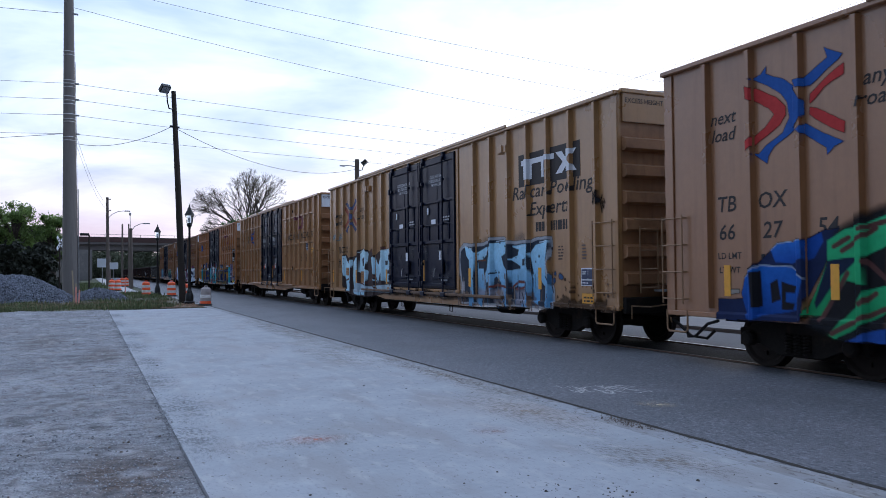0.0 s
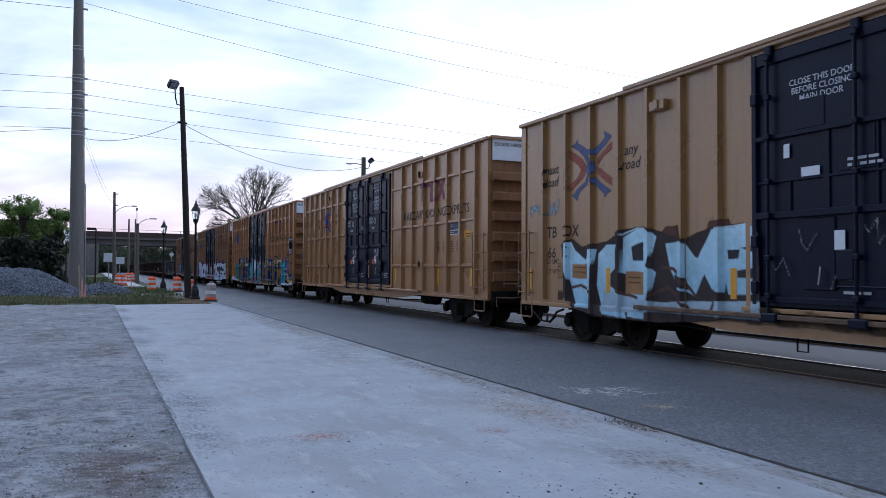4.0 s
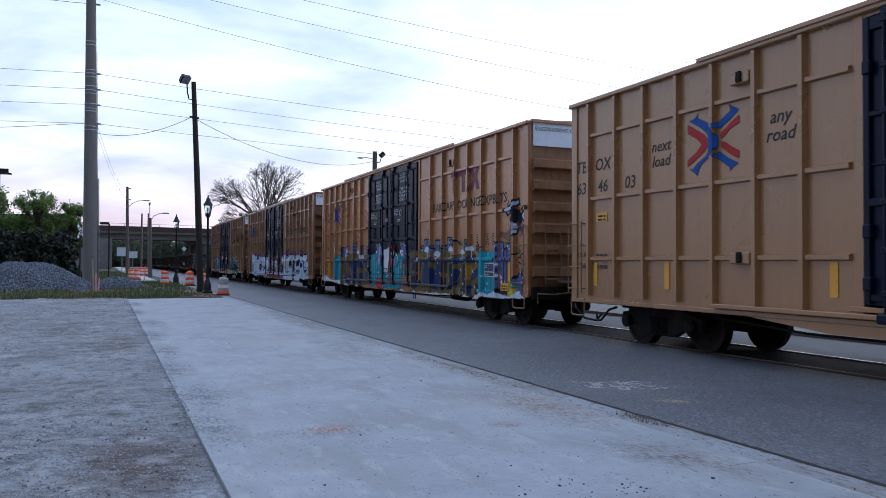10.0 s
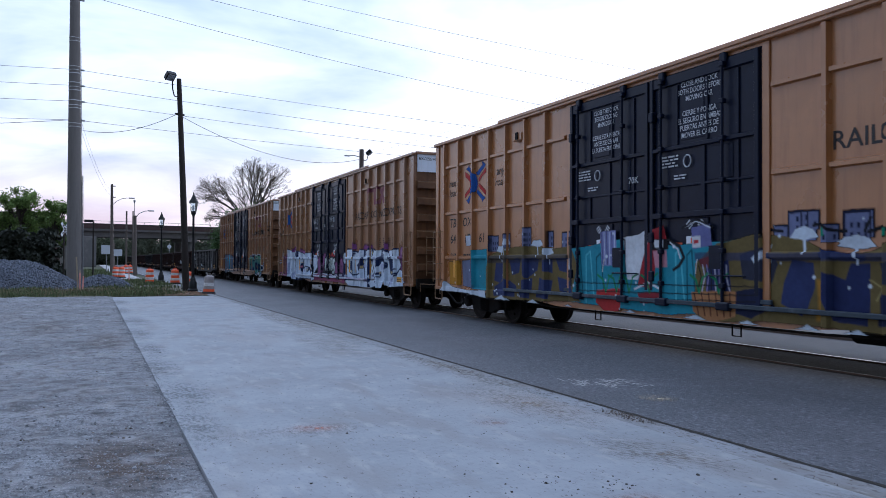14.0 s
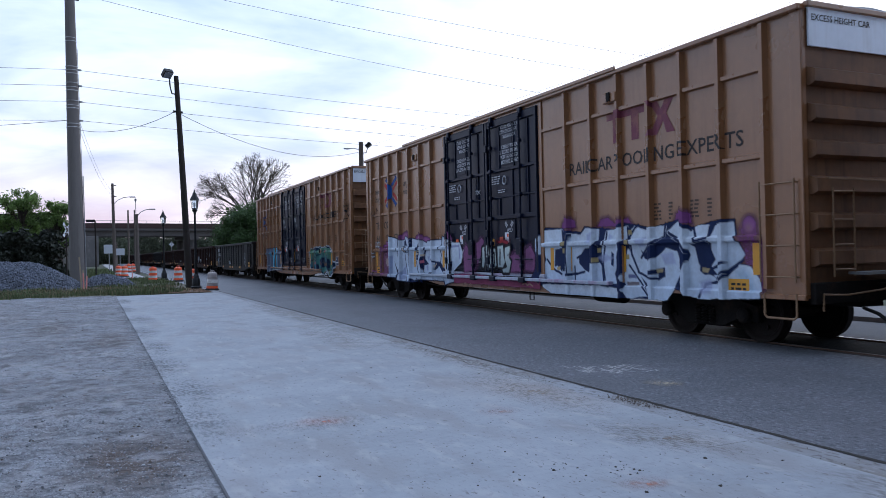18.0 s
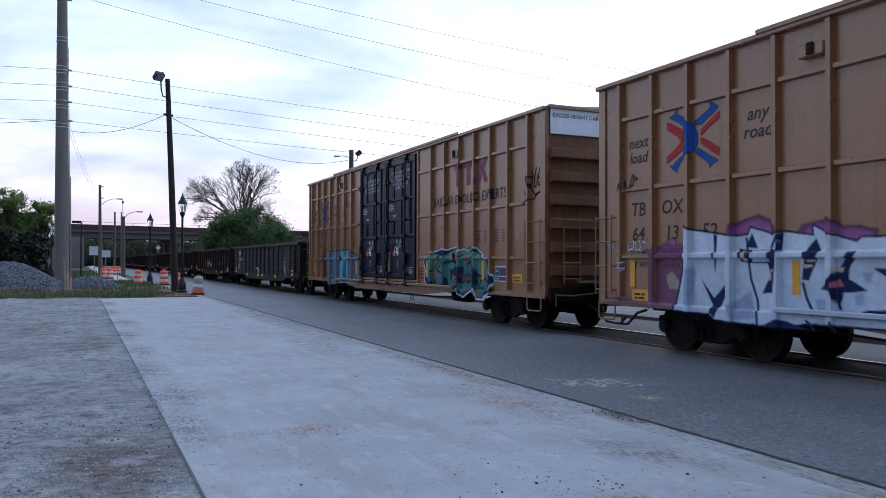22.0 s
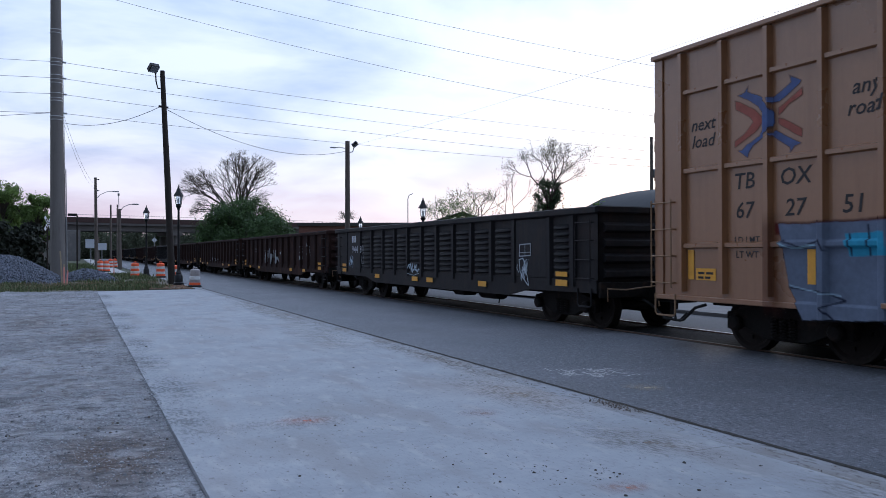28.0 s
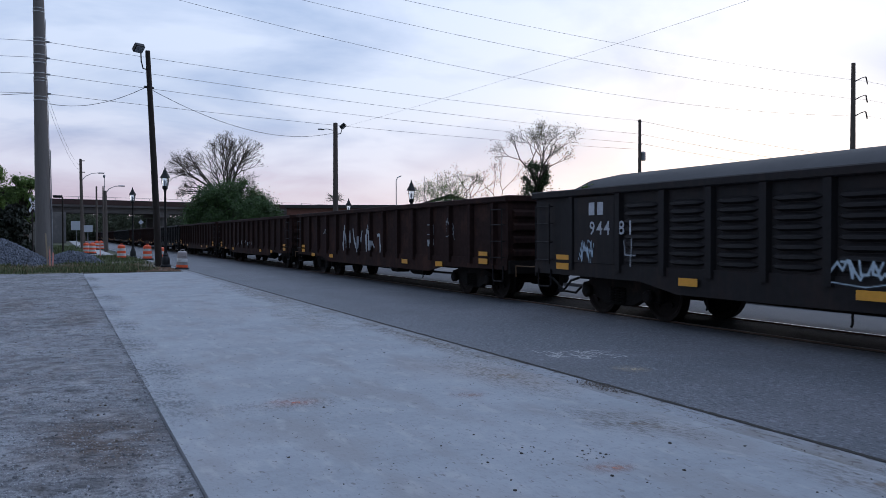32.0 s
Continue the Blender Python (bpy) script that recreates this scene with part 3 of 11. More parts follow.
def hat_bar(length, half, out):
    """A pressed stiffener with sloped flanks, standing out towards -x, along z from 0."""
    bm = bmesh.new()
    return extruded(bm, [(0.0, -half), (-out, -half * 0.62), (-out, half * 0.62), (0.0, half)], 2, 0.0, length)


def lying_bar(length, half, out):
    """The same stiffener laid along y."""
    bm = hat_bar(length, half, out)
    bmesh.ops.rotate(bm, verts=bm.verts[:], cent=(0, 0, 0), matrix=Matrix.Rotation(radians(-90), 3, "X"))
    return bm


def lens_bar(length, half, out):
    """A pressed rib along y whose ends fade out."""
    bm = bmesh.new()
    rows = []
    for f, k in ((0.0, 0.12), (0.10, 0.75), (0.22, 1.0), (0.78, 1.0), (0.90, 0.75), (1.0, 0.12)):
        rows.append([bm.verts.new(v) for v in ((0.0, f * length, -half * k), (-out * k, f * length, -half * k * 0.45), (-out * k * 0.9, f * length, half * k * 0.35), (0.0, f * length, half * k))])
    for a, b in zip(rows, rows[1:]):
        for q in range(3):
            bm.faces.new((a[q], a[q + 1], b[q + 1], b[q]))
    return bm


def wheelset():
    bm = bmesh.new()
    lathe(bm, [(0.07, -1.05), (0.09, -0.95), (0.09, 0.95), (0.07, 1.05)], 12)
    for s in (-1, 1):
        prof = [(0.10, -0.09), (0.13, -0.05), (0.36, -0.03), (0.40, -0.065), (WHEEL_R, -0.065), (WHEEL_R, 0.045), (0.485, 0.075), (0.485, 0.095), (0.40, 0.095),
                (0.36, 0.05), (0.13, 0.09), (0.10, 0.09)]
        prof = [(r, -s * z) for r, z in prof]
        b2 = lathe_bm(prof, 28, (0, 0, s * 0.72))
        me = bpy.data.meshes.new("w")
        b2.to_mesh(me)
        b2.free()
        bm.from_mesh(me)
        bpy.data.meshes.remove(me)
    # four plate holes' rims make the turning seen
    for s in (-1, 1):
        for k in range(4):
            a = math.pi / 2 * k
            box(bm, 0.24 * math.cos(a) - 0.03, 0.24 * math.cos(a) + 0.03, 0.24 * math.sin(a) - 0.03, 0.24 * math.sin(a) + 0.03, s * 0.72 - 0.075, s * 0.72 + 0.075)
    bmesh.ops.rotate(bm, verts=bm.verts[:], cent=(0, 0, 0), matrix=Matrix.Rotation(radians(90), 3, "Y"))
    return to_mesh("wheelset", bm, M["wheel"])


def side_frame(s):
    bm = bmesh.new()
    x0, x1 = (s * 1.02 - 0.07, s * 1.02 + 0.07)
    outline = [(-1.12, 0.34), (-1.12, 0.62), (-0.78, 0.66), (-0.42, 0.80), (0.42, 0.80), (0.78, 0.66), (1.12, 0.62), (1.12, 0.34), (0.72, 0.42), (0.40, 0.24),
               (-0.40, 0.24), (-0.72, 0.42)]
    extruded(bm, outline, 0, x0, x1)
    bevelled(bm, 0.02)
    return to_mesh("side_frame", bm, M["grime"])


def springs(s):
    bm = bmesh.new()
    for dy in (-0.16, 0.0, 0.16):
        pts = [(s * 1.115 + 0.035 * math.cos(a * 1.05), dy + 0.055 * math.sin(a * 1.05), 0.28 + 0.30 * a / 38) for a in range(0, 39, 1)]
        tube(bm, pts, 0.014, 5)
    return to_mesh("spring_nest", bm, M["grime"])


def bearing(s):
    bm = lathe_bm([(0.12, 0), (0.125, 0.09), (0.09, 0.12), (0.03, 0.125)], 12)
    bmesh.ops.rotate(bm, verts=bm.verts[:], cent=(0, 0, 0), matrix=Matrix.Rotation(radians(90 * s), 3, "Y"))
    return to_mesh("bearing_cap", bm, M["grime"])


def add_truck(car, u, turning=True):
    truck = part("truck", cached("bolster", lambda: to_mesh("truck", bevelled(box(bmesh.new(), -1.0, 1.0, -0.2, 0.2, 0.46, 0.78), 0.03), M["grime"])), None, car, at=pose(0, u, 0))
    for s in (-1, 1):
        part("side_frame", cached(("frame", s), lambda: side_frame(s)), None, truck)
        part("spring_nest", cached(("spring", s), lambda: springs(s)), None, truck)
        for dy in (-0.89, 0.89):
            part("bearing_cap", cached(("bear", s), lambda: bearing(s)), None, truck, at=pose(s * 1.09, dy, WHEEL_R))
            part("brake_shoe", cached(("shoe", s), lambda: to_mesh("brake_shoe", bevelled(box(bmesh.new(), s * 0.72 - 0.05, s * 0.72 + 0.05, -0.04, 0.04, 0.3, 0.62), 0.01), M["grime"])), None,
                 truck, at=pose(0, dy * 0.44, 0))
    for dy in (-0.89, 0.89):
        w = part("wheelset", cached("wheelset", wheelset), None, truck, at=pose(0, dy, WHEEL_R))
        if turning:
            ROLLERS.append((w, dy))
    return truck


def add_coupler(car, u, out):
    """Draft gear, knuckle and hoses at one end; out is -1 at the near end, 1 at the far end."""
    bm = bmesh.new()
    box(bm, -0.16, 0.16, min(u, u + out * 0.62), max(u, u + out * 0.62), 0.76, 0.98)
    extruded(bm, [(-0.20, u + out * 0.58), (-0.24, u + out * 0.95), (-0.05, u + out * 1.04), (0.0, u + out * 0.86), (0.10, u + out * 0.84), (0.17, u + out * 0.98), (0.22, u + out * 0.6)], 2, 0.72, 1.0)
    bevelled(bm, 0.02)
    part("coupler", bm, M["grime"], car)
    hose = [(-0.32, u, 0.62), (-0.34, u + out * 0.25, 0.55), (-0.30, u + out * 0.6, 0.30), (-0.2, u + out * 0.9, 0.27), (-0.12, u + out * 1.02, 0.42)]
    part("brake_hose", tube_bm(hose, 0.028, 6), M["rubber"], car)
    lever = [(-1.28, u + out * 0.12, 0.62), (-1.30, u + out * 0.14, 0.86), (-0.9, u + out * 0.2, 0.84), (-0.35, u + out * 0.32, 0.9), (-0.1, u + out * 0.6, 1.02)]
    part("uncoupling_lever", tube_bm(lever, 0.016, 6), M["rung"], car)


def ladder(car, u0, u1, zs, x=FACE - 0.085, mat="rung", name="ladder"):
    holder = part(name, tube_bm([(x, u0, zs[0] - 0.08), (x, u0, zs[-1] + 0.05)], 0.014, 6), M[mat], car)
    part("ladder_rail", tube_bm([(x, u1, zs[0] - 0.08), (x, u1, zs[-1] + 0.05)], 0.014, 6), M[mat], holder)
    for z in zs:
        part("rung", cached(("rung", u0, u1, x, mat), lambda: to_mesh("rung", tube_bm([(x + 0.08, u0 - 0.02, 0), (x, u0, 0), (x, u1, 0), (x + 0.08, u1 + 0.02, 0)], 0.013, 6), M[mat])), None,
             holder, at=pose(0, 0, z))


def stirrup(car, u0, u1, x=FACE - 0.04, z=0.50, mat="rung"):
    part("stirrup_step", tube_bm([(x, u0, 0.86), (x, u0, z + 0.04), (x, u0 + 0.04, z), (x, u1 - 0.04, z), (x, u1, z + 0.04), (x, u1, 0.86)], 0.018, 6), M[mat], car)


def drape(co, pol, ribs):
    """Cuts flat shapes at the side ribs and lifts what lies on a rib onto its face."""
    bm = bmesh.new()
    vs = [bm.verts.new(c) for c in co]
    for p in pol:
        if len(set(p)) > 2:
            try:
                bm.faces.new([vs[i] for i in p])
            except ValueError:
                pass
    lo, hi = co[:, 1].min() - 0.07, co[:, 1].max() + 0.07
    near = [r for r in ribs if lo < r < hi]
    for r in near:
        for e in (r - 0.061, r - 0.056, r + 0.056, r + 0.061):
            bmesh.ops.bisect_plane(bm, geom=bm.verts[:] + bm.edges[:] + bm.faces[:], plane_co=(0, e, 0), plane_no=(0, 1, 0), dist=0.0005)
    for v in bm.verts:
        if any(abs(v.co.y - r) < 0.0575 for r in near):
            v.co.x -= RIB_OUT
    return bm


def letters(car, words, u, z, height, mat, shear=0.0, width=None, x=None, name="lettering", label="", spacing=1.0):
    co, pol = text_shape(words, height, shear, width, spacing)
    if len(co):
        laid = side_plane(co, x if x is not None else FACE - 0.005, u, z)
        part(name, flat_mesh(name, laid, pol, M[mat]) if x is not None else drape(laid, pol, ribs_of(car)), M[mat], car, label)


def patch(car, u, z, w, h, mat, x=None, name="sticker", label=""):
    xx = x if x is not None else FACE - 0.006
    part(name, box_bm(xx, xx + 0.003, u - w / 2, u + w / 2, z - h / 2, z + h / 2), M[mat], car, label)


def bar_block(car, u, z, w, rows, mat, x, seed, line=0.045, name="stencil"):
    """Writing too small to read: plain bars of its size."""
    rng = random.Random(seed)
    outl = []
    for k in range(rows):
        top, a = z - k * line * 1.55, -w / 2
        while a < w / 2 - 0.05:
            b = min(w / 2, a + rng.uniform(0.05, 0.18))
            outl.append([(a, top), (b, top), (b, top + line * 0.8), (a, top + line * 0.8)])
            a = b + 0.03
    co, pol = poly_shape(outl)
    tagged(part(name, flat_mesh(name, side_plane(co, x, u, 0), pol, M[mat]), None, car), kind="stuff")


def arrow_cross(car, u, z, size, faded):
    """The two-coloured crossing-arrows emblem, as plain shapes."""
    blue, red = ((0.11, 0.16, 0.34), (0.42, 0.13, 0.10)) if faded else ((0.03, 0.10, 0.36), (0.46, 0.045, 0.045))
    s = size
    sp = Spray(u - 1.05 * s, u + 1.05 * s, z - 1.2 * s, z + 1.2 * s, 0.016)
    for shape, tint in ((((-0.92, 0.64), (-0.73, 0.68), (-0.6, 0.81), (-0.62, 0.68), (-0.27, 0.51), (-0.03, 0.31), (0.1, 0.09), (0.1, -0.12), (-0.01, -0.3), (-0.23, -0.41), (-0.48, -0.53), (-0.59, -0.67), (-0.62, -0.79), (-0.91, -0.59), (-0.79, -0.6), (-0.65, -0.48), (-0.31, -0.33), (-0.18, -0.12), (-0.22, 0.13), (-0.32, 0.27), (-0.58, 0.47)), blue),
                 (((-0.03, 0.42), (0.08, 0.43), (0.51, 0.66), (0.46, 0.82), (0.78, 0.65), (0.71, 0.58), (0.21, 0.3), (0.02, 0.3)), blue),
                 (((0.0, -0.35), (0.12, -0.26), (0.45, -0.47), (0.69, -0.59), (0.77, -0.64), (0.6, -0.69), (0.48, -0.8), (0.47, -0.69), (0.12, -0.45)), blue),
                 (((-0.98, 0.54), (-0.77, 0.45), (-0.41, 0.24), (-0.24, 0.07), (-0.24, -0.07), (-0.35, -0.2), (-0.67, -0.37), (-0.99, -0.53), (-0.99, -0.37), (-0.67, -0.21), (-0.47, -0.02), (-0.57, 0.09), (-0.78, 0.23), (-0.97, 0.33)), red),
                 (((0.2, 0.18), (0.47, 0.35), (0.79, 0.52), (0.79, 0.34), (0.46, 0.22), (0.3, 0.08), (0.19, 0.02)), red),
                 (((0.19, -0.02), (0.33, -0.07), (0.56, -0.21), (0.79, -0.34), (0.78, -0.52), (0.56, -0.41), (0.29, -0.23), (0.19, -0.14)), red)):
        sp.area([(u - a * s, z + b * s) for a, b in shape], tint)
    if faded:
        sp.a *= np.clip(0.74 + 0.12 * sp.wobble(14, 3), 0.4, 0.9)
    ob = sp.put(car, "crossing blue and red arrows emblem")
    ob.name = "emblem"


def block_logo(car, u, z, w, h, mat, x=None):
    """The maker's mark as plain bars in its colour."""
    t = h * 0.26
    a = w / 2
    shapes = [[(-a, h / 2 - t), (a * 0.25, h / 2 - t), (a * 0.25, h / 2), (-a, h / 2)],
              [(-a * 0.80, -h / 2), (-a * 0.58, -h / 2), (-a * 0.58, h / 2 - t), (-a * 0.80, h / 2 - t)],
              [(-a * 0.22, -h / 2), (0.0, -h / 2), (0.0, h / 2 - t), (-a * 0.22, h / 2 - t)],
              [(a * 0.30, -h / 2), (a * 0.52, -h / 2), (a, h / 2), (a * 0.78, h / 2)],
              [(a * 0.30, h / 2), (a * 0.52, h / 2), (a * 0.66, h * 0.12), (a * 0.55, h * 0.0)],
              [(a * 0.66, -h * 0.02), (a * 0.77, h * 0.08), (a, -h / 2), (a * 0.78, -h / 2)]]
    co, pol = poly_shape(shapes)
    part("company_mark", drape(side_plane(co, x or FACE - 0.006, u, z), pol, ribs_of(car)), M[mat], car)


def add_door(car, a, b, seed, text, smooth=False, wide=0.42):
    """A black plug door with pressed panels, two locking rods, handle gear and warnings."""
    x = FACE - 0.015
    w = b - a
    door = part("plug_door", box_bm(x, FACE + 0.05, a + 0.02, b - 0.02, FLOOR + 0.02, 4.80, 0.008), M["door_black"], car, "black steel plug door")
    for z0, z1, out in ((FLOOR + 0.08, FLOOR + 0.17, 0.045), (2.32, 2.42, 0.060), (2.84, 2.88, 0.030), (3.48, 3.55, 0.055), (4.60, 4.78, 0.045)):
        part("door_rail", box_bm(x - out, x, a + 0.06, b - 0.06, z0, z1, 0.01), M["door_black"], door)
    for u in (a + 0.07, b - 0.07):
        part("door_stile", box_bm(x - 0.06, x, u - 0.045, u + 0.045, FLOOR + 0.04, 4.78, 0.01), M["door_black"], door)
    for f, z0, z1 in ((0.48, 2.42, 3.48), (0.72, 3.56, 4.58), (0.44, 3.56, 4.58), (0.18, 3.56, 4.58), (0.72, 2.42, 2.84), (0.18, 2.42, 3.48)):
        if not smooth or z1 < 3.5:
            wide_rib = 0.05 if f == 0.48 else 0.018
            part("panel_rib", box_bm(x - 0.03, x, a + w * f - wide_rib, a + w * f + wide_rib, z0, z1, 0.008), M["door_black"], door)
    for f, z0, z1 in ((0.60, 3.56, 3.98), (0.30, 2.90, 3.46)) if smooth else ((0.58, 3.62, 4.54), (0.33, 2.90, 3.44)):
        part("pressed_panel", box_bm(x - 0.012, x, a + w * f - 0.26, a + w * f + 0.26, z0, z1, 0.006), M["door_black"], door)
    for f in (0.285, 0.855):
        u = a + w * f
        rod = part("locking_rod", tube_bm([(x - 0.095, u, 0.86), (x - 0.095, u, 4.74)], 0.026, 8), M["door_black"], door)
        for z in (1.2, 1.75, 2.36, 2.86, 3.52, 4.1, 4.68):
            part("rod_bracket", cached(("brk", round(u, 2), a), lambda: to_mesh("rod_bracket", bevelled(box(bmesh.new(), x - 0.13, x - 0.04, u - 0.05, u + 0.05, -0.04, 0.04), 0.012), M["door_black"])), None, rod, at=pose(0, 0, z))
        part("lower_crank", box_bm(x - 0.15, x - 0.02, u - 0.17, u + 0.11, 0.82, 0.95, 0.02), M["door_black"], rod)
        part("upper_roller", box_bm(x - 0.10, x - 0.01, u - 0.07, u + 0.07, 4.70, 4.86, 0.02), M["door_black"], rod)
    for z in (4.12, 2.0, 1.32):
        part("hinge_block", box_bm(x - 0.10, x, b - 0.15, b - 0.03, z - 0.09, z + 0.09, 0.015), M["door_black"], door)
    xd = x - 0.003
    xt = xd - (0.012 if not smooth else 0.0)
    part("gear_plate", box_bm(x - 0.030, x, a + w * 0.43, a + w * 0.63, 1.30, 2.30, 0.012), M["door_black"], door)
    part("gearbox", box_bm(x - 0.06, x, a + w * 0.31, a + w * 0.42, 1.45, 1.85, 0.015), M["door_black"], door)
    part("door_handle", tube_bm([(x - 0.07, a + w * 0.51, 1.62), (x - 0.11, a + w * 0.50, 1.54), (x - 0.11, a + w * 0.51, 1.38)], 0.010, 6), M["chalk"], door, "worn white lever handle")
    part("hand_rail", tube_bm([(x - 0.02, a + w * 0.42, 1.34), (x - 0.09, a + w * 0.40, 1.36), (x - 0.09, a + w * 0.12, 1.36), (x - 0.02, a + w * 0.10, 1.34)], 0.014, 6), M["door_black"], door)
    letters(door, text, a + w * 0.52, 4.12, 0.09, "door_letter", x=xt, width=w * wide)
    xp = x - 0.033
    if smooth:
        # scoured placards and torn paper
        for f, z, pw, ph in ((0.58, 2.95, 0.30, 0.13), (0.40, 1.98, 0.16, 0.26), (0.74, 3.28, 0.10, 0.20)):
            patch(door, a + w * f, z, pw, ph, "white_sticker", xp - 0.002, "torn_paper", "scrap of white paper")
        bar_block(door, a + w * 0.25, 3.02, 0.5, 2, "door_letter", xp, seed, 0.05)
        bar_block(door, a + w * 0.30, 1.26, 0.4, 1, "door_letter", xp, seed + 3, 0.05)
    else:
        ring = bmesh.new()
        rf, rz = (0.62, 3.26) if wide < 0.5 else (0.64, 1.94)
        tube(ring, [(xp, a + w * rf + 0.085 * math.cos(t), rz + 0.10 * math.sin(t)) for t in (6.2832 * k / 20 for k in range(21))], 0.013, 5, cap=False)
        part("lock_sign", ring, M["door_letter"], door, "white ring lock sign")
        bar_block(door, a + w * 0.79, 3.36, 0.42, 4, "door_letter", xp, seed, 0.036)
        bar_block(door, a + w * 0.68, 3.02, 0.34, 2, "door_letter", xp, seed + 1, 0.032)
        bar_block(door, a + w * 0.15, 1.38, 0.30, 3 if wide < 0.5 else 6, "door_letter", xp, seed + 2, 0.036)
        if 0.3 < wide < 0.4:
            letters(door, "70K", a + w * 0.18, 3.06, 0.12, "door_letter", x=xp)
        for f, turn in ((0.60, 40), (0.49, -40)):
            co, pol = poly_shape([[(p, q), (p + 0.11, q), (p + 0.11, q + 0.03), (p, q + 0.03)] for p, q in ((-0.055, 0.03), (-0.055, -0.02), (-0.055, -0.07))])
            ca, sa = math.cos(radians(turn)), math.sin(radians(turn))
            co = np.stack([co[:, 0] * ca - co[:, 1] * sa, co[:, 0] * sa + co[:, 1] * ca, co[:, 2]], -1)
            tagged(part("stencil", flat_mesh("stencil", side_plane(co, xp, a + w * f, 2.20), pol, M["door_letter"]), None, door), kind="stuff")
        letters(door, "ASD", a + w * 0.53, 2.05, 0.10, "door_letter", x=xp)
        patch(door, a + w * 0.70, 1.82, 0.17, 0.16, "orange_sticker", xp - 0.002, label="orange-red square sticker")
        patch(door, a + w * 0.59, 1.88, 0.19, 0.24, "white_sticker", xp - 0.002, label="white placard with small print")
        patch(door, a + w * 0.57, 1.93, 0.07, 0.08, "orange_sticker", xp - 0.006)
        patch(door, a + w * 0.61, 1.80, 0.08, 0.05, "dark_sticker", xp - 0.006)
    return door


def boxcar(tan, y0, number, mark_z, text_style="purple", label="", faded=True, seed=0, door_text=0, crossbars=True,
           emblem=(16.33, 3.6, 0.67), words=(17.74, 15.06), marks=(17.74, 16.88, 16.02), low_labels=True, end_panel="white_panel", inspected=True, slogan=(3.45, 4.7), track=None, strips=(2.82, 6.25, 12.3, 15.6, 17.5), labels=None, blocks=((2.95, 2.31), (2.03, 2.31))):
    T = M[tan]
    # grime and gap shade are both in the end colour; cleaner wagons lighter
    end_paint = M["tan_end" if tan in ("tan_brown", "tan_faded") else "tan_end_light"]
    car = thing("boxcar", label, "boxcar", pose(TRACK_X, y0, 0), "boxcars of the train")
    bm = box(bmesh.new(), -HW + 0.06, HW, 0.05, BOX_LEN - 0.05, 0.92, FLOOR)
    part("underframe", bm, M["grime"], car)
    part("centre_sill", box_bm(-0.25, 0.25, 0.1, BOX_LEN - 0.1, 0.62, 0.92), M["grime"], car)
    for a, b in ((0.0, DOOR_A), (DOOR_B, BOX_LEN)):
        part("side_wall", box_bm(FACE, FACE + 0.06, a, b, SILL, EAVE - 0.08), T, car)
    part("door_header", box_bm(FACE - 0.02, FACE + 0.06, DOOR_A, DOOR_B, 4.80, EAVE - 0.08), T, car)
    part("far_side_wall", box_bm(HW - 0.06, HW, 0.0, BOX_LEN, SILL, EAVE - 0.08), T, car)
    # ribs, end posts and bars
    if not crossbars:
        PLAIN.add(car.name)
    for u in ribs_of(car):
        part("side_rib", cached(("rib", tan), lambda: to_mesh("side_rib", hat_bar(EAVE - 0.1 - SILL - 0.12, 0.06, RIB_OUT), T)), None, car, at=pose(FACE, u, SILL + 0.12))
    for u, half in ((0.10, 0.10), (BOX_LEN - 0.10, 0.10), (DOOR_A - 0.07, 0.07), (DOOR_B + 0.07, 0.07)):
        part("side_post", box_bm(FACE - 0.03, FACE, u - half, u + half, SILL + 0.02, EAVE - 0.08, 0.008), T, car)
    if crossbars:
        stops = [0.2, *RIBS_NEAR, DOOR_A - 0.14]
        stops2 = [DOOR_B + 0.14, *RIBS_FAR, BOX_LEN - 0.2]
        for seq in (stops[1:], stops2[:-1]):
            for a, b in zip(seq, seq[1:]):
                for z in BARS:
                    L = round(b - a - 0.11, 2)
                    part("cross_bar", cached(("bar", tan, L), lambda: to_mesh("cross_bar", lying_bar(L, 0.05, BAR_OUT), T)), None, car, at=pose(FACE, a + 0.055, z))
    # eaves, roof and sills
    part("eave_rail", box_bm(FACE - 0.10, FACE + 0.06, -0.02, BOX_LEN + 0.02, EAVE - 0.08, EAVE, 0.012), T, car)
    part("far_eave_rail", box_bm(HW - 0.06, HW + 0.10, -0.02, BOX_LEN + 0.02, EAVE - 0.08, EAVE), T, car)
    roof = bmesh.new()
    extruded(roof, [(FACE - 0.02, EAVE), (0.0, EAVE + 0.10), (HW + 0.02, EAVE), (HW, EAVE - 0.05), (FACE, EAVE - 0.05)], 1, -0.01, BOX_LEN + 0.01)
    part("roof", roof, M["galv"], car)
    part("roof_walk_edge", box_bm(FACE - 0.13, FACE - 0.09, DOOR_A - 2.9, DOOR_B + 3.0, EAVE - 0.02, EAVE + 0.05, 0.008), T, car)
    part("side_sill", box_bm(FACE - 0.045, FACE + 0.03, 0.0, BOX_LEN, SILL - 0.03, SILL + 0.05, 0.01), T, car)
    sill = bmesh.new()
    extruded(sill, [(4.2, 0.80), (DOOR_A - 0.5, 0.62), (DOOR_B + 0.5, 0.62), (14.3, 0.80)], 0, FACE - 0.03, FACE + 0.05)
    part("fish_belly_sill", sill, T, car)
    part("door_track", box_bm(FACE - 0.13, FACE - 0.02, DOOR_A - 2.6, DOOR_B + 2.7, 0.86, 0.93, 0.01), M[track] if track else T if crossbars else M["rusty_rail"], car)
    part("door_ledge", box_bm(FACE - 0.07, FACE - 0.02, DOOR_A - 0.2, DOOR_B + 0.2, 0.95, 1.02, 0.008), M[track] if track else T, car)
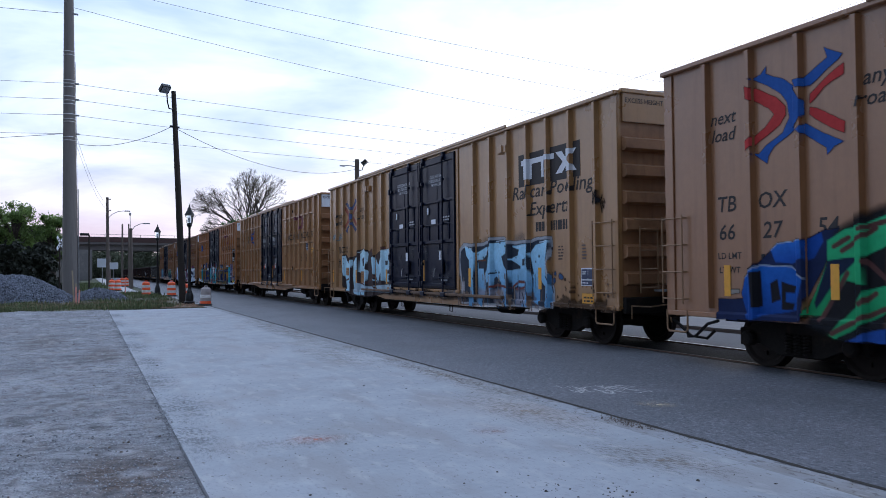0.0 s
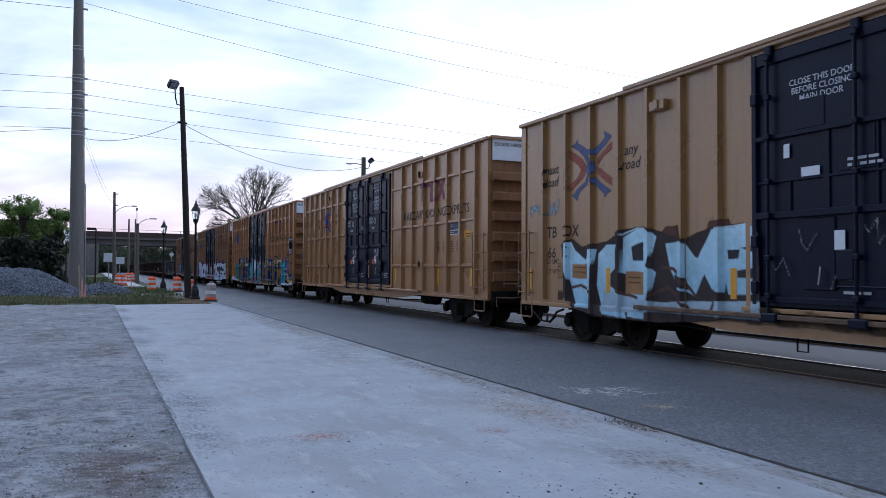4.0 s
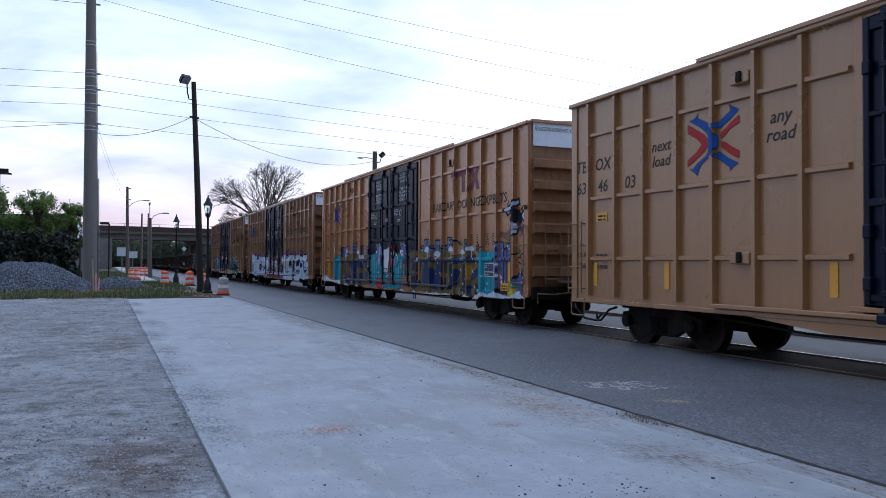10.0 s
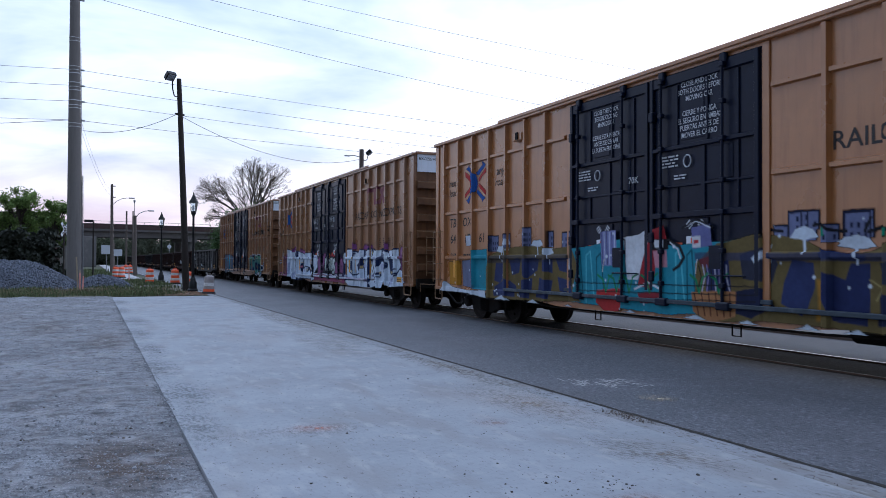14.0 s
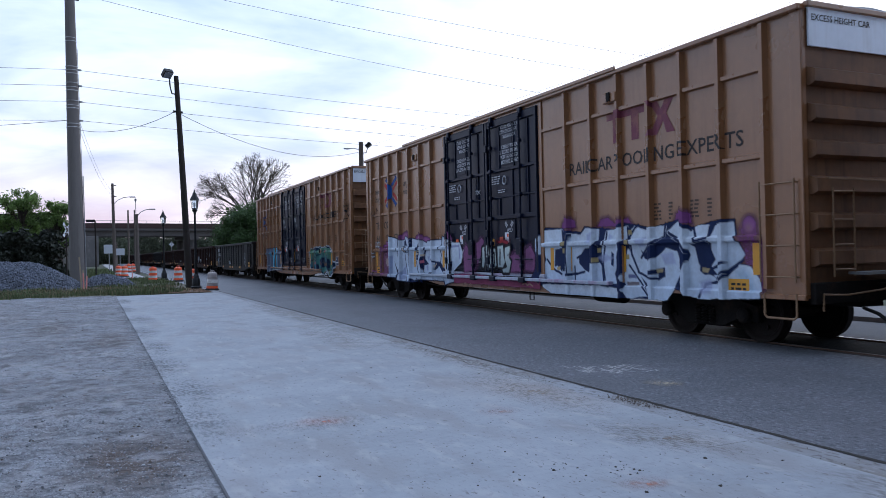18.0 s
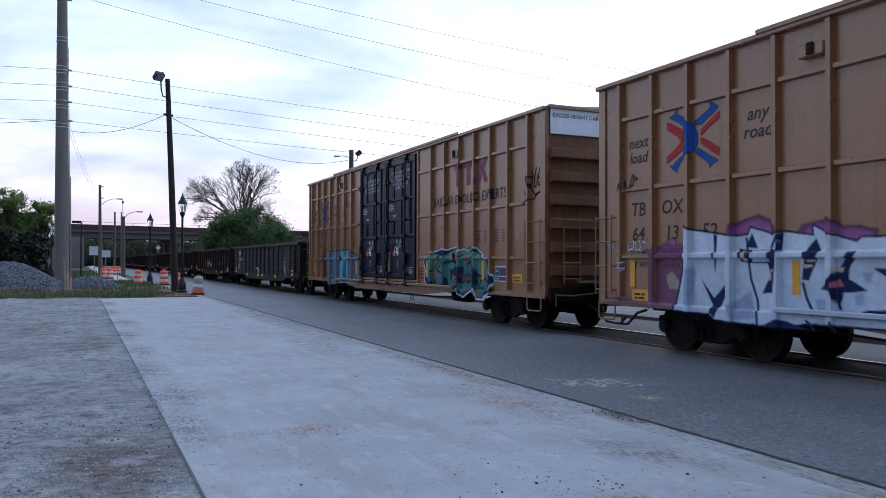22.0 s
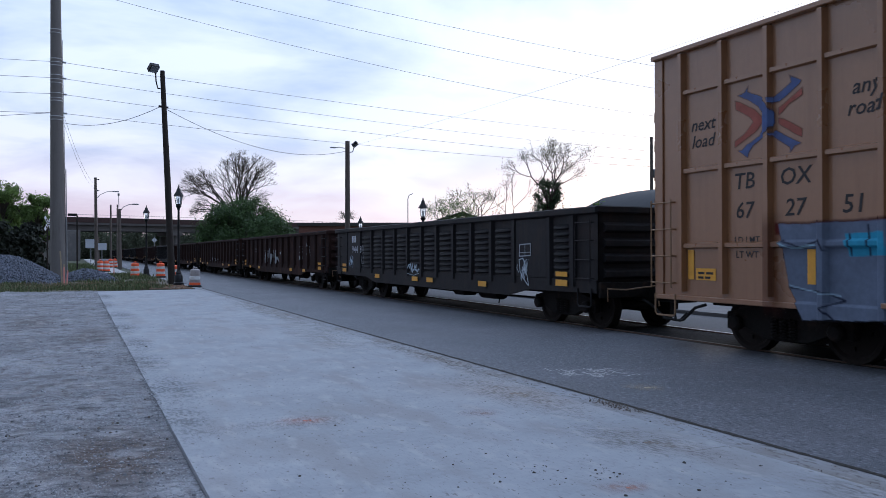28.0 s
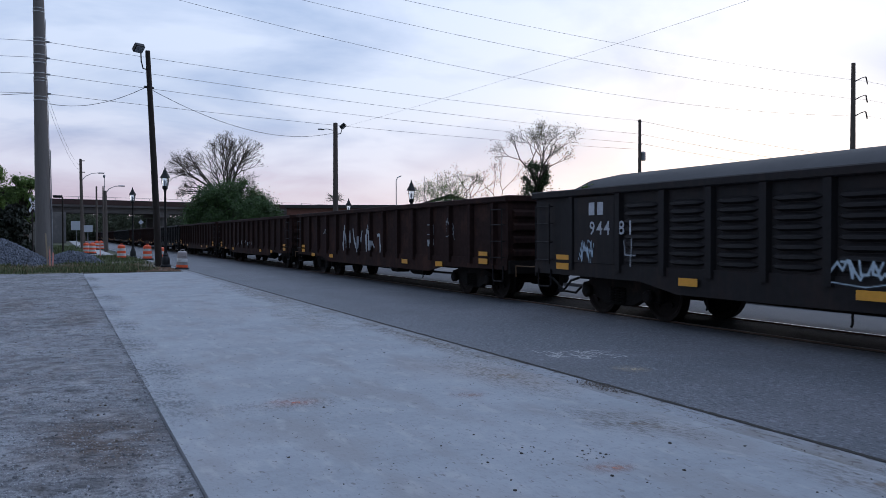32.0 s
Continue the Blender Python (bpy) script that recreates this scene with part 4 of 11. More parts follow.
    # ends with deep horizontal corrugations
    for end, out in ((0.0, -1), (BOX_LEN, 1)):
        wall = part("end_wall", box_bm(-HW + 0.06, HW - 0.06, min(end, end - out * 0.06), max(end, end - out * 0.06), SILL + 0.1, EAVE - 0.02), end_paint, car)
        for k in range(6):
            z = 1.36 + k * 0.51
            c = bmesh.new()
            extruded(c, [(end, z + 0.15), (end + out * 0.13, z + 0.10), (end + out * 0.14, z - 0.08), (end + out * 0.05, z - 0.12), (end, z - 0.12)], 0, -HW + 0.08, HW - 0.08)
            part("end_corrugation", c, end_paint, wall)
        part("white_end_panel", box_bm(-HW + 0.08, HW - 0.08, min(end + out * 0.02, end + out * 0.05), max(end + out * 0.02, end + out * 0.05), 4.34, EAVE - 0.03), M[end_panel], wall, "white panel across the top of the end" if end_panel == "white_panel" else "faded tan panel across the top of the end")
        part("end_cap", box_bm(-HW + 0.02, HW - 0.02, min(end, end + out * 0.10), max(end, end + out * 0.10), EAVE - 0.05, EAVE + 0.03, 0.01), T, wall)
        part("buffer_beam", box_bm(-HW + 0.05, HW - 0.05, min(end, end + out * 0.10), max(end, end + out * 0.10), 0.72, 1.02, 0.012), M["grime"], wall)
        add_coupler(car, end, out)
    co, pol = text_shape("EXCESS HEIGHT CAR", 0.09)
    part("end_lettering", flat_mesh("end_lettering", end_plane(co, -0.056, -0.72, 4.74), pol, M["dark_letter"]), None, car)
    co, pol = text_shape("TBOX " + number.replace(" ", ""), 0.11)
    part("end_lettering", flat_mesh("end_lettering", end_plane(co, -0.056, 0.82, 4.72), pol, M["dark_letter"]), None, car)
    # end ladders, grab irons and the crossover step
    end_lad = part("end_ladder", tube_bm([(-1.10, -0.16, 1.1), (-1.10, -0.16, 2.35)], 0.014, 6), M["rung"], car)
    part("ladder_rail", tube_bm([(-0.68, -0.16, 1.1), (-0.68, -0.16, 2.35)], 0.014, 6), M["rung"], end_lad)
    for z in (1.2, 1.55, 1.9, 2.3):
        part("rung", tube_bm([(-1.10, -0.16, z), (-0.68, -0.16, z)], 0.013, 6), M["rung"], end_lad)
    part("grab_iron", tube_bm([(-1.2, -0.05, 2.48), (-1.2, -0.17, 2.48), (0.5, -0.17, 2.46), (0.5, -0.05, 2.46)], 0.014, 6), M["rung"], car)
    part("crossover_step", box_bm(-0.7, 1.2, -0.36, -0.06, 1.12, 1.16), M["galv"], car)
    wheel = tube_bm([(0.22 * math.cos(a), 0, 0.22 * math.sin(a)) for a in (2 * math.pi * k / 20 for k in range(21))], 0.016, 6)
    for k in range(4):
        tube(wheel, [(0, 0, 0), (0.22 * math.cos(k * math.pi / 2), 0, 0.22 * math.sin(k * math.pi / 2))], 0.012, 5)
    part("brake_wheel", wheel, M["grime"], car, at=pose(0.35, -0.24, 2.05))
    part("brake_housing", box_bm(0.2, 0.5, -0.2, -0.04, 1.75, 2.0, 0.03), M["grime"], car)
    ladder(car, 0.12, 0.74, (1.10, 1.55, 2.0, 2.45))
    ladder(car, BOX_LEN - 0.45, BOX_LEN + 0.03, (1.05, 1.5, 1.95, 2.4))
    stirrup(car, 0.15, 0.72)
    stirrup(car, BOX_LEN - 0.5, BOX_LEN - 0.02)
    # brake pipe, door stops, hardware under the sill
    part("brake_pipe", tube_bm([(FACE + 0.2, 3.6, 0.66), (FACE + 0.12, 6.0, 0.58), (FACE + 0.12, 13.0, 0.58), (FACE + 0.25, 15.0, 0.68)], 0.02, 6), M["grime"], car)
    for u in (7.6, 11.2):
        part("pipe_hanger", tube_bm([(FACE + 0.1, u - 0.09, 0.64), (FACE + 0.1, u - 0.09, 0.42), (FACE + 0.1, u + 0.09, 0.42), (FACE + 0.1, u + 0.09, 0.64)], 0.015, 5), M["grime"], car)
    part("air_reservoir", lathe_bm([(0.05, 0), (0.2, 0.05), (0.2, 0.9), (0.05, 0.95)], 14), M["grime"], car, at=pose(-0.55, 5.2, 0.62, -90, 0, 0))
    for u, z in ((4.28, 4.42), (14.05, 4.46), (4.28, 1.70), (14.05, 1.66))[:2 if track or not crossbars else 4]:
        part("door_stop", box_bm(FACE - 0.12, FACE, u - 0.20, u + 0.20, z - 0.09, z + 0.09, 0.015), T, car)
        part("door_stop_latch", box_bm(FACE - 0.15, FACE - 0.12, u - 0.06, u + 0.05, z - 0.07, z + 0.10, 0.01), M["grime"] if crossbars else T, car)
    # doors
    t1 = ("CLOSE THIS DOOR\nBEFORE CLOSING\nMAIN DOOR\n\nCIERRE ESTA PUERTA\nANTES DE CERRAR\nLA PUERTA PRINCIPAL", "CLOSE THIS DOOR\nBEFORE CLOSING\nMAIN DOOR",
          "CLOSE THIS DOOR BEFORE\nCLOSING MAIN DOOR\nCIERRE ESTA PUERTA ANTES DE\nCERRAR LA PUERTA PRINCIPAL")[door_text]
    t2 = ("CLOSE AND LOCK\nBOTH DOORS BEFORE\nMOVING CAR\n\nCIERRE Y PONGA\nEL SEGURO EN AMBAS\nPUERTAS ANTES DE\nMOVER EL CARRO", "CLOSE AND LOCK\nBOTH DOORS BEFORE\nMOVING CAR",
          "CLOSE AND LOCK BOTH DOORS\nBEFORE MOVING CAR\nCIERRE Y PONGA EL SEGURO EN\nAMBAS PUERTAS ANTES DE\nMOVER EL CARRO")[door_text]
    add_door(car, DOOR_M, DOOR_B, seed + 10, t1, door_text == 1, (0.36, 0.42, 0.58)[door_text])
    add_door(car, DOOR_A, DOOR_M, seed + 20, t2, door_text == 1, (0.40, 0.42, 0.62)[door_text])
    patch(car, 11.0 - 1.9, 1.55, 0.09, 0.62, "yellow", FACE - 0.07, "reflector", "yellow reflective strip")
    # markings
    if text_style == "purple":
        block_logo(car, 3.55, 3.86, 1.9, 0.62, "purple_letter")
        letters(car, "RAILCAR POOLING EXPERTS", slogan[0], 3.20, 0.25, "dark_letter", width=slogan[1])
    else:
        patch(car, 2.45, 3.82, 2.45, 0.74, "dark_letter", FACE - 0.005, "mark_panel", "black panel behind the company mark")
        block_logo(car, 2.45, 3.82, 2.2, 0.46, "white_letter", FACE - 0.010)
        letters(car, "Railcar Pooling\nExperts", 2.4, 3.10, 0.30, "dark_letter", 0.18, width=3.2)
        bar_block(car, 2.3, 2.40, 1.3, 1, "dark_letter", FACE - 0.006, 3, 0.26)
    letters(car, "next\nload", words[0], emblem[1] - 0.03, 0.20, "dark_letter", 0.25)
    letters(car, "any\nroad", words[1], emblem[1] + 0.05, 0.20, "dark_letter", 0.25)
    arrow_cross(car, *emblem, faded)
    letters(car, "TB", marks[0], mark_z, 0.24, "dark_letter", 0.12)
    letters(car, "OX", marks[1], mark_z, 0.24, "dark_letter", 0.12)
    for w, u in zip(number.split(), marks):
        letters(car, w, u, mark_z - 0.44, 0.24, "dark_letter", 0.12)
    for w, z in (("LD LMT", 1.74), ("LT WT", 1.52)):
        letters(car, w, marks[0] - 0.05, z, 0.10, "dark_letter")
        bar_block(car, marks[1], z - 0.05, 0.4, 1, "dark_letter", FACE - 0.006, seed, 0.09)
    for u in strips:
        patch(car, u, 1.36, 0.13, 0.48, "yellow", FACE - 0.012, name="reflector", label="yellow reflective strip")
    lu, lz, yu, yz = (2.05, 1.30, 1.27, 1.16) if low_labels else (2.02, 2.70, 1.17, 2.50)
    if labels:
        lu, lz, yu, yz = labels
    patch(car, yu, yz, 0.42, 0.20, "yellow", FACE - 0.010, label="yellow warning label")
    bar_block(car, yu, yz, 0.30, 2, "dark_letter", FACE - 0.0145, 7, 0.045)
    if inspected:
        patch(car, lu, lz, 0.54, 0.36, "white_letter", FACE - 0.009, name="inspection_frame", label="white frame of the inspection panel")
        for du, dz, pw, ph in ((0.145, 0.055, 0.21, 0.20), (-0.11, 0.055, 0.27, 0.20), (0.0, -0.115, 0.49, 0.09)):
            patch(car, lu + du, lz + dz, pw, ph, "dark_sticker", FACE - 0.013, "inspection_panel", "dark ruled box")
        bar_block(car, lu + 0.15, lz + 0.09, 0.13, 2, "white_letter", FACE - 0.0175, seed + 8, 0.025)
        bar_block(car, lu + 0.12, lz - 0.13, 0.2, 1, "white_letter", FACE - 0.0175, seed + 9, 0.025)
    for k, (u, z) in enumerate(blocks):
        bar_block(car, u + 0.14, z, 0.20, 5, "faint_letter", FACE - 0.006, seed + 2 + k, 0.042)
        bar_block(car, u - 0.20, z, 0.10, 5, "faint_letter", FACE - 0.006, seed + 4 + k, 0.042)
    for u in (2.35, BOX_LEN - 2.35):
        add_truck(car, u)
    MOVERS.append((car, y0))
    return car


# ---------------------------------------------------------------- sprayed lettering
def seg_dist(px, py, ax, ay, bx, by):
    dx, dy = bx - ax, by - ay
    t = np.clip(((px - ax) * dx + (py - ay) * dy) / (dx * dx + dy * dy + 1e-9), 0, 1)
    return np.hypot(px - ax - t * dx, py - ay - t * dy)


class Spray:
    """A sheet of sprayed paint over a stretch of a wagon's near side."""

    def __init__(self, u0, u1, z0, z1, cell=0.028, seed=0):
        self.u0, self.u1, self.z0, self.z1 = u0, u1, z0, z1
        self.nu, self.nz = int((u1 - u0) / cell) + 1, int((z1 - z0) / cell) + 1
        self.u, self.z = np.meshgrid(np.linspace(u0, u1, self.nu), np.linspace(z0, z1, self.nz))
        self.rgb, self.a = np.zeros(self.u.shape + (3,)), np.zeros(self.u.shape)
        self.rng = np.random.RandomState(seed)
        self.p = u1 - self.u          # reading direction
        self.shake = (self.wobble(9, seed + 90) + 0.6 * self.wobble(26, seed + 91)) * 0.008

    def wobble(self, scale, seed):
        r = np.random.RandomState(seed)
        out = np.zeros_like(self.u)
        for k in range(6):
            a, b, c = r.uniform(-1, 1) * scale * (1 + k * 0.5), r.uniform(-1, 1) * scale * (1 + k * 0.5), r.uniform(0, 6.3)
            out += np.sin(self.u * a + self.z * b + c) / (1 + 0.5 * k)
        return out / 2.2

    def lay(self, mask, color, soft=None):
        m = np.clip(mask, 0, 1)
        col = np.asarray(color, float)
        self.rgb = self.rgb * (1 - m[..., None]) + col * m[..., None]
        self.a = np.maximum(self.a, m)

    def edge(self, d, th, feather=0.02):
        return np.clip((th - d) / feather + 0.5, 0, 1)

    def cloud(self, z_top, z_bot, color, rough=0.12, seed=1, strength=1.0, p0=None, p1=None):
        w = self.wobble(4, seed) * rough + self.wobble(13, seed + 1) * rough * 0.5
        m = np.clip((z_top + w - self.z) / 0.05, 0, 1) * np.clip((self.z - z_bot - w * 0.4) / 0.05, 0, 1)
        lo, hi = (0 if p0 is None else p0), (self.u1 - self.u0 if p1 is None else p1)
        m *= np.clip((self.p - lo - w * 0.6) / 0.05, 0, 1) * np.clip((hi - self.p - w * 0.6) / 0.05, 0, 1)
        self.lay(m * strength, color)

    def dots(self, color, n, r, p0=None, p1=None, z0=None, z1=None, only_painted=True):
        for _ in range(n):
            c = self.rng.uniform(p0 or 0, p1 or (self.u1 - self.u0))
            z = self.rng.uniform(z0 or self.z0, z1 or self.z1)
            m = self.edge(np.hypot(self.p - c, self.z - z), r * self.rng.uniform(0.5, 1.3))
            self.lay(m * (self.a > 0.5) if only_painted else m, color)

    def window(self, pts, room):
        """The part of the sheet round some (u, height) points."""
        us, zs = [p[0] for p in pts], [p[1] for p in pts]
        du, dz = (self.u1 - self.u0) / (self.nu - 1), (self.z1 - self.z0) / (self.nz - 1)
        i0, i1 = max(0, int((min(us) - room - self.u0) / du)), min(self.nu, int((max(us) + room - self.u0) / du) + 2)
        j0, j1 = max(0, int((min(zs) - room - self.z0) / dz)), min(self.nz, int((max(zs) + room - self.z0) / dz) + 2)
        return slice(j0, max(j0, j1)), slice(i0, max(i0, i1))

    def cover(self, w, m, color):
        self.rgb[w] = self.rgb[w] * (1 - m[..., None]) + np.asarray(color, float) * m[..., None]
        self.a[w] = np.maximum(self.a[w], m)

    def area(self, pts, color, top=None, grow=0.0, soft=0.016, strength=1.0):
        """A filled outline of (u, height) points; top: the colour that it shades into upwards."""
        w = self.window(pts, soft + max(0.0, grow) + 0.05)
        u, z = self.u[w] + self.shake[w] * 0.5, self.z[w] + self.shake[w]
        if not u.size:
            return
        inside, d = np.zeros(u.shape, bool), np.full(u.shape, 9.0)
        for (ax, ay), (bx, by) in zip(pts, pts[1:] + pts[:1]):
            d = np.minimum(d, seg_dist(u, z, ax, ay, bx, by))
            if ay != by:
                inside ^= ((ay > z) != (by > z)) & (u < (bx - ax) * (z - ay) / (by - ay) + ax)
        m = np.clip((np.where(inside, d, -d) + grow) / soft + 0.5, 0, 1) * strength
        col = np.asarray(color, float)
        if top:
            lo, hi = min(p[1] for p in pts), max(p[1] for p in pts)
            h = np.clip((z - lo) / (hi - lo) * 1.3 - 0.15 + self.shake[w] * 6, 0, 1)[..., None]
            col = col * (1 - h) + np.asarray(top, float) * h
        self.cover(w, m, col)

    def path(self, pts, width, color):
        """A sprayed stroke through (u, height) points."""
        w = self.window(pts, width + 0.03)
        if not self.u[w].size:
            return
        d = np.full(self.u[w].shape, 9.0)
        for (ax, ay), (bx, by) in zip(pts, pts[1:]):
            d = np.minimum(d, seg_dist(self.u[w], self.z[w] + self.shake[w], ax, ay, bx, by))
        self.cover(w, np.clip((width - d) / 0.014 + 0.5, 0, 1), color)

    def disc(self, at, r, color, soft=0.016):
        w = self.window([at], r + soft)
        d = np.hypot(self.u[w] - at[0], self.z[w] - at[1])
        self.cover(w, np.clip((r - d) / soft + 0.5, 0, 1), color)

    def tower(self, u0, u1, z0, z1):
        """A small painted house block with dark windows."""
        def rect(a, b, c, d, col):
            self.area([(a, c), (b, c), (b, d), (a, d)], col)
        rect(u0 - 0.025, u1 + 0.025, z0, z1 + 0.03, (0.010, 0.012, 0.035))
        rect(u0, u1, z0, z1, (0.15, 0.17, 0.30))
        for i in range(max(1, int((u1 - u0) / 0.10))):
            for j in range(int((z1 - z0) / 0.13)):
                a, c = u0 + 0.03 + 0.10 * i, z0 + 0.04 + 0.13 * j
                rect(a, a + 0.04, c, c + 0.07, (0.012, 0.015, 0.045))

    def finish(self, car, label):
        """Weathers the paint and lays it on the wagon's side."""
        self.rgb *= (1 + 0.10 * self.wobble(5, 71) + 0.06 * self.wobble(21, 72))[..., None]
        self.rgb = np.clip(self.rgb, 0, 1)
        return self.put(car, label)

    def line(self, pts, width, color):
        for (ax, ay), (bx, by) in zip(pts, pts[1:]):
            self.lay(self.edge(seg_dist(self.p, self.z, ax, ay, bx, by), width), color)

    def scrawl(self, p0, z0, w, h, color, width=0.014, seed=0, n=9):
        r = np.random.RandomState(seed)
        pts = [(p0 + w * (k / n) + r.uniform(-0.12, 0.12) * w, z0 + r.uniform(0, 1) * h) for k in range(n + 1)]
        self.line(pts, width, color)

    def put(self, car, label, depth=None, face=FACE):
        d = depth(self.u, self.z) if depth else side_depth(self.u, self.z, car.name not in PLAIN)
        co = np.stack([face - d - 0.0065, self.u, self.z], -1).reshape(-1, 3)
        idx = np.arange(self.nu * self.nz).reshape(self.nz, self.nu)
        q = np.stack([idx[:-1, :-1], idx[1:, :-1], idx[1:, 1:], idx[:-1, 1:]], -1).reshape(-1, 4)
        keep = self.a.reshape(-1)[q].max(1) > 0.02
        q = q[keep]
        used, inv = np.unique(q, return_inverse=True)
        me = bpy.data.meshes.new("graffiti")
        me.vertices.add(len(used))
        me.vertices.foreach_set("co", co[used].ravel())
        me.loops.add(q.size)
        me.loops.foreach_set("vertex_index", inv.astype(np.int32).ravel())
        me.polygons.add(len(q))
        me.polygons.foreach_set("loop_start", np.arange(0, q.size, 4, dtype=np.int32))
        me.update(calc_edges=True)
        layer = me.color_attributes.new("spray", "FLOAT_COLOR", "POINT")
        rgba = np.concatenate([self.rgb, self.a[..., None]], -1).reshape(-1, 4)[used]
        layer.data.foreach_set("color", rgba.ravel().astype(np.float32))
        me.materials.append(M["spray"])
        return part("graffiti", me, None, car, label)


# ---------------------------------------------------------------- gondolas
GON_LEN, GON_HW, GON_TOP, GON_BOT = 17.15, 1.42, 2.46, 0.72


def gondola(y0, mat, ribs, corrugated, label, turning=True, start=0.0):
    G = M[mat]
    car = thing("gondola", label, "gondola", pose(TRACK_X, y0, 0), "gondolas of the train")
    f = -GON_HW
    part("floor_frame", box_bm(-GON_HW + 0.06, GON_HW - 0.06, start + 0.1, GON_LEN - 0.1, 0.80, 1.02), M["grime"], car)
    part("centre_sill", box_bm(-0.22, 0.22, -0.1, GON_LEN + 0.1, 0.60, 0.86), M["grime"], car)
    for s in (-1, 1):
        side = part("side_wall", box_bm(min(s * GON_HW, s * (GON_HW - 0.03)), max(s * GON_HW, s * (GON_HW - 0.03)), start, GON_LEN, GON_BOT + 0.12, GON_TOP - 0.06), G, car)
        part("top_chord", box_bm(s * GON_HW - 0.10, s * GON_HW + 0.10, start - 0.06, GON_LEN + 0.06, GON_TOP - 0.14, GON_TOP, 0.02), G, side)
        sill = bmesh.new()
        extruded(sill, [(start, GON_BOT + 0.05), (3.3, GON_BOT + 0.03), (4.2, GON_BOT - 0.14), (GON_LEN - 4.2, GON_BOT - 0.14), (GON_LEN - 3.3, GON_BOT + 0.03), (GON_LEN, GON_BOT + 0.05),
                        (GON_LEN, GON_BOT + 0.30), (start, GON_BOT + 0.30)], 0, s * GON_HW - 0.035, s * GON_HW + 0.035)
        part("side_sill", sill, G, side)
    step = GON_LEN / ribs
    us = [step * (k + 0.5) for k in range(ribs)]
    if corrugated:
        step = 1.04
        us = [1.58, 2.43, 3.88] + [4.95 + step * k for k in range(9)] + [14.42, 15.85]
    out_post = 0.075 if corrugated else 0.10
    for u in us:
        part("side_post", cached(("gpost", mat, corrugated), lambda: to_mesh("side_post", hat_bar(GON_TOP - GON_BOT - 0.30, 0.10, out_post), G)), None, car, at=pose(f, u, GON_BOT + 0.16))
    if corrugated:
        for i, (a, b) in enumerate(zip(us, us[1:])):
            if i in (1, len(us) - 2):
                part("smooth_panel", box_bm(f - 0.05, f, a + 0.10, b - 0.10, GON_BOT + 0.3, GON_TOP - 0.16, 0.01), G, car)
                continue
            for k in range(8):
                z = GON_BOT + 0.40 + k * 0.138
                L = round(b - a - 0.24, 2)
                part("pressed_rib", cached(("press", mat, L), lambda: to_mesh("pressed_rib", lens_bar(L, 0.062, 0.062), G)), None, car, at=pose(f, a + 0.12, z))
    for end, out in ((start, -1), (GON_LEN, 1)):
        wall = part("end_wall", box_bm(-GON_HW, GON_HW, min(end, end - out * 0.05), max(end, end - out * 0.05), GON_BOT + 0.1, GON_TOP - 0.03), G, car)
        part("end_chord", box_bm(-GON_HW - 0.08, GON_HW + 0.08, end - 0.08, end + 0.08, GON_TOP - 0.13, GON_TOP + 0.01, 0.02), G, wall)
        for k in range(4):
            z = 1.15 + k * 0.3
            c = bmesh.new()
            extruded(c, [(end, z - 0.11), (end + out * 0.09, z - 0.06), (end + out * 0.09, z + 0.04), (end, z + 0.10)], 0, -GON_HW + 0.12, GON_HW - 0.12)
            part("end_corrugation", c, G, wall)
        part("buffer_beam", box_bm(-GON_HW, GON_HW, min(end, end + out * 0.08), max(end, end + out * 0.08), 0.68, 0.98, 0.012), M["grime"], wall)
        add_coupler(car, end, out)
    ladder(car, start + 0.12, start + 0.62, (1.05, 1.42, 1.8, 2.15), x=f - 0.10, mat="gon_black")
    ladder(car, GON_LEN - 0.62, GON_LEN - 0.12, (1.05, 1.42, 1.8, 2.15), x=f - 0.10, mat="gon_black")
    stirrup(car, start + 0.15, start + 0.6, x=f - 0.05, mat="gon_black")
    stirrup(car, GON_LEN - 0.6, GON_LEN - 0.15, x=f - 0.05, mat="gon_black")
    spots = (16.1, 12.65, 9.52, 8.46, 5.35, 1.93) if corrugated else (1.03, us[2] + step * 0.5, us[4] + step * 0.5, us[-5] + step * 0.5, us[-3] + step * 0.5, GON_LEN - 0.9)
    for u in spots:
        end = u < 2.0 or u > GON_LEN - 1.2
        patch(car, u, GON_BOT + (0.22 if end else 0.08), 0.42, 0.13, "yellow", f - 0.078, "reflector", "yellow reflective strip")
        if end:
            patch(car, u, GON_BOT + 0.40, 0.42, 0.10, "yellow", f - 0.078, "reflector", "yellow reflective strip")
    # brake gear hung under the floor
    part("air_reservoir", lathe_bm([(0.05, 0), (0.19, 0.05), (0.19, 1.0), (0.05, 1.05)], 14), M["grime"], car, at=pose(-0.75, 5.6, 0.56, -90, 0, 0))
    part("brake_cylinder", lathe_bm([(0.05, 0), (0.15, 0.03), (0.15, 0.55), (0.06, 0.6), (0.03, 1.3)], 12), M["grime"], car, at=pose(-0.5, 8.2, 0.54, -90, 0, 0))
    part("brake_rod", tube_bm([(-0.62, 3.6, 0.50), (-0.6, 9.0, 0.46), (-0.62, 13.6, 0.50)], 0.02, 6), M["grime"], car)
    part("valve_box", box_bm(-1.1, -0.7, 7.1, 7.7, 0.42, 0.74, 0.03), M["grime"], car)
    for u in (4.8, 9.9, 12.4):
        part("pipe_hanger", tube_bm([(f + 0.1, u, 0.72), (f + 0.1, u, 0.40), (f + 0.1, u + 0.02, 0.36)], 0.018, 5), M["grime"], car)
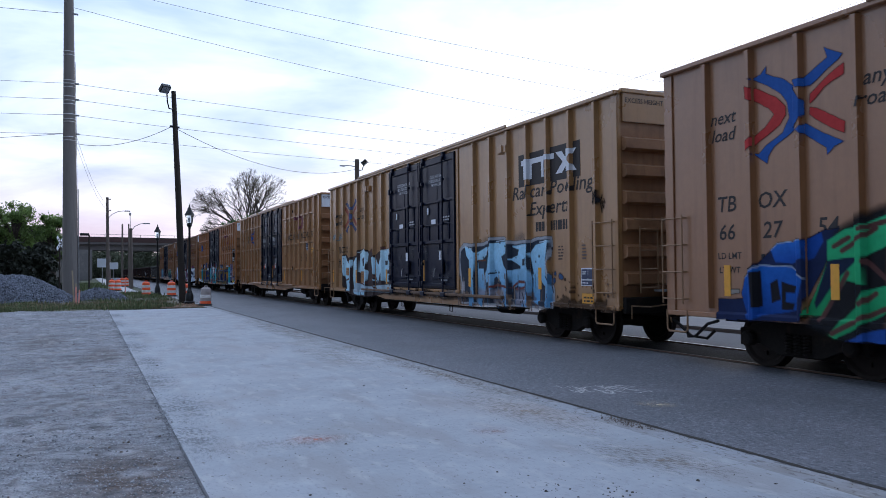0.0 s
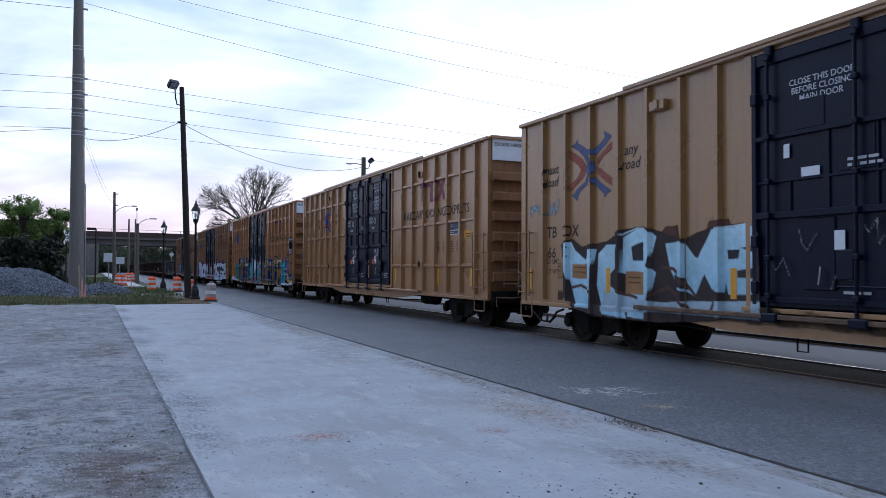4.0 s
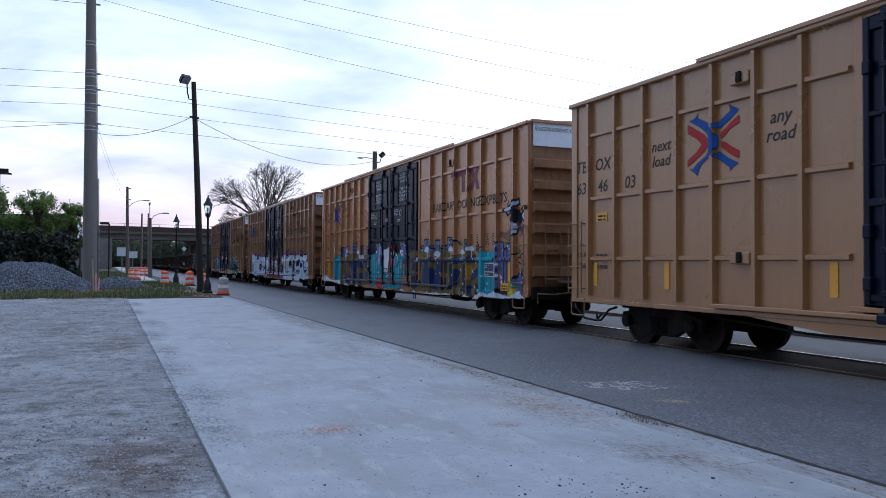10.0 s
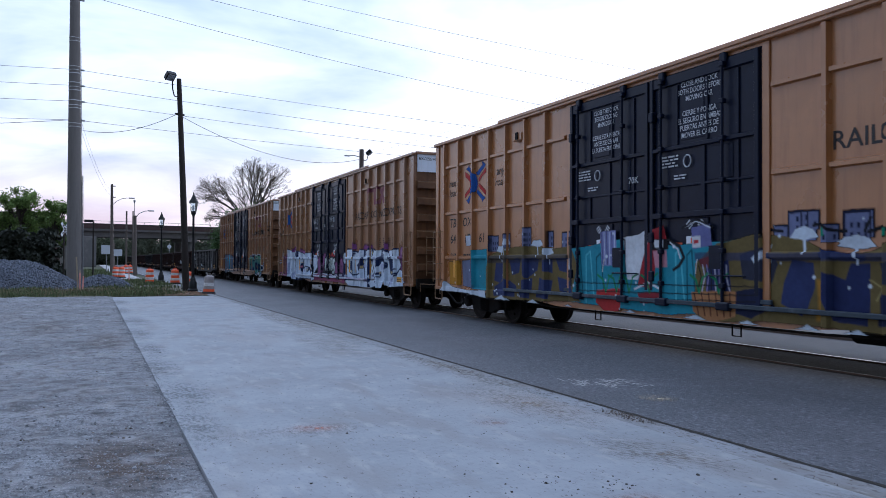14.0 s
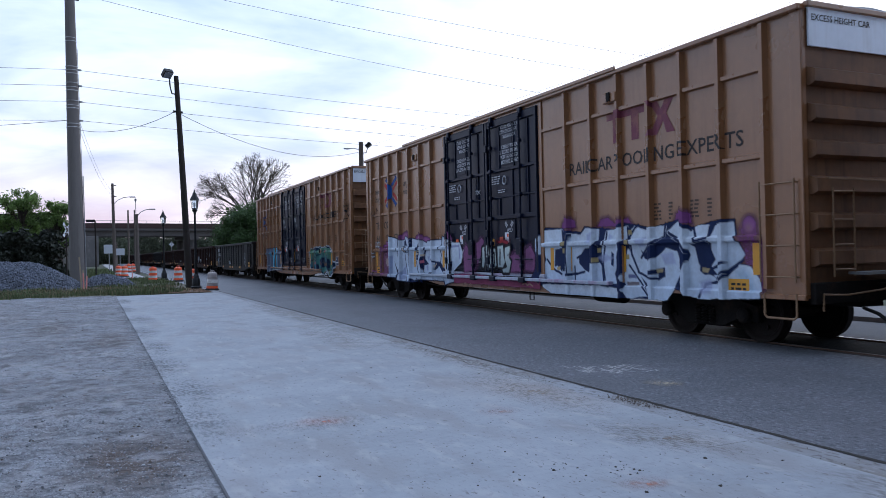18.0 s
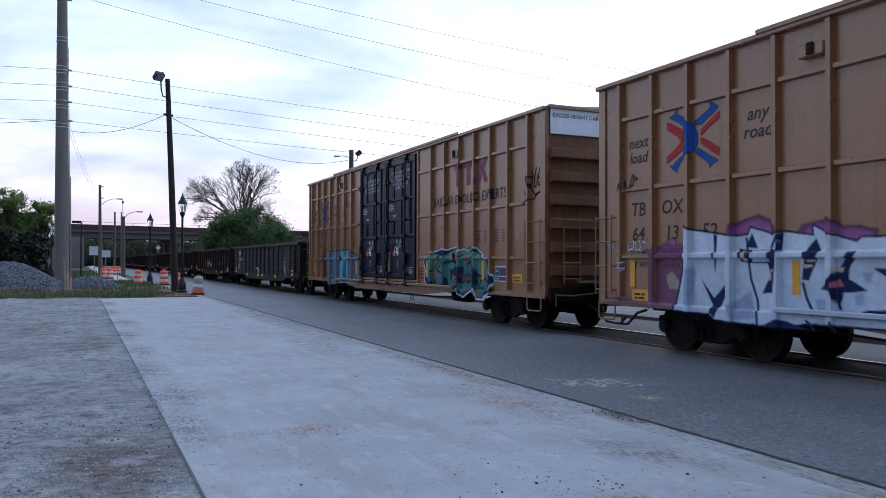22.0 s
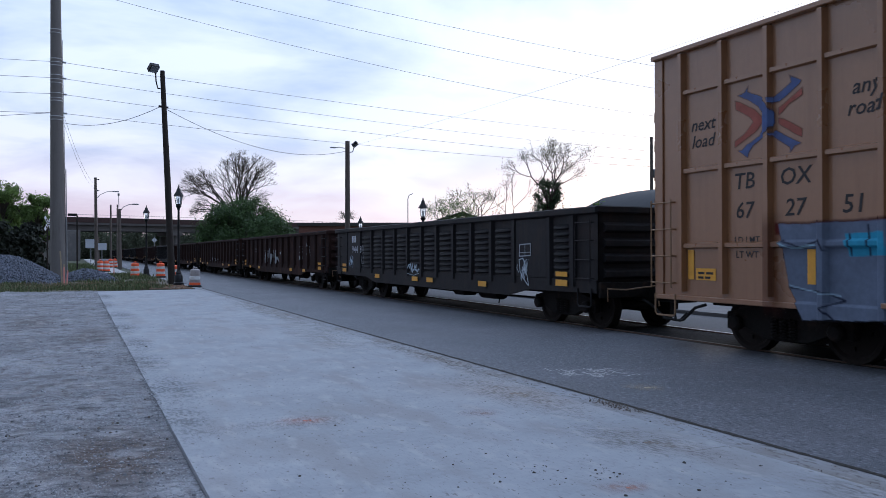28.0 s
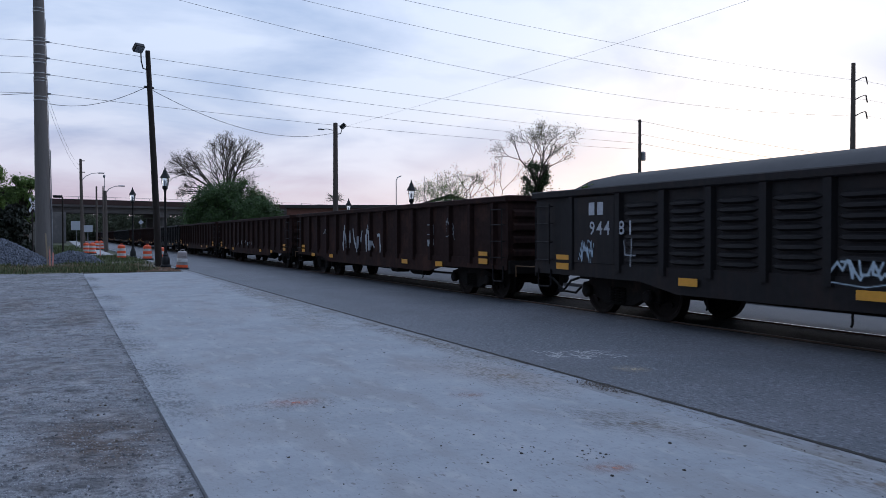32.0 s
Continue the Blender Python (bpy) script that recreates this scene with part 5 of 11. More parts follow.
    part("scrap_load", extruded(bmesh.new(), [(-1.3, 1.2), (1.3, 1.2), (1.0, GON_TOP - 0.35), (0.2, GON_TOP - 0.2), (-1.0, GON_TOP - 0.4)], 1, start + 0.3, GON_LEN - 0.3), M["coal"], car, "dark load lying below the rim")
    for u in (2.45 if corrugated else 2.3, GON_LEN - 2.3):
        add_truck(car, u, turning)
    MOVERS.append((car, y0))
    return car

# ---------------------------------------------------------------- the ground and the street
def sheet(name, x0, x1, y0, y1, z, mat, thick=0.12, label="", category="", wav=0.0, cell=1.0, seed=0):
    nx, ny = max(1, int((x1 - x0) / cell)), max(1, int((y1 - y0) / cell))
    bm = bmesh.new()
    vs = [[bm.verts.new((x0 + (x1 - x0) * i / nx, y0 + (y1 - y0) * j / ny,
                         z + (wav * noise.noise((i * cell * 0.35 + seed, j * cell * 0.35, seed)) if wav and 0 < i < nx and 0 < j < ny else 0))) for i in range(nx + 1)] for j in range(ny + 1)]
    for j in range(ny):
        for i in range(nx):
            bm.faces.new((vs[j][i], vs[j][i + 1], vs[j + 1][i + 1], vs[j + 1][i]))
    edge = [vs[0][i] for i in range(nx + 1)] + [vs[j][nx] for j in range(1, ny + 1)] + [vs[ny][i] for i in range(nx - 1, -1, -1)] + [vs[j][0] for j in range(ny - 1, 0, -1)]
    low = [bm.verts.new((v.co.x, v.co.y, z - thick)) for v in edge]
    for i in range(len(edge)):
        j = (i + 1) % len(edge)
        bm.faces.new((edge[i], low[i], low[j], edge[j]))
    return thing(name, label, category, kind="structure", shape=bm, mat=M[mat])


ground = bmesh.new()
for v in ((-1500, -600, -0.10), (1500, -600, -0.10), (1500, 2400, -0.10), (-1500, 2400, -0.10)):
    ground.verts.new(v)
ground.faces.new(ground.verts[:])
thing("ground", "wide earth and rough grass reaching the horizon", "ground", kind="structure", shape=ground, mat=M["earth"])
KERB_X, SLAB_X, SLAB_END = 5.06, 0.77, 34.9
sheet("road", KERB_X + 0.045, 9.66, -30, 330, 0.0, "asphalt", label="worn grey asphalt street beside the track", category="road", cell=40)
sheet("track_bed", 9.68, 11.30, -30, 330, -0.012, "asphalt_dark", label="dark paving between and beside the rails, deepened for the train's shade", category="track", cell=40)
sheet("road_far", 11.32, 13.9, -30, 330, 0.0, "asphalt_far", label="asphalt strip on the other side of the track", category="road", cell=40)
sheet("pavement_far", 13.92, 16.6, -30, 330, 0.09, "far_pave", label="pale concrete pavement behind the track", category="pavement", cell=40)
sheet("pavement_slab", SLAB_X, KERB_X - 0.302, -14, SLAB_END, 0.004, "concrete", label="smooth pale new concrete slab with clay stains", category="pavement", cell=8)
sheet("gutter", KERB_X - 0.30, KERB_X - 0.005, -14, 130, 0.0, "kerb", label="dirty concrete gutter edge along the street", category="kerb", cell=30)


def rough_lot():
    """The lot as one sheet, close-meshed and lumpy where the eye is near."""
    xs = list(np.arange(-60, -6, 1.5)) + list(np.arange(-6, -3, 0.12)) + list(np.arange(-3, SLAB_X - 0.02, 0.045)) + [SLAB_X - 0.004]
    ys = list(np.arange(-30, 2, 1.0)) + list(np.arange(2, 9, 0.05)) + list(np.arange(9, 16, 0.10)) + list(np.arange(16, SLAB_END + 0.8, 0.25)) + [SLAB_END + 0.8]
    nx, ny = len(xs), len(ys)
    verts = []
    for y in ys:
        for x in xs:
            z = 0.032 * noise.noise((x * 0.6, y * 0.7, 3))
            if 1.9 < y and x > -7:
                z += 0.034 * noise.noise((x * 1.5, y * 2.0, 7)) + 0.016 * noise.noise((x * 6.1, y * 5.3, 1)) * max(0.2, 1 + noise.noise((x, y * 0.8, 9))) + 0.007 * noise.noise((x * 17, y * 15, 4))
            near = min(1.0, max(0.0, (SLAB_X - x) / 0.4))
            drop = 0.028 * min(1.0, max(0.0, (8.3 - y) * 0.8))
            verts.append((x, y, -0.006 - drop + (z + 0.008) * near))
    faces = [(j * nx + i, j * nx + i + 1, (j + 1) * nx + i + 1, (j + 1) * nx + i) for j in range(ny - 1) for i in range(nx - 1)]
    me = bpy.data.meshes.new("gravel_lot")
    me.from_pydata(verts, [], faces)
    me.polygons.foreach_set("use_smooth", [True] * len(faces))
    me.materials.append(M["lot"])
    thing("gravel_lot", "rutted pale gravel and dirt lot", "ground", kind="structure", shape=me)


rough_lot()
sheet("verge", -60, KERB_X - 0.32, SLAB_END + 0.82, 66, -0.004, "strip", label="weedy soil verge with tufts of grass", category="ground", wav=0.10, cell=0.8, seed=5)
sheet("sidewalk", 1.9, 3.7, 66.1, 240, 0.02, "path", label="pale concrete sidewalk leading under the bridge", category="pavement", cell=30)
for x in (9.78, 11.22):
    bm = bmesh.new()
    extruded(bm, [(x - 0.017, 0.012), (x + 0.017, 0.012), (x + 0.016, 0.022), (x - 0.016, 0.022)], 1, -30, 330)
    thing("rail", "polished steel rail set in the street paving", "rail", group="rails of the track", kind="structure", shape=bm, mat=M["rail" if x > 10.5 else "rail_darkened"])
    bm = bmesh.new()
    extruded(bm, [(x - 0.037, -0.01), (x + 0.037, -0.01), (x + 0.034, 0.018), (x - 0.034, 0.018)], 1, -30, 330)
    thing("rail_head", "dark rusty rail head beside the polished running strip", "rail", kind="structure", shape=bm, mat=M["rail_web"])
    if x < 10.5:
        bm = box(bmesh.new(), x - 0.13, x - 0.045, -30, 330, -0.02, 0.003)
        thing("rail_joint", "dark tarred joint between rail and street paving", "rail", kind="structure", shape=bm, mat=M["groove"])
    s = 1 if x < 10.5 else -1
    bm = bmesh.new()
    box(bm, x + s * 0.045, x + s * 0.12, -30, 330, -0.02, -0.009)
    thing("flangeway", "dark greasy groove beside the rail", "rail", kind="structure", shape=bm, mat=M["rubber"])


def scatter(name, label, count, region, size, mat, seed, category="gravel", flat=0.55, density=None, base=0.0):
    """Loose stones or crumbs, one object: low irregular lumps."""
    rng = np.random.RandomState(seed)
    x0, x1, y0, y1 = region
    verts, faces = [], []
    made = 0
    while made < count:
        x, y = rng.uniform(x0, x1), y0 + (y1 - y0) * rng.uniform() ** 1.7
        if density and rng.uniform() > density(x, y):
            made += 0.2
            continue
        made += 1
        r = size * rng.uniform(0.25, 1.0) ** 2.0 * 1.7
        a0 = rng.uniform(0, 6.28)
        n0 = len(verts)
        n = 5
        for k in range(n):
            a = a0 + 2 * math.pi * k / n
            rr = r * rng.uniform(0.7, 1.2)
            verts.append((x + rr * math.cos(a), y + rr * math.sin(a), base - 0.004))
        for k in range(n):
            a = a0 + 2 * math.pi * (k + 0.5) / n
            rr = r * rng.uniform(0.4, 0.75)
            verts.append((x + rr * math.cos(a), y + rr * math.sin(a), base + r * flat * rng.uniform(0.7, 1.2)))
        for k in range(n):
            j = (k + 1) % n
            faces.append((n0 + k, n0 + j, n0 + n + k))
            faces.append((n0 + j, n0 + n + j, n0 + n + k))
        faces.append(tuple(n0 + n + k for k in range(n)))
    me = bpy.data.meshes.new(name)
    me.from_pydata(verts, [], faces)
    me.materials.append(M[mat])
    return thing(name, label, category, kind="stuff", shape=me)


scatter("lot_gravel", "loose pale stones on the gravel lot", 26000, (-9, 0.72, 1.8, 33), 0.0095, "stone_pale", 1, base=-0.004)
scatter("lot_clods", "trodden clods and stone lumps on the gravel lot", 6500, (-8, 0.70, 2.0, 30), 0.013, "stone_pale", 11, base=-0.012, flat=0.45, density=lambda x, y: max(0.05, 0.5 + 1.4 * noise.noise((x * 0.9, y * 0.8, 6))))
scatter("lot_dark_gravel", "loose dark stones on the gravel lot", 2600, (-9, 0.74, 1.8, 33), 0.011, "stone_mud", 2, base=-0.002)


def ragged(y):
    """How far the loose gravel creeps over the slab edge."""
    return 0.10 * noise.noise((y * 0.7, 2.0, 0)) + 0.05 * noise.noise((y * 2.9, 5.0, 0)) + 0.05 * min(1.0, max(0.0, (y - 7.4) * 1.2)) * (1.3 if y < 12 else 0.8) - 0.03


scatter("edge_gravel", "gravel spilled along the slab edge", 3600, (0.72, 1.3, 7.4, 30), 0.008, "stone_pale", 3, base=0.004, flat=0.4, density=lambda x, y: 1.0 if x < SLAB_X + ragged(y) else 0.03 * max(0.0, 1.3 - x))
# the dark ragged groove between gutter and asphalt
film, last = bmesh.new(), None
for k in range(900):
    y = 1.5 + k * 0.05
    w = 0.018 + 0.018 * noise.noise((y * 2.3, 1, 0)) + 0.016 * noise.noise((y * 9, 3, 0))
    o = 0.012 * noise.noise((y * 3.1, 8, 0))
    pair = [film.verts.new((KERB_X + 0.016 + o - max(0.012, w) - 0.012, y, 0.0045)), film.verts.new((KERB_X + 0.016 + o + max(0.012, w) + 0.008, y, 0.0045))]
    if last:
        film.faces.new((last[0], last[1], pair[1], pair[0]))
    last = pair
thing("gutter_groove", "dark dirt-filled groove between gutter and asphalt", "gutter", kind="structure", shape=film, mat=M["groove"])
scatter("slab_clods", "larger dark clods on the slab", 70, (0.9, 4.9, 2.4, 16), 0.0105, "debris", 24, base=0.004)
scatter("slab_crumbs", "dark crumbs and twigs on the slab", 900, (0.9, 4.9, 2.2, 20), 0.0055, "debris", 4, base=0.004)
scatter("kerb_debris", "dirt and leaves gathered along the gutter", 2600, (4.80, 5.13, 2.2, 30), 0.0045, "stone_mud", 5, base=0.0, density=lambda x, y: 0.25 + 0.75 * max(0, noise.noise((x, y * 0.6, 3))))
scatter("debris_clump", "clump of dead leaves and grit by the gutter", 500, (4.70, 5.09, 5.8, 7.0), 0.0075, "stone_mud", 16, base=0.004, density=lambda x, y: math.exp(-((x - 4.97) / 0.09) ** 2 - ((y - 6.4) / 0.3) ** 2))
scatter("crumb_cluster", "cluster of dark crumbs on the slab", 55, (2.9, 3.5, 4.3, 4.9), 0.010, "debris", 6, base=0.004)
scatter("heap_crumbs", "spilled stone round the gravel heap", 500, (-2.2, 0.6, 40, 46), 0.07, "stone_blue", 7)


def dust_material(name, color, centre, radius, strength):
    m = bpy.data.materials.new(name)
    m.use_nodes = True
    nt = m.node_tree
    N, L = nt.nodes.new, nt.links.new
    p, out = nt.nodes["Principled BSDF"], nt.nodes["Material Output"]
    p.inputs["Base Color"].default_value = (*color, 1)
    p.inputs["Roughness"].default_value = 0.95
    tc, mp = N("ShaderNodeTexCoord"), N("ShaderNodeMapping")
    mp.inputs["Scale"].default_value = (1 / radius[0], 1 / radius[1], 1)
    L(tc.outputs["Object"], mp.inputs[0])
    ln = N("ShaderNodeVectorMath")
    ln.operation = "LENGTH"
    L(mp.outputs[0], ln.inputs[0])
    n = N("ShaderNodeTexNoise")
    n.inputs["Scale"].default_value, n.inputs["Detail"].default_value = 3.5, 6
    L(tc.outputs["Object"], n.inputs["Vector"])
    fall = N("ShaderNodeMapRange")
    fall.inputs["From Min"].default_value, fall.inputs["From Max"].default_value = 1.0, 0.1
    L(ln.outputs["Value"], fall.inputs["Value"])
    cutn = N("ShaderNodeMapRange")
    cutn.inputs["From Min"].default_value, cutn.inputs["From Max"].default_value = 0.30, 0.58
    L(n.outputs[0], cutn.inputs["Value"])
    mul = N("ShaderNodeMath")
    mul.operation = "MULTIPLY"
    L(fall.outputs[0], mul.inputs[0])
    L(cutn.outputs[0], mul.inputs[1])
    mp2, fine, grit, mul3 = N("ShaderNodeMapping"), N("ShaderNodeTexNoise"), N("ShaderNodeMapRange"), N("ShaderNodeMath")
    mp2.inputs["Scale"].default_value = (1, 0.4, 1)
    L(tc.outputs["Object"], mp2.inputs[0])
    L(mp2.outputs[0], fine.inputs["Vector"])
    fine.inputs["Scale"].default_value, fine.inputs["Detail"].default_value = 26, 3
    grit.inputs["From Min"].default_value, grit.inputs["From Max"].default_value, grit.inputs["To Min"].default_value = 0.42, 0.62, 0.15
    L(fine.outputs[0], grit.inputs["Value"])
    mul3.operation = "MULTIPLY"
    L(mul.outputs[0], mul3.inputs[0])
    L(grit.outputs[0], mul3.inputs[1])
    mul = mul3
    mul2 = N("ShaderNodeMath")
    mul2.operation = "MULTIPLY"
    L(mul.outputs[0], mul2.inputs[0])
    mul2.inputs[1].default_value = strength
    tr, mx = N("ShaderNodeBsdfTransparent"), N("ShaderNodeMixShader")
    L(mul2.outputs[0], mx.inputs[0])
    L(tr.outputs[0], mx.inputs[1])
    L(p.outputs[0], mx.inputs[2])
    L(mx.outputs[0], out.inputs[0])
    return m


def dust(name, label, x, y, rx, ry, color, strength=0.8, turn=0, z=0.0075):
    bm = bmesh.new()
    bm.faces.new([bm.verts.new((rx * math.cos(a), ry * math.sin(a), 0)) for a in (6.283 * k / 24 for k in range(24))])
    ob = thing(name, label, "stain", pose(x, y, z, 0, 0, turn), kind="structure", shape=bm, mat=dust_material(name, color, (0, 0), (rx, ry), strength))
    return ob


dust("clay_stain", "reddish clay stain on the slab", 1.92, 7.05, 0.30, 0.22, (0.55, 0.20, 0.12), 0.7)
dust("clay_stain", "long faint clay smear on the slab", 1.75, 6.95, 0.9, 0.3, (0.30, 0.24, 0.21), 0.35)
dust("clay_stain", "small reddish clay stain on the slab", 3.55, 6.6, 0.25, 0.18, (0.52, 0.24, 0.14), 0.5)
dust("clay_stain", "small tan stain on the slab", 3.3, 4.1, 0.22, 0.16, (0.45, 0.20, 0.13), 0.7)
dust("clay_stain", "tan dust along the slab edge", 4.35, 7.4, 0.5, 1.6, (0.34, 0.26, 0.19), 0.7)
dust("clay_stain", "sandy dirt film beside the gutter", 4.2, 5.0, 0.42, 0.9, (0.22, 0.18, 0.14), 0.75, turn=14)
dust("clay_stain", "sandy dirt film beside the gutter", 4.55, 3.1, 0.35, 0.8, (0.24, 0.19, 0.15), 0.7)
dust("clay_stain", "sandy dirt film beside the gutter", 4.75, 10.5, 0.3, 3.4, (0.27, 0.23, 0.18), 0.8)
dust("clay_stain", "sandy dirt film beside the gutter", 4.6, 20.0, 0.45, 7.0, (0.28, 0.245, 0.20), 0.8)
dust("clay_stain", "tan dust along the slab edge", 4.1, 14.0, 0.6, 3.0, (0.40, 0.36, 0.31), 0.5)
for k, y in enumerate((7.6, 9.4, 11.9, 14.3, 17.5, 21.0, 25.5, 30.5)):
    dust("edge_dust", "grey gravel dust spilled over the slab edge", SLAB_X + (0.10, 0.22, 0.05, 0.16)[k % 4], y, 0.34 + 0.05 * (k % 3), 1.1 + 0.16 * k, (0.215, 0.222, 0.238), 0.85)
dust("clay_stain", "pale sand patch on the asphalt", 5.92, 7.02, 0.26, 0.30, (0.46, 0.40, 0.30), 0.95)

# the white chalk scribble on the asphalt
scrib = bmesh.new()
rng = np.random.RandomState(8)
for k in range(64):
    x, y = 5.62 + 0.0135 * k + rng.uniform(-0.05, 0.05), 8.30 - 0.004 * k + rng.uniform(-0.42, 0.25)
    d = Vector((rng.uniform(0.05, 0.17), rng.uniform(-0.06, 0.10))) if k % 3 else Vector((rng.uniform(-0.05, 0.05), rng.uniform(0.10, 0.32)))
    nrm = Vector((-d.y, d.x)).normalized() * rng.uniform(0.006, 0.011)
    scrib.faces.new([scrib.verts.new((x + d.x * f + nrm.x * g, y + d.y * f + nrm.y * g, 0.004 + 0.00005 * k)) for f, g in ((0, -1), (1, -1), (1, 1), (0, 1))])
thing("road_scribble", "faint white chalk scribble on the asphalt", "road marking", kind="structure", shape=scrib, mat=M["chalk"])


# ---------------------------------------------------------------- plants
def blades(name, label, count, where, height, mat, seed, width=0.012):
    rng = np.random.RandomState(seed)
    verts, faces = [], []
    for _ in range(count):
        x, y, k = where(rng)
        h = height * k * rng.uniform(0.5, 1.2)
        a, lean = rng.uniform(0, 6.28), rng.uniform(0.05, 0.55) * h
        dx, dy = math.cos(a), math.sin(a)
        w = width * rng.uniform(0.7, 1.4)
        n0 = len(verts)
        verts += [(x - dy * w, y + dx * w, -0.05), (x + dy * w, y - dx * w, -0.05), (x + dx * lean * 0.4 + dy * w * 0.7, y + dy * lean * 0.4 - dx * w * 0.7, h * 0.6),
                  (x + dx * lean * 0.4 - dy * w * 0.7, y + dy * lean * 0.4 + dx * w * 0.7, h * 0.6), (x + dx * lean, y + dy * lean, h)]
        faces += [(n0, n0 + 1, n0 + 2, n0 + 3), (n0 + 3, n0 + 2, n0 + 4)]
    me = bpy.data.meshes.new(name)
    me.from_pydata(verts, [], faces)
    me.materials.append(M[mat])
    return thing(name, label, "grass", kind="stuff", shape=me)


def tuft_place(x0, x1, y0, y1, seed):
    r0 = np.random.RandomState(seed)
    centres = [(r0.uniform(x0, x1), r0.uniform(y0, y1), r0.uniform(0.4, 1.0)) for _ in range(260)]

    def where(rng):
        cx, cy, k = centres[rng.randint(len(centres))]
        return cx + rng.normal() * 0.35, cy + rng.normal() * 0.25, k
    return where


blades("verge_grass", "green tufted grass on the verge", 26000, tuft_place(-9, 3.2, 35.9, 40, 1), 0.21, "grass", 1, 0.012)
blades("verge_grass", "shorter grass behind the verge", 13000, tuft_place(-9, 4.2, 41, 64, 2), 0.25, "grass", 2, 0.02)
blades("verge_dry_grass", "dry stalks among the grass", 6000, tuft_place(-9, 3.6, 36.0, 43, 3), 0.26, "dry_grass", 3, 0.012)
scatter("leaf_litter", "brown leaves and dirt at the edge of the verge", 1800, (2.2, 4.72, 35.8, 40.5), 0.035, "litter", 26, category="litter", base=0.0)
blades("far_grass", "rough grass behind the track", 9000, tuft_place(17, 40, 25, 75, 4), 0.5, "grass", 4, 0.03)
blades("far_grass", "rough grass beside the sidewalk", 5000, tuft_place(-4, 1.8, 66, 120, 5), 0.4, "grass", 5, 0.03)


def gravel_heap(x, y, rx, ry, h, label, seed, n):
    """A heap of crushed stone: a lumpy mound closely set with stones."""
    rng = np.random.RandomState(seed)

    def top(a, d):
        return h * max(0.0, (1 - d ** 2.3)) * (1 + 0.18 * noise.noise((a * 1.3 + seed, d * 2, seed)))
    bm = bmesh.new()
    rings = []
    for i in range(13):
        d = i / 12
        rings.append([bm.verts.new((x + rx * d * math.cos(a), y + ry * d * math.sin(a), top(math.cos(a) * 2, d) - 0.03)) for a in (6.2832 * k / 36 for k in range(36))])
    for a, b in zip(rings, rings[1:]):
        for k in range(36):
            bm.faces.new((a[k], b[k], b[(k + 1) % 36], a[(k + 1) % 36]))
    heap = thing("stockpile", label, "gravel heap", shape=to_mesh("gravel_heap", bm, M["stone_blue"]))
    verts, faces = [], []
    for _ in range(n):
        a, d = rng.uniform(0, 6.2832), math.sqrt(rng.uniform())
        c = Vector((x + rx * d * math.cos(a), y + ry * d * math.sin(a), top(math.cos(a) * 2, d)))
        r = rng.uniform(0.03, 0.09)
        n0 = len(verts)
        for v in ((1, 0, 0), (-1, 0, 0), (0, 1, 0), (0, -1, 0), (0, 0, 1), (0, 0, -0.6)):
            verts.append(tuple(c + Vector(v) * r * rng.uniform(0.6, 1.25) + Vector(rng.normal(size=3)) * 0.012))
        faces += [(n0 + a_, n0 + b_, n0 + c_) for a_, b_, c_ in ((0, 2, 4), (2, 1, 4), (1, 3, 4), (3, 0, 4), (2, 0, 5), (1, 2, 5), (3, 1, 5), (0, 3, 5))]
    me = bpy.data.meshes.new("stones")
    me.from_pydata(verts, [], faces)
    me.materials.append(M["stone_blue"])
    ob = part("loose_stone", me, None, heap)
    tagged(ob, kind="stuff")
    return heap


gravel_heap(-4.5, 46.5, 4.1, 2.8, 1.40, "large heap of blue-grey crushed stone", 2, 9000)
gravel_heap(0.5, 48.0, 1.6, 1.3, 0.62, "low spread of blue-grey crushed stone", 4, 1800)


def leaves_mesh(name, centres, per, spread, size, mat, rng, squash=1.0):
    verts, faces = [], []
    for c in centres:
        for _ in range(per):
            p = Vector(c) + Vector(rng.normal(size=3)) * spread
            a, b = Vector(rng.normal(size=3)).normalized(), Vector(rng.normal(size=3)).normalized()
            b = (b - a * a.dot(b)).normalized()
            s = size * rng.uniform(0.6, 1.3)
            n0 = len(verts)
            verts += [tuple(p - a * s), tuple(p + b * s * 0.5), tuple(p + a * s), tuple(p - b * s * 0.5)]
            faces.append((n0, n0 + 1, n0 + 2, n0 + 3))
    me = bpy.data.meshes.new(name)
    me.from_pydata(verts, [], faces)
    me.materials.append(M[mat])
    return me


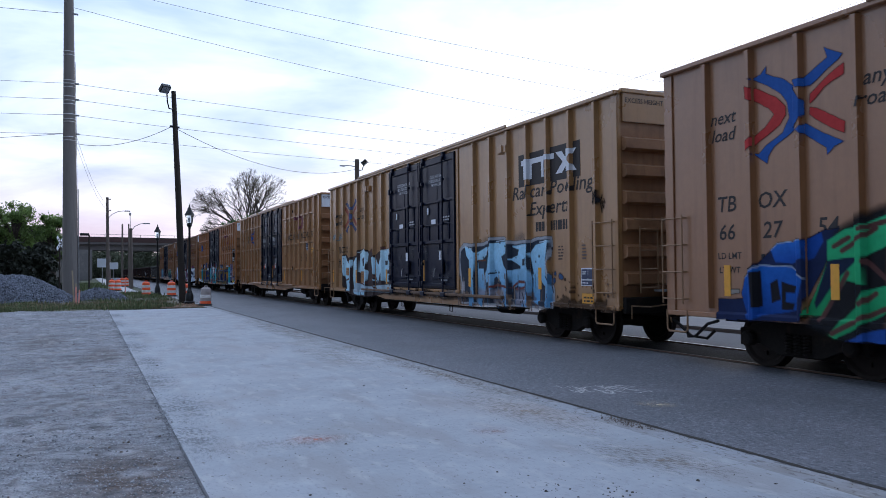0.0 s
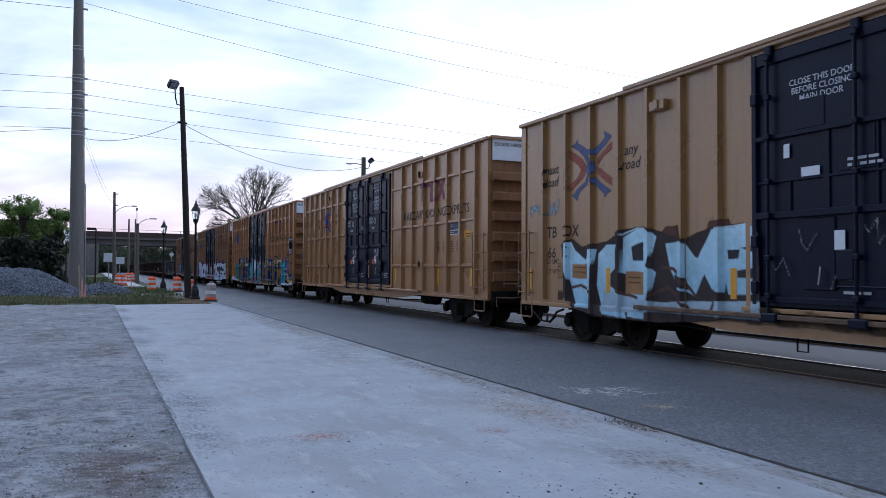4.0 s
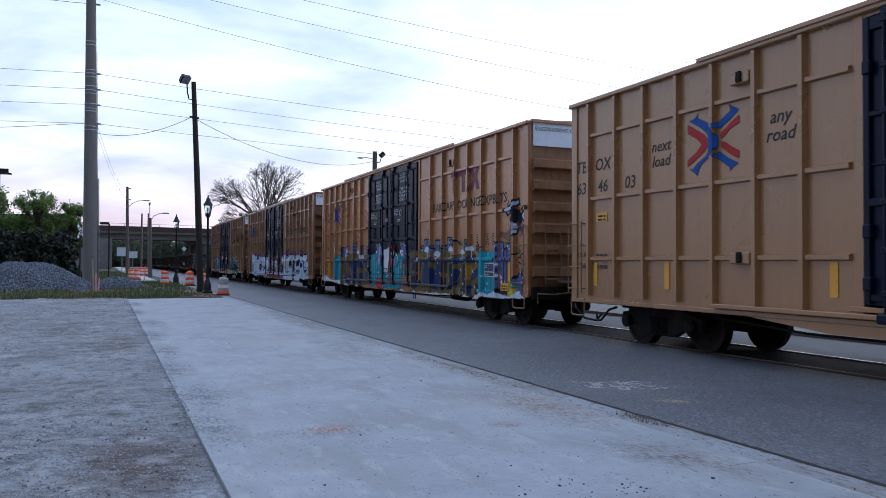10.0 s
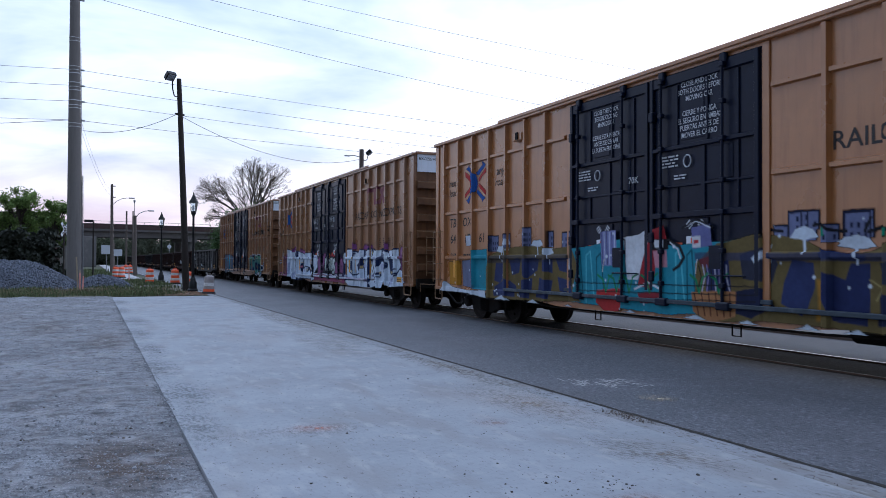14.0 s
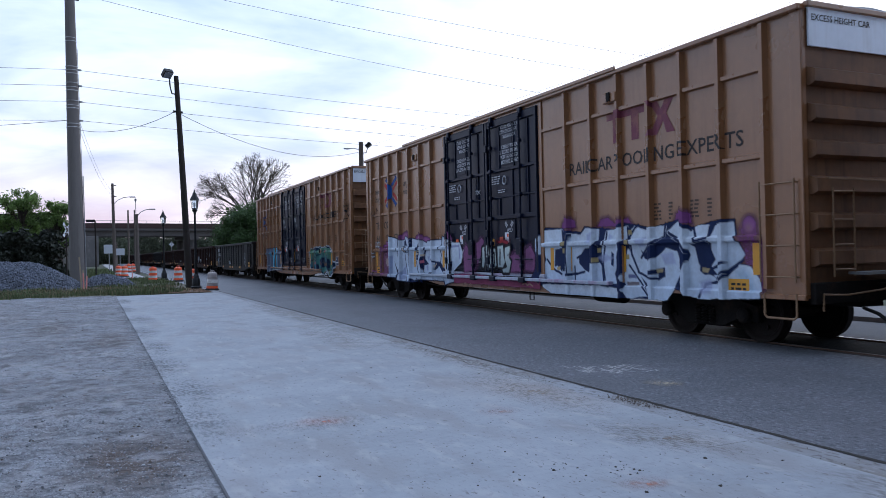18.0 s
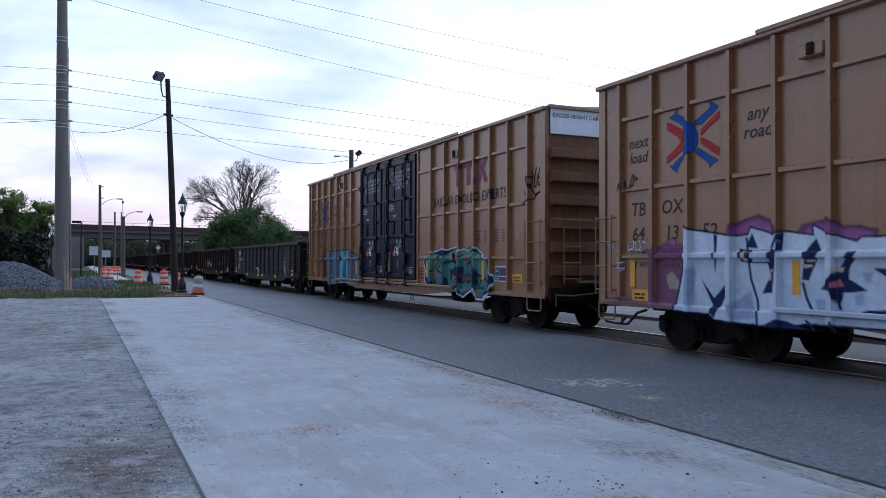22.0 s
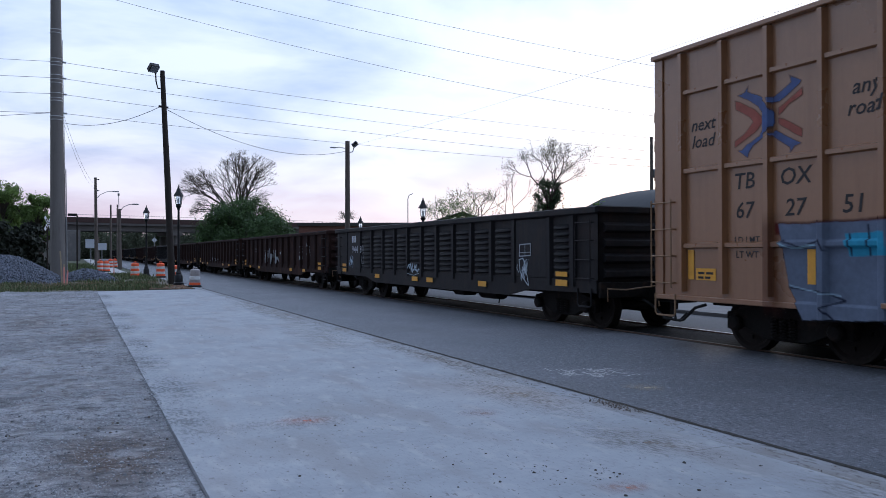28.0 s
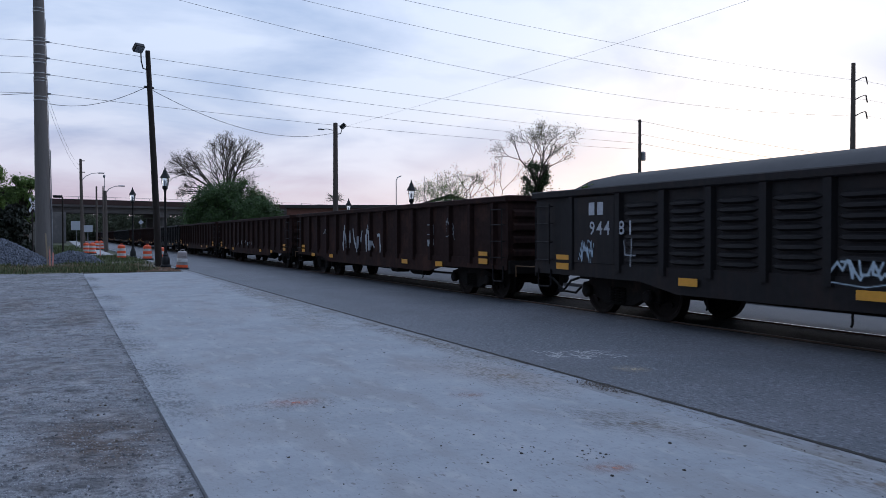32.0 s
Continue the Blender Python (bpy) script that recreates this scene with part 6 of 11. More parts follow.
def leafy_mass(label, x, y, rx, ry, height, seed, leaf, lumps=26, per=230, leaf_size=0.20, base=0.0, category="tree", name="tree", clump=0.30):
    """A dense crown built from many leaf clumps on limbs, with an uneven outline."""
    rng = np.random.RandomState(seed)
    tree = thing(name, label, category, pose(x, y, -0.1))
    bm, tips = bmesh.new(), []
    tube(bm, [(0, 0, 0), (0.1, 0.1, height * 0.35), (0.0, 0.2, height * 0.7)], [0.28, 0.22, 0.12], 8, cap=False)
    centres = []
    for _ in range(lumps):
        a, d, k = rng.uniform(0, 6.283), math.sqrt(rng.uniform()) * 0.85, rng.uniform(base, 0.9)
        lim = math.sqrt(max(0.05, 1 - (max(0, k - 0.35) / 0.62) ** 2))
        c = Vector((rx * d * lim * math.cos(a), ry * d * lim * math.sin(a), height * k))
        centres.append((c, rng.uniform(0.5, 1.0)))
        tube(bm, [(0, 0, height * min(0.6, k * 0.7)), tuple(c * 0.5 + Vector((0, 0, height * k * 0.35))), tuple(c)], [0.09, 0.06, 0.03], 5, cap=False)
    part("trunk", bm, M["bark"], tree)
    verts, faces = [], []
    for c, k in centres:
        R = k * min(rx, height) * clump
        for _ in range(per):
            v = Vector(rng.normal(size=3)) * R * 0.55
            p = c + v
            p.z = max(0.05, p.z)
            a = (v.normalized() + Vector(rng.normal(size=3)) * 0.9).normalized()
            b = a.orthogonal().normalized()
            b.rotate(Matrix.Rotation(rng.uniform(0, 6.28), 3, a))
            e = a.cross(b)
            s = leaf_size * rng.uniform(0.6, 1.3)
            n0 = len(verts)
            verts += [tuple(p - b * s), tuple(p + e * s * 0.55 + a * s * 0.15), tuple(p + b * s), tuple(p - e * s * 0.55 + a * s * 0.15)]
            faces.append((n0, n0 + 1, n0 + 2, n0 + 3))
    me = bpy.data.meshes.new("crown")
    me.from_pydata(verts, [], faces)
    me.materials.append(M[leaf])
    part("crown", me, None, tree)
    return tree


def vase_tree(label, x, y, fork_z, trunk_r, first, depth, seed, mains=6, tilt=(0.3, 1.1), leaf=None, per=2, leaf_size=0.06, leaf_spread=0.2, lean=(0, 0), thin=0.016, keep=0.80, turn=(14, 34), leaf_from=0.0):
    """A tree whose limbs fork in twos, again and again, into a round open crown."""
    rng = np.random.RandomState(seed)
    tree = thing("tree", label, "tree", pose(x, y, -0.1))
    bm, tips = bmesh.new(), []
    base = Vector((lean[0], lean[1], fork_z))
    tube(bm, [(0, 0, 0), (lean[0] * 0.3, lean[1] * 0.3, fork_z * 0.5), base], [trunk_r * 1.3, trunk_r, trunk_r * 0.85], 10, cap=False)

    def grow(at, d, length, r, level):
        mid = at + d * length * 0.5 + Vector(rng.normal(size=3)) * length * 0.05
        d2 = (d + Vector(rng.normal(size=3)) * 0.10).normalized()
        end = mid + d2 * length * 0.5
        r2 = max(thin, r * 0.80)
        tube(bm, [at, mid, end], [r, (r + r2) / 2, r2], 7 if level > depth - 2 else (4 if level > 2 else 3), cap=False)
        if level <= 1:
            tips.append(end)
            tips.append(mid)
        if level == 0:
            return
        axis = d2.cross(Vector(rng.normal(size=3))).normalized()
        n = 3 if rng.uniform() < 0.22 else 2
        for k in range(n):
            a = math.radians(rng.uniform(*turn)) * (1, -1, 0.3)[k]
            nd = d2.copy()
            nd.rotate(Matrix.Rotation(a, 3, axis))
            out = (end - base)
            nd = (nd + out.normalized() * 0.16).normalized()
            grow(end, nd, length * keep * rng.uniform(0.8, 1.12), r2 * (0.80 if k else 0.88), level - 1)
    for k in range(mains):
        t = tilt[0] + (tilt[1] - tilt[0]) * ((k * 0.618 + 0.1) % 1.0)
        a = 2.4 * k + rng.uniform(-0.2, 0.2)
        grow(base - Vector((0, 0, 0.25 * (k % 3))), Vector((math.cos(a) * t, math.sin(a) * t, 1.0)).normalized(), first * rng.uniform(0.92, 1.08), trunk_r * 0.52, depth)
    part("trunk", bm, M["bark"], tree)
    if leaf:
        part("crown", leaves_mesh("crown", [p for p in tips if p.z > leaf_from], per, leaf_spread, leaf_size, leaf, rng), None, tree)
    return tree


def dome_bush(label, x, y, rx, ry, height, seed, leaf, clumps=150, per=230, leaf_size=0.16):
    """A broad evergreen: leaf clumps over a flat dome, lapped like shingles, with gaps and an uneven rim."""
    rng = np.random.RandomState(seed)
    tree = thing("tree", label, "tree", pose(x, y, -0.1))
    bm = bmesh.new()
    tube(bm, [(0, 0, 0), (0.2, 0, height * 0.3), (0, 0.2, height * 0.6)], [0.4, 0.3, 0.15], 8, cap=False)
    verts, faces = [], []
    for _ in range(clumps):
        a, h = rng.uniform(0, 6.283), rng.uniform(0.0, 1.0) ** 0.75
        r = (1 - h ** 2.6) ** 0.5 * (0.86 + 0.14 * min(1, h * 4))
        s = rng.uniform(0.72, 0.98)
        c = Vector((rx * r * s * math.cos(a), ry * r * s * math.sin(a), height * (0.10 + 0.86 * h * s)))
        nrm = Vector((c.x / rx ** 2, c.y / ry ** 2, h * 1.2 / height)).normalized()
        tube(bm, [(0, 0, height * 0.25), tuple(c * 0.55), tuple(c)], [0.08, 0.05, 0.02], 4, cap=False)
        R = rng.uniform(0.5, 1.05)
        for _ in range(per):
            v = Vector(rng.normal(size=3)) * R * 0.5
            p = c + v
            p.z = max(0.05, p.z)
            n = (nrm * 0.7 + Vector((0, 0, 0.35)) + Vector(rng.normal(size=3)) * 0.55).normalized()
            b = n.orthogonal().normalized()
            b.rotate(Matrix.Rotation(rng.uniform(0, 6.28), 3, n))
            e = n.cross(b)
            q = leaf_size * rng.uniform(0.6, 1.3)
            n0 = len(verts)
            verts += [tuple(p - b * q), tuple(p + e * q * 0.5 + n * q * 0.15), tuple(p + b * q), tuple(p - e * q * 0.5 + n * q * 0.15)]
            faces.append((n0, n0 + 1, n0 + 2, n0 + 3))
    part("trunk", bm, M["bark"], tree)
    me = bpy.data.meshes.new("crown")
    me.from_pydata(verts, [], faces)
    me.materials.append(M[leaf])
    part("crown", me, None, tree)
    return tree


vase_tree("large bare spreading tree with a few early leaves", 17.2, 92, 6.2, 0.36, 1.80, 8, 23, mains=7, tilt=(0.05, 2.4), leaf="leaf_pale", per=1, leaf_size=0.03, leaf_spread=0.2, thin=0.011, turn=(12, 36))
dome_bush("dense dark evergreen tree behind the track", 16.8, 85.5, 5.6, 4.2, 8.2, 21, "leaf_mid", 200, 330, 0.115)
vase_tree("half-bare leaning tree with pale spring leaves behind the track", 33.0, 50.6, 5.6, 0.17, 1.45, 5, 33, mains=3, tilt=(0.25, 0.8), leaf="leaf_pale", per=7, leaf_size=0.05, leaf_spread=0.22, lean=(0.5, 0), thin=0.012, leaf_from=6.8, turn=(16, 48))
leafy_mass("ivy-clad stem with dark leaves", 33.5, 50.7, 2.1, 1.4, 7.9, 33, "leaf", 46, 170, 0.085, clump=0.24, base=0.3)
vase_tree("thin bare shrub tree behind the track", 30.9, 52.0, 4.0, 0.07, 1.2, 4, 36, mains=2, tilt=(0.2, 0.6), leaf="leaf_pale", per=1, leaf_size=0.04, thin=0.010, turn=(16, 48))
vase_tree("small leafing tree behind the track", 29.0, 54.5, 3.4, 0.10, 1.15, 5, 35, mains=4, tilt=(0.2, 0.9), leaf="leaf_spring", per=2, leaf_size=0.05, leaf_spread=0.2, thin=0.011, turn=(16, 46))
vase_tree("small leafing tree behind the track", 27.4, 55.8, 3.0, 0.09, 0.95, 5, 37, mains=4, tilt=(0.2, 0.9), leaf="leaf_spring", per=6, leaf_size=0.05, leaf_spread=0.22, thin=0.011, turn=(16, 46))
leafy_mass("low green shrub behind the track", 27.9, 55.0, 2.0, 1.5, 4.9, 38, "leaf_mid", 30, 190, 0.08, base=0.2, clump=0.24)
leafy_mass("low dark shrub behind the track", 31.6, 51.8, 1.6, 1.2, 4.7, 40, "leaf", 24, 170, 0.08, base=0.3, clump=0.26)
leafy_mass("young leafy shrub behind the track", 37.0, 49.0, 0.8, 0.8, 7.1, 39, "leaf_spring", 12, 90, 0.12)
leafy_mass("green leafy tree beside the gravel heap", -5.9, 77, 2.6, 2.4, 8.6, 41, "leaf_spring", 60, 190, 0.10, base=0.42, clump=0.20)
leafy_mass("green leafy tree beside the utility pole", -2.9, 76, 2.0, 2.2, 7.3, 43, "leaf_spring", 50, 190, 0.10, base=0.42, clump=0.20)
leafy_mass("green leafy tree at the lot edge", -9.8, 76, 3.0, 2.6, 8.6, 45, "leaf_spring", 50, 190, 0.11, base=0.40, clump=0.20)
for k, (x, y, r, h) in enumerate(((3.0, 250, 8, 9.5), (14, 262, 9, 10.5), (26, 258, 9, 9.5), (38, 255, 8, 10.0), (50, 268, 9, 10.0), (-6, 262, 9, 10), (66, 280, 10, 9))):
    leafy_mass("hazy distant tree beyond the bridge", x, y, r, r, h, 50 + k, "leaf_far", 60, 170, 0.30, base=0.0, clump=0.28)
for k, (x, y, r, h) in enumerate(((0, 300, 9, 9), (12, 305, 9, 8.5), (24, 300, 10, 8.5), (37, 305, 10, 8.5), (50, 310, 10, 9))):
    leafy_mass("hazy distant tree beyond the bridge", x, y, r, r, h, 70 + k, "leaf_far", 60, 150, 0.45, base=0.0, clump=0.32)


def palm(x, y, h, seed):
    rng = np.random.RandomState(seed)
    tree = thing("palm_tree", "small palm tree behind the brick wall", "palm tree", pose(x, y, -0.1))
    part("trunk", tube_bm([(0, 0, 0), (0.05, 0, h * 0.5), (0, 0.05, h)], [0.16, 0.13, 0.12], 8), M["bark"], tree)
    for k in range(34):
        a, up = 6.283 * k / 17 + rng.uniform(-0.2, 0.2), rng.uniform(-0.1, 0.9)
        bm = bmesh.new()
        d = Vector((math.cos(a), math.sin(a), up)).normalized()
        side = d.cross(Vector((0, 0, 1))).normalized()
        base, L = Vector((0, 0, h)), rng.uniform(0.8, 1.2)
        for j in range(9):
            w = (j - 4) / 4
            tip = base + (d + side * w * 0.8).normalized() * L + Vector((0, 0, -0.25 * abs(w)))
            m = base + d * L * 0.45
            bm.faces.new([bm.verts.new(v) for v in (m - side * 0.03, tip, m + side * 0.03)])
        tube(bm, [base, base + d * L * 0.45], 0.015, 4)
        part("frond", bm, M["leaf"], tree)


palm(20.9, 62.8, 4.7, 61)


# ---------------------------------------------------------------- poles, lamps and wires
def lamp_post():
    post = thing("street_lamp", "black cast-iron lantern post with clear panes", "street lamp", group="lantern posts along the street")
    part("base", lathe_bm([(0.26, 0), (0.26, 0.10), (0.20, 0.14), (0.19, 0.45), (0.13, 0.55), (0.14, 0.60), (0.085, 0.72)], 16), M["iron"], post)
    part("shaft", lathe_bm([(0.075, 0.70), (0.06, 2.2), (0.05, 3.72), (0.075, 3.78), (0.05, 3.84)], 14), M["iron"], post)
    part("collar", lathe_bm([(0.055, 3.80), (0.12, 3.86), (0.14, 3.93), (0.10, 3.97)], 14), M["iron"], post)
    lantern = part("lantern", lathe_bm([(0.13, 3.96), (0.15, 3.99), (0.15, 4.01)], 4, smooth=False), M["iron"], post)
    for k in range(4):
        a, b = math.pi / 2 * k, math.pi / 2 * (k + 1)
        part("lantern_bar", tube_bm([(0.15 * math.cos(a), 0.15 * math.sin(a), 4.0), (0.21 * math.cos(a), 0.21 * math.sin(a), 4.42)], 0.014, 5), M["iron"], lantern)
        bm = bmesh.new()
        bm.faces.new([bm.verts.new(v) for v in ((0.145 * math.cos(a), 0.145 * math.sin(a), 4.01), (0.145 * math.cos(b), 0.145 * math.sin(b), 4.01), (0.20 * math.cos(b), 0.20 * math.sin(b), 4.41), (0.20 * math.cos(a), 0.20 * math.sin(a), 4.41))])
        pane = part("pane", bm, M["lantern_glass"], lantern)
        pane.visible_shadow = False
    part("lantern_roof", lathe_bm([(0.25, 4.42), (0.235, 4.46), (0.11, 4.66), (0.10, 4.74), (0.05, 4.80), (0.02, 4.95)], 8, smooth=False), M["iron"], lantern)
    part("bulb", lathe_bm([(0.02, 4.0), (0.05, 4.1), (0.05, 4.25), (0.015, 4.3)], 8), M["lens"], lantern)
    return post


first_post = lamp_post()
first_post.matrix_basis = pose(4.58, 40.0, 0, 0, 0, 20)
for x, y, z in ((4.44, 57.6, 0.0), (15.53, 34.78, -0.65), (18.77, 53.27, -0.7)):
    copy_thing(first_post, pose(x, y, z, 0, 0, 20))


def flood_light(pole, x, y, z, turn):
    head = part("floodlight", box_bm(-0.25, 0.25, -0.13, 0.13, -0.23, 0.23, 0.04), M["iron"], pole, "square floodlight head", at=pose(x, y, z, 50, 0, turn))
    part("lens", box_bm(-0.21, 0.21, -0.143, -0.131, -0.19, 0.19), M["lens"], head)
    return head


flood = thing("light_pole", "leaning dark wooden pole with a floodlight", "light pole", pose(4.15, 41.3, 0))
part("pole", tube_bm([(0.25, 0, -0.1), (0.06, 0, 5), (-0.20, 0, 10.85)], [0.175, 0.155, 0.115], 14), M["pole_dark"], flood)
part("bracket", tube_bm([(-0.17, 0, 9.9), (-0.42, 0, 9.95), (-0.50, 0, 10.3), (-0.52, 0, 10.7)], 0.035, 8), M["iron"], flood)
flood_light(flood, -0.62, 0, 10.95, 25)
part("insulator", tube_bm([(-0.38, 0, 9.05), (0.09, 0, 9.0)], 0.05, 8), M["iron"], flood)

flood_b = thing("light_pole", "grey wooden pole with a floodlight and street lamp arm", "light pole", pose(18.58, 55.7, -0.1))
part("pole", tube_bm([(0, 0, 0), (0.02, 0, 10.15)], [0.22, 0.17], 14), M["pole_wood"], flood_b)
part("bracket", tube_bm([(0.1, 0, 9.3), (0.4, -0.1, 9.35), (0.5, -0.15, 9.75)], 0.035, 8), M["iron"], flood_b)
flood_light(flood_b, 0.55, -0.2, 9.92, 60)
part("lamp_arm", tube_bm([(0, 0, 9.55), (-0.5, 0.25, 9.7), (-0.8, 0.4, 9.68)], 0.03, 8), M["galv"], flood_b)
part("lamp_head", box_bm(-1.2, -0.78, 0.36, 0.54, 9.62, 9.72, 0.03), M["galv"], flood_b)

big = thing("utility_pole", "tall thick weathered grey utility pole with steel bands", "utility pole", pose(-0.95, 50, 0))
part("pole", tube_bm([(0.02, 0, -0.1), (-0.06, 0, 8), (-0.14, 0, 18), (-0.18, 0, 24.5)], [0.45, 0.36, 0.26, 0.20], 20), M["pole_grey"], big)
for k, z in enumerate((9.35, 9.55, 10.45, 10.62, 10.9, 11.5, 11.7, 11.95, 12.5, 12.7, 12.9, 14.4, 14.6)):
    r = 0.45 - 0.19 * z / 18 + 0.012
    part("steel_band", lathe_bm([(r, -0.02), (r + 0.008, 0), (r, 0.02)], 20), M["band"], big, at=pose(-0.008 * z, 0, z))
for z in (16.9, 12.75, 11.81, 10.88, 9.77):
    part("line_clamp", box_bm(0.25 - 0.012 * z + 0.05, 0.48 - 0.012 * z + 0.1, -0.05, 0.05, z - 0.05, z + 0.05, 0.015), M["galv"], big)
part("ground_wire", tube_bm([(0.42, -0.2, 0.2), (0.33, -0.2, 8), (0.22, -0.16, 14)], 0.015, 5), M["wire"], big)
part("conduit", tube_bm([(0.47, -0.05, 0.1), (0.40, -0.05, 6.5)], 0.03, 6), M["galv"], big)

util = thing("utility_pole", "thin wooden utility pole with a transformer", "utility pole", pose(50.7, 58.8, -0.1))
part("pole", tube_bm([(0, 0, 0), (0, 0, 12.9)], [0.2, 0.14], 10), M["pole_wood"], util)
part("transformer", lathe_bm([(0.2, 8.9), (0.24, 8.95), (0.24, 9.7), (0.1, 9.8)], 12, (0.35, -0.1, 0)), M["galv"], util)
for z in (12.7, 11.4, 10.5):
    part("insulator", tube_bm([(-0.2, 0, z), (0.25, 0, z)], 0.04, 6), M["galv"], util)
steel = thing("transmission_pole", "tall slim steel transmission pole with three arms", "utility pole", pose(74.08, 52.9, -0.1))
part("pole", tube_bm([(0, 0, 0), (0, 0, 19.5)], [0.34, 0.2], 12), M["pole_wood"], steel)
for z in (17.5, 15.6, 13.9):
    arm = part("arm", tube_bm([(0, 0, z), (0.8, -0.35, z + 0.45), (1.25, -0.55, z + 0.6)], [0.07, 0.05, 0.04], 6), M["pole_wood"], steel)
    part("insulator", tube_bm([(1.25, -0.55, z + 0.55), (1.4, -0.62, z - 0.2)], 0.07, 6), M["iron"], arm)

cobra = thing("street_lamp", "concrete lamp post with a curved lamp arm", "street lamp", pose(3.84, 81, 0))
part("pole", tube_bm([(0, 0, 0), (-0.05, 0, 5.9)], [0.20, 0.13], 12), M["pole_wood"], cobra)
part("lamp_arm", tube_bm([(-0.05, 0, 5.6), (0.3, 0, 6.1), (0.8, 0, 6.35), (1.2, 0, 6.4)], 0.035, 6), M["galv"], cobra)
part("lamp_head", box_bm(1.1, 1.7, -0.1, 0.1, 6.34, 6.46, 0.03), M["galv"], cobra)
part("mast", tube_bm([(-0.1, 0, 5.9), (-0.12, 0, 7.2)], 0.03, 6), M["galv"], cobra)
part("mast_lamp", lathe_bm([(0.06, 7.15), (0.1, 7.25), (0.1, 7.4), (0.04, 7.45)], 8, (-0.12, 0, 0)), M["galv"], cobra)
wood = thing("utility_pole", "wooden pole with a long curved lamp arm", "utility pole", pose(1.95, 90, 0))
part("pole", tube_bm([(0, 0, 0), (-0.1, 0, 9.7)], [0.2, 0.13], 10), M["pole_wood"], wood)
part("lamp_arm", tube_bm([(-0.05, 0, 7.4), (0.4, 0, 7.9), (1.0, 0, 8.2), (1.7, 0, 8.28)], 0.035, 6), M["galv"], wood)
part("lamp_head", box_bm(1.6, 2.2, -0.1, 0.1, 8.2, 8.32, 0.03), M["galv"], wood)
for z in (9.5, 8.3):
    part("insulator", tube_bm([(-0.08, 0, z), (0.28, 0, z)], 0.05, 6), M["iron"], wood)
shoe = thing("street_lamp", "dark post with a flat box lamp head", "street lamp", pose(0.08, 75, 0))
part("pole", tube_bm([(0, 0, 0), (0, 0, 4.95)], 0.07, 8), M["pole_dark"], shoe)
part("lamp_head", box_bm(-0.75, 0.0, -0.18, 0.18, 4.88, 5.10, 0.03), M["iron"], shoe)
for x, y, h in ((4.1, 110, 8.0), (6.0, 135, 9.5), (2.9, 60.0 + 62, 4.0)):
    p = thing("utility_pole", "slim distant wooden pole", "utility pole", pose(x, y, 0))
    part("pole", tube_bm([(0, 0, 0), (0, 0, h)], [0.14, 0.10], 8), M["pole_wood"], p)
thin = thing("street_lamp", "slim curved street lamp in the distance", "street lamp", pose(33.0, 78.0, -0.1))
part("pole", tube_bm([(0, 0, 0), (0, 0, 7.6), (0.15, 0, 8.0), (0.6, 0, 8.2)], 0.05, 6), M["galv"], thin)
ant = thing("antenna_mast", "thin antenna mast in the distance", "mast", pose(42.0, 90.0, -0.1))
part("mast", tube_bm([(0, 0, 0), (0, 0, 9.2)], 0.04, 5), M["galv"], ant)


def wire(label, a, b, sag, r=0.016):
    a, b, r = Vector(a), Vector(b), r * 0.8
    pts = [a.lerp(b, k / 24) - Vector((0, 0, sag * 4 * (k / 24) * (1 - k / 24))) for k in range(25)]
    thing("overhead_wire", label, "wire", group="overhead wires", shape=tube_bm(pts, r, 5), mat=M["wire"])


POLE_T = (-1.0, 50.0)
for k, (zl, zr) in enumerate(((12.75, 12.7), (11.81, 11.4), (10.88, 10.5), (9.77, 9.9))):
    wire("thin overhead wire between utility poles", (POLE_T[0] + 0.2, 50, zl), (50.7, 58.8, zr), 0.35, 0.014)
    wire("thin overhead wire running off beyond the lot", (POLE_T[0] - 0.2, 50, zl), (-40, 47, zl - 0.6), 0.5, 0.014)
for zl, zr, sag in ((17.3, 13.9, 2.15), (18.9, 15.6, 1.4), (20.1, 17.5, 1.1)):
    wire("high transmission line across the sky", (POLE_T[0] + 0.1, 50, zl), (75.3, 52.3, zr), sag, 0.014)
    wire("high transmission line across the sky", (75.3, 52.3, zr), (150, 48, zr + 1), 1.5, 0.013)
wire("high line on the big pole", (POLE_T[0], 50, 16.9), (-40, 46, 16.2), 0.5, 0.018)
wire("slack service cable to the floodlight pole", (-0.6, 50, 9.2), (3.9, 41.3, 9.05), 0.45, 0.018)
wire("slack service cable between the floodlight poles", (3.95, 41.3, 9.0), (18.5, 55.7, 9.3), 1.1, 0.018)
wire("drooping cable off beyond the lot", (POLE_T[0] - 0.35, 50, 9.75), (-40, 44, 8.0), 1.2, 0.018)
wire("service drop crossing over the street", (18.58, 55.7, 9.6), (19.4, 10.0, 8.9), 0.25, 0.006)
for z in (12.7, 11.4, 10.5):
    wire("wire running on from the utility pole", (50.7, 58.8, z), (110, 62, z - 2), 0.8, 0.017)
for dz in (0.0, 0.5):
    wire("thin guy cable down the big pole", (POLE_T[0] + 0.3, 50, 9.3 + dz), (1.9, 90, 8.4 + dz), 0.8, 0.01)


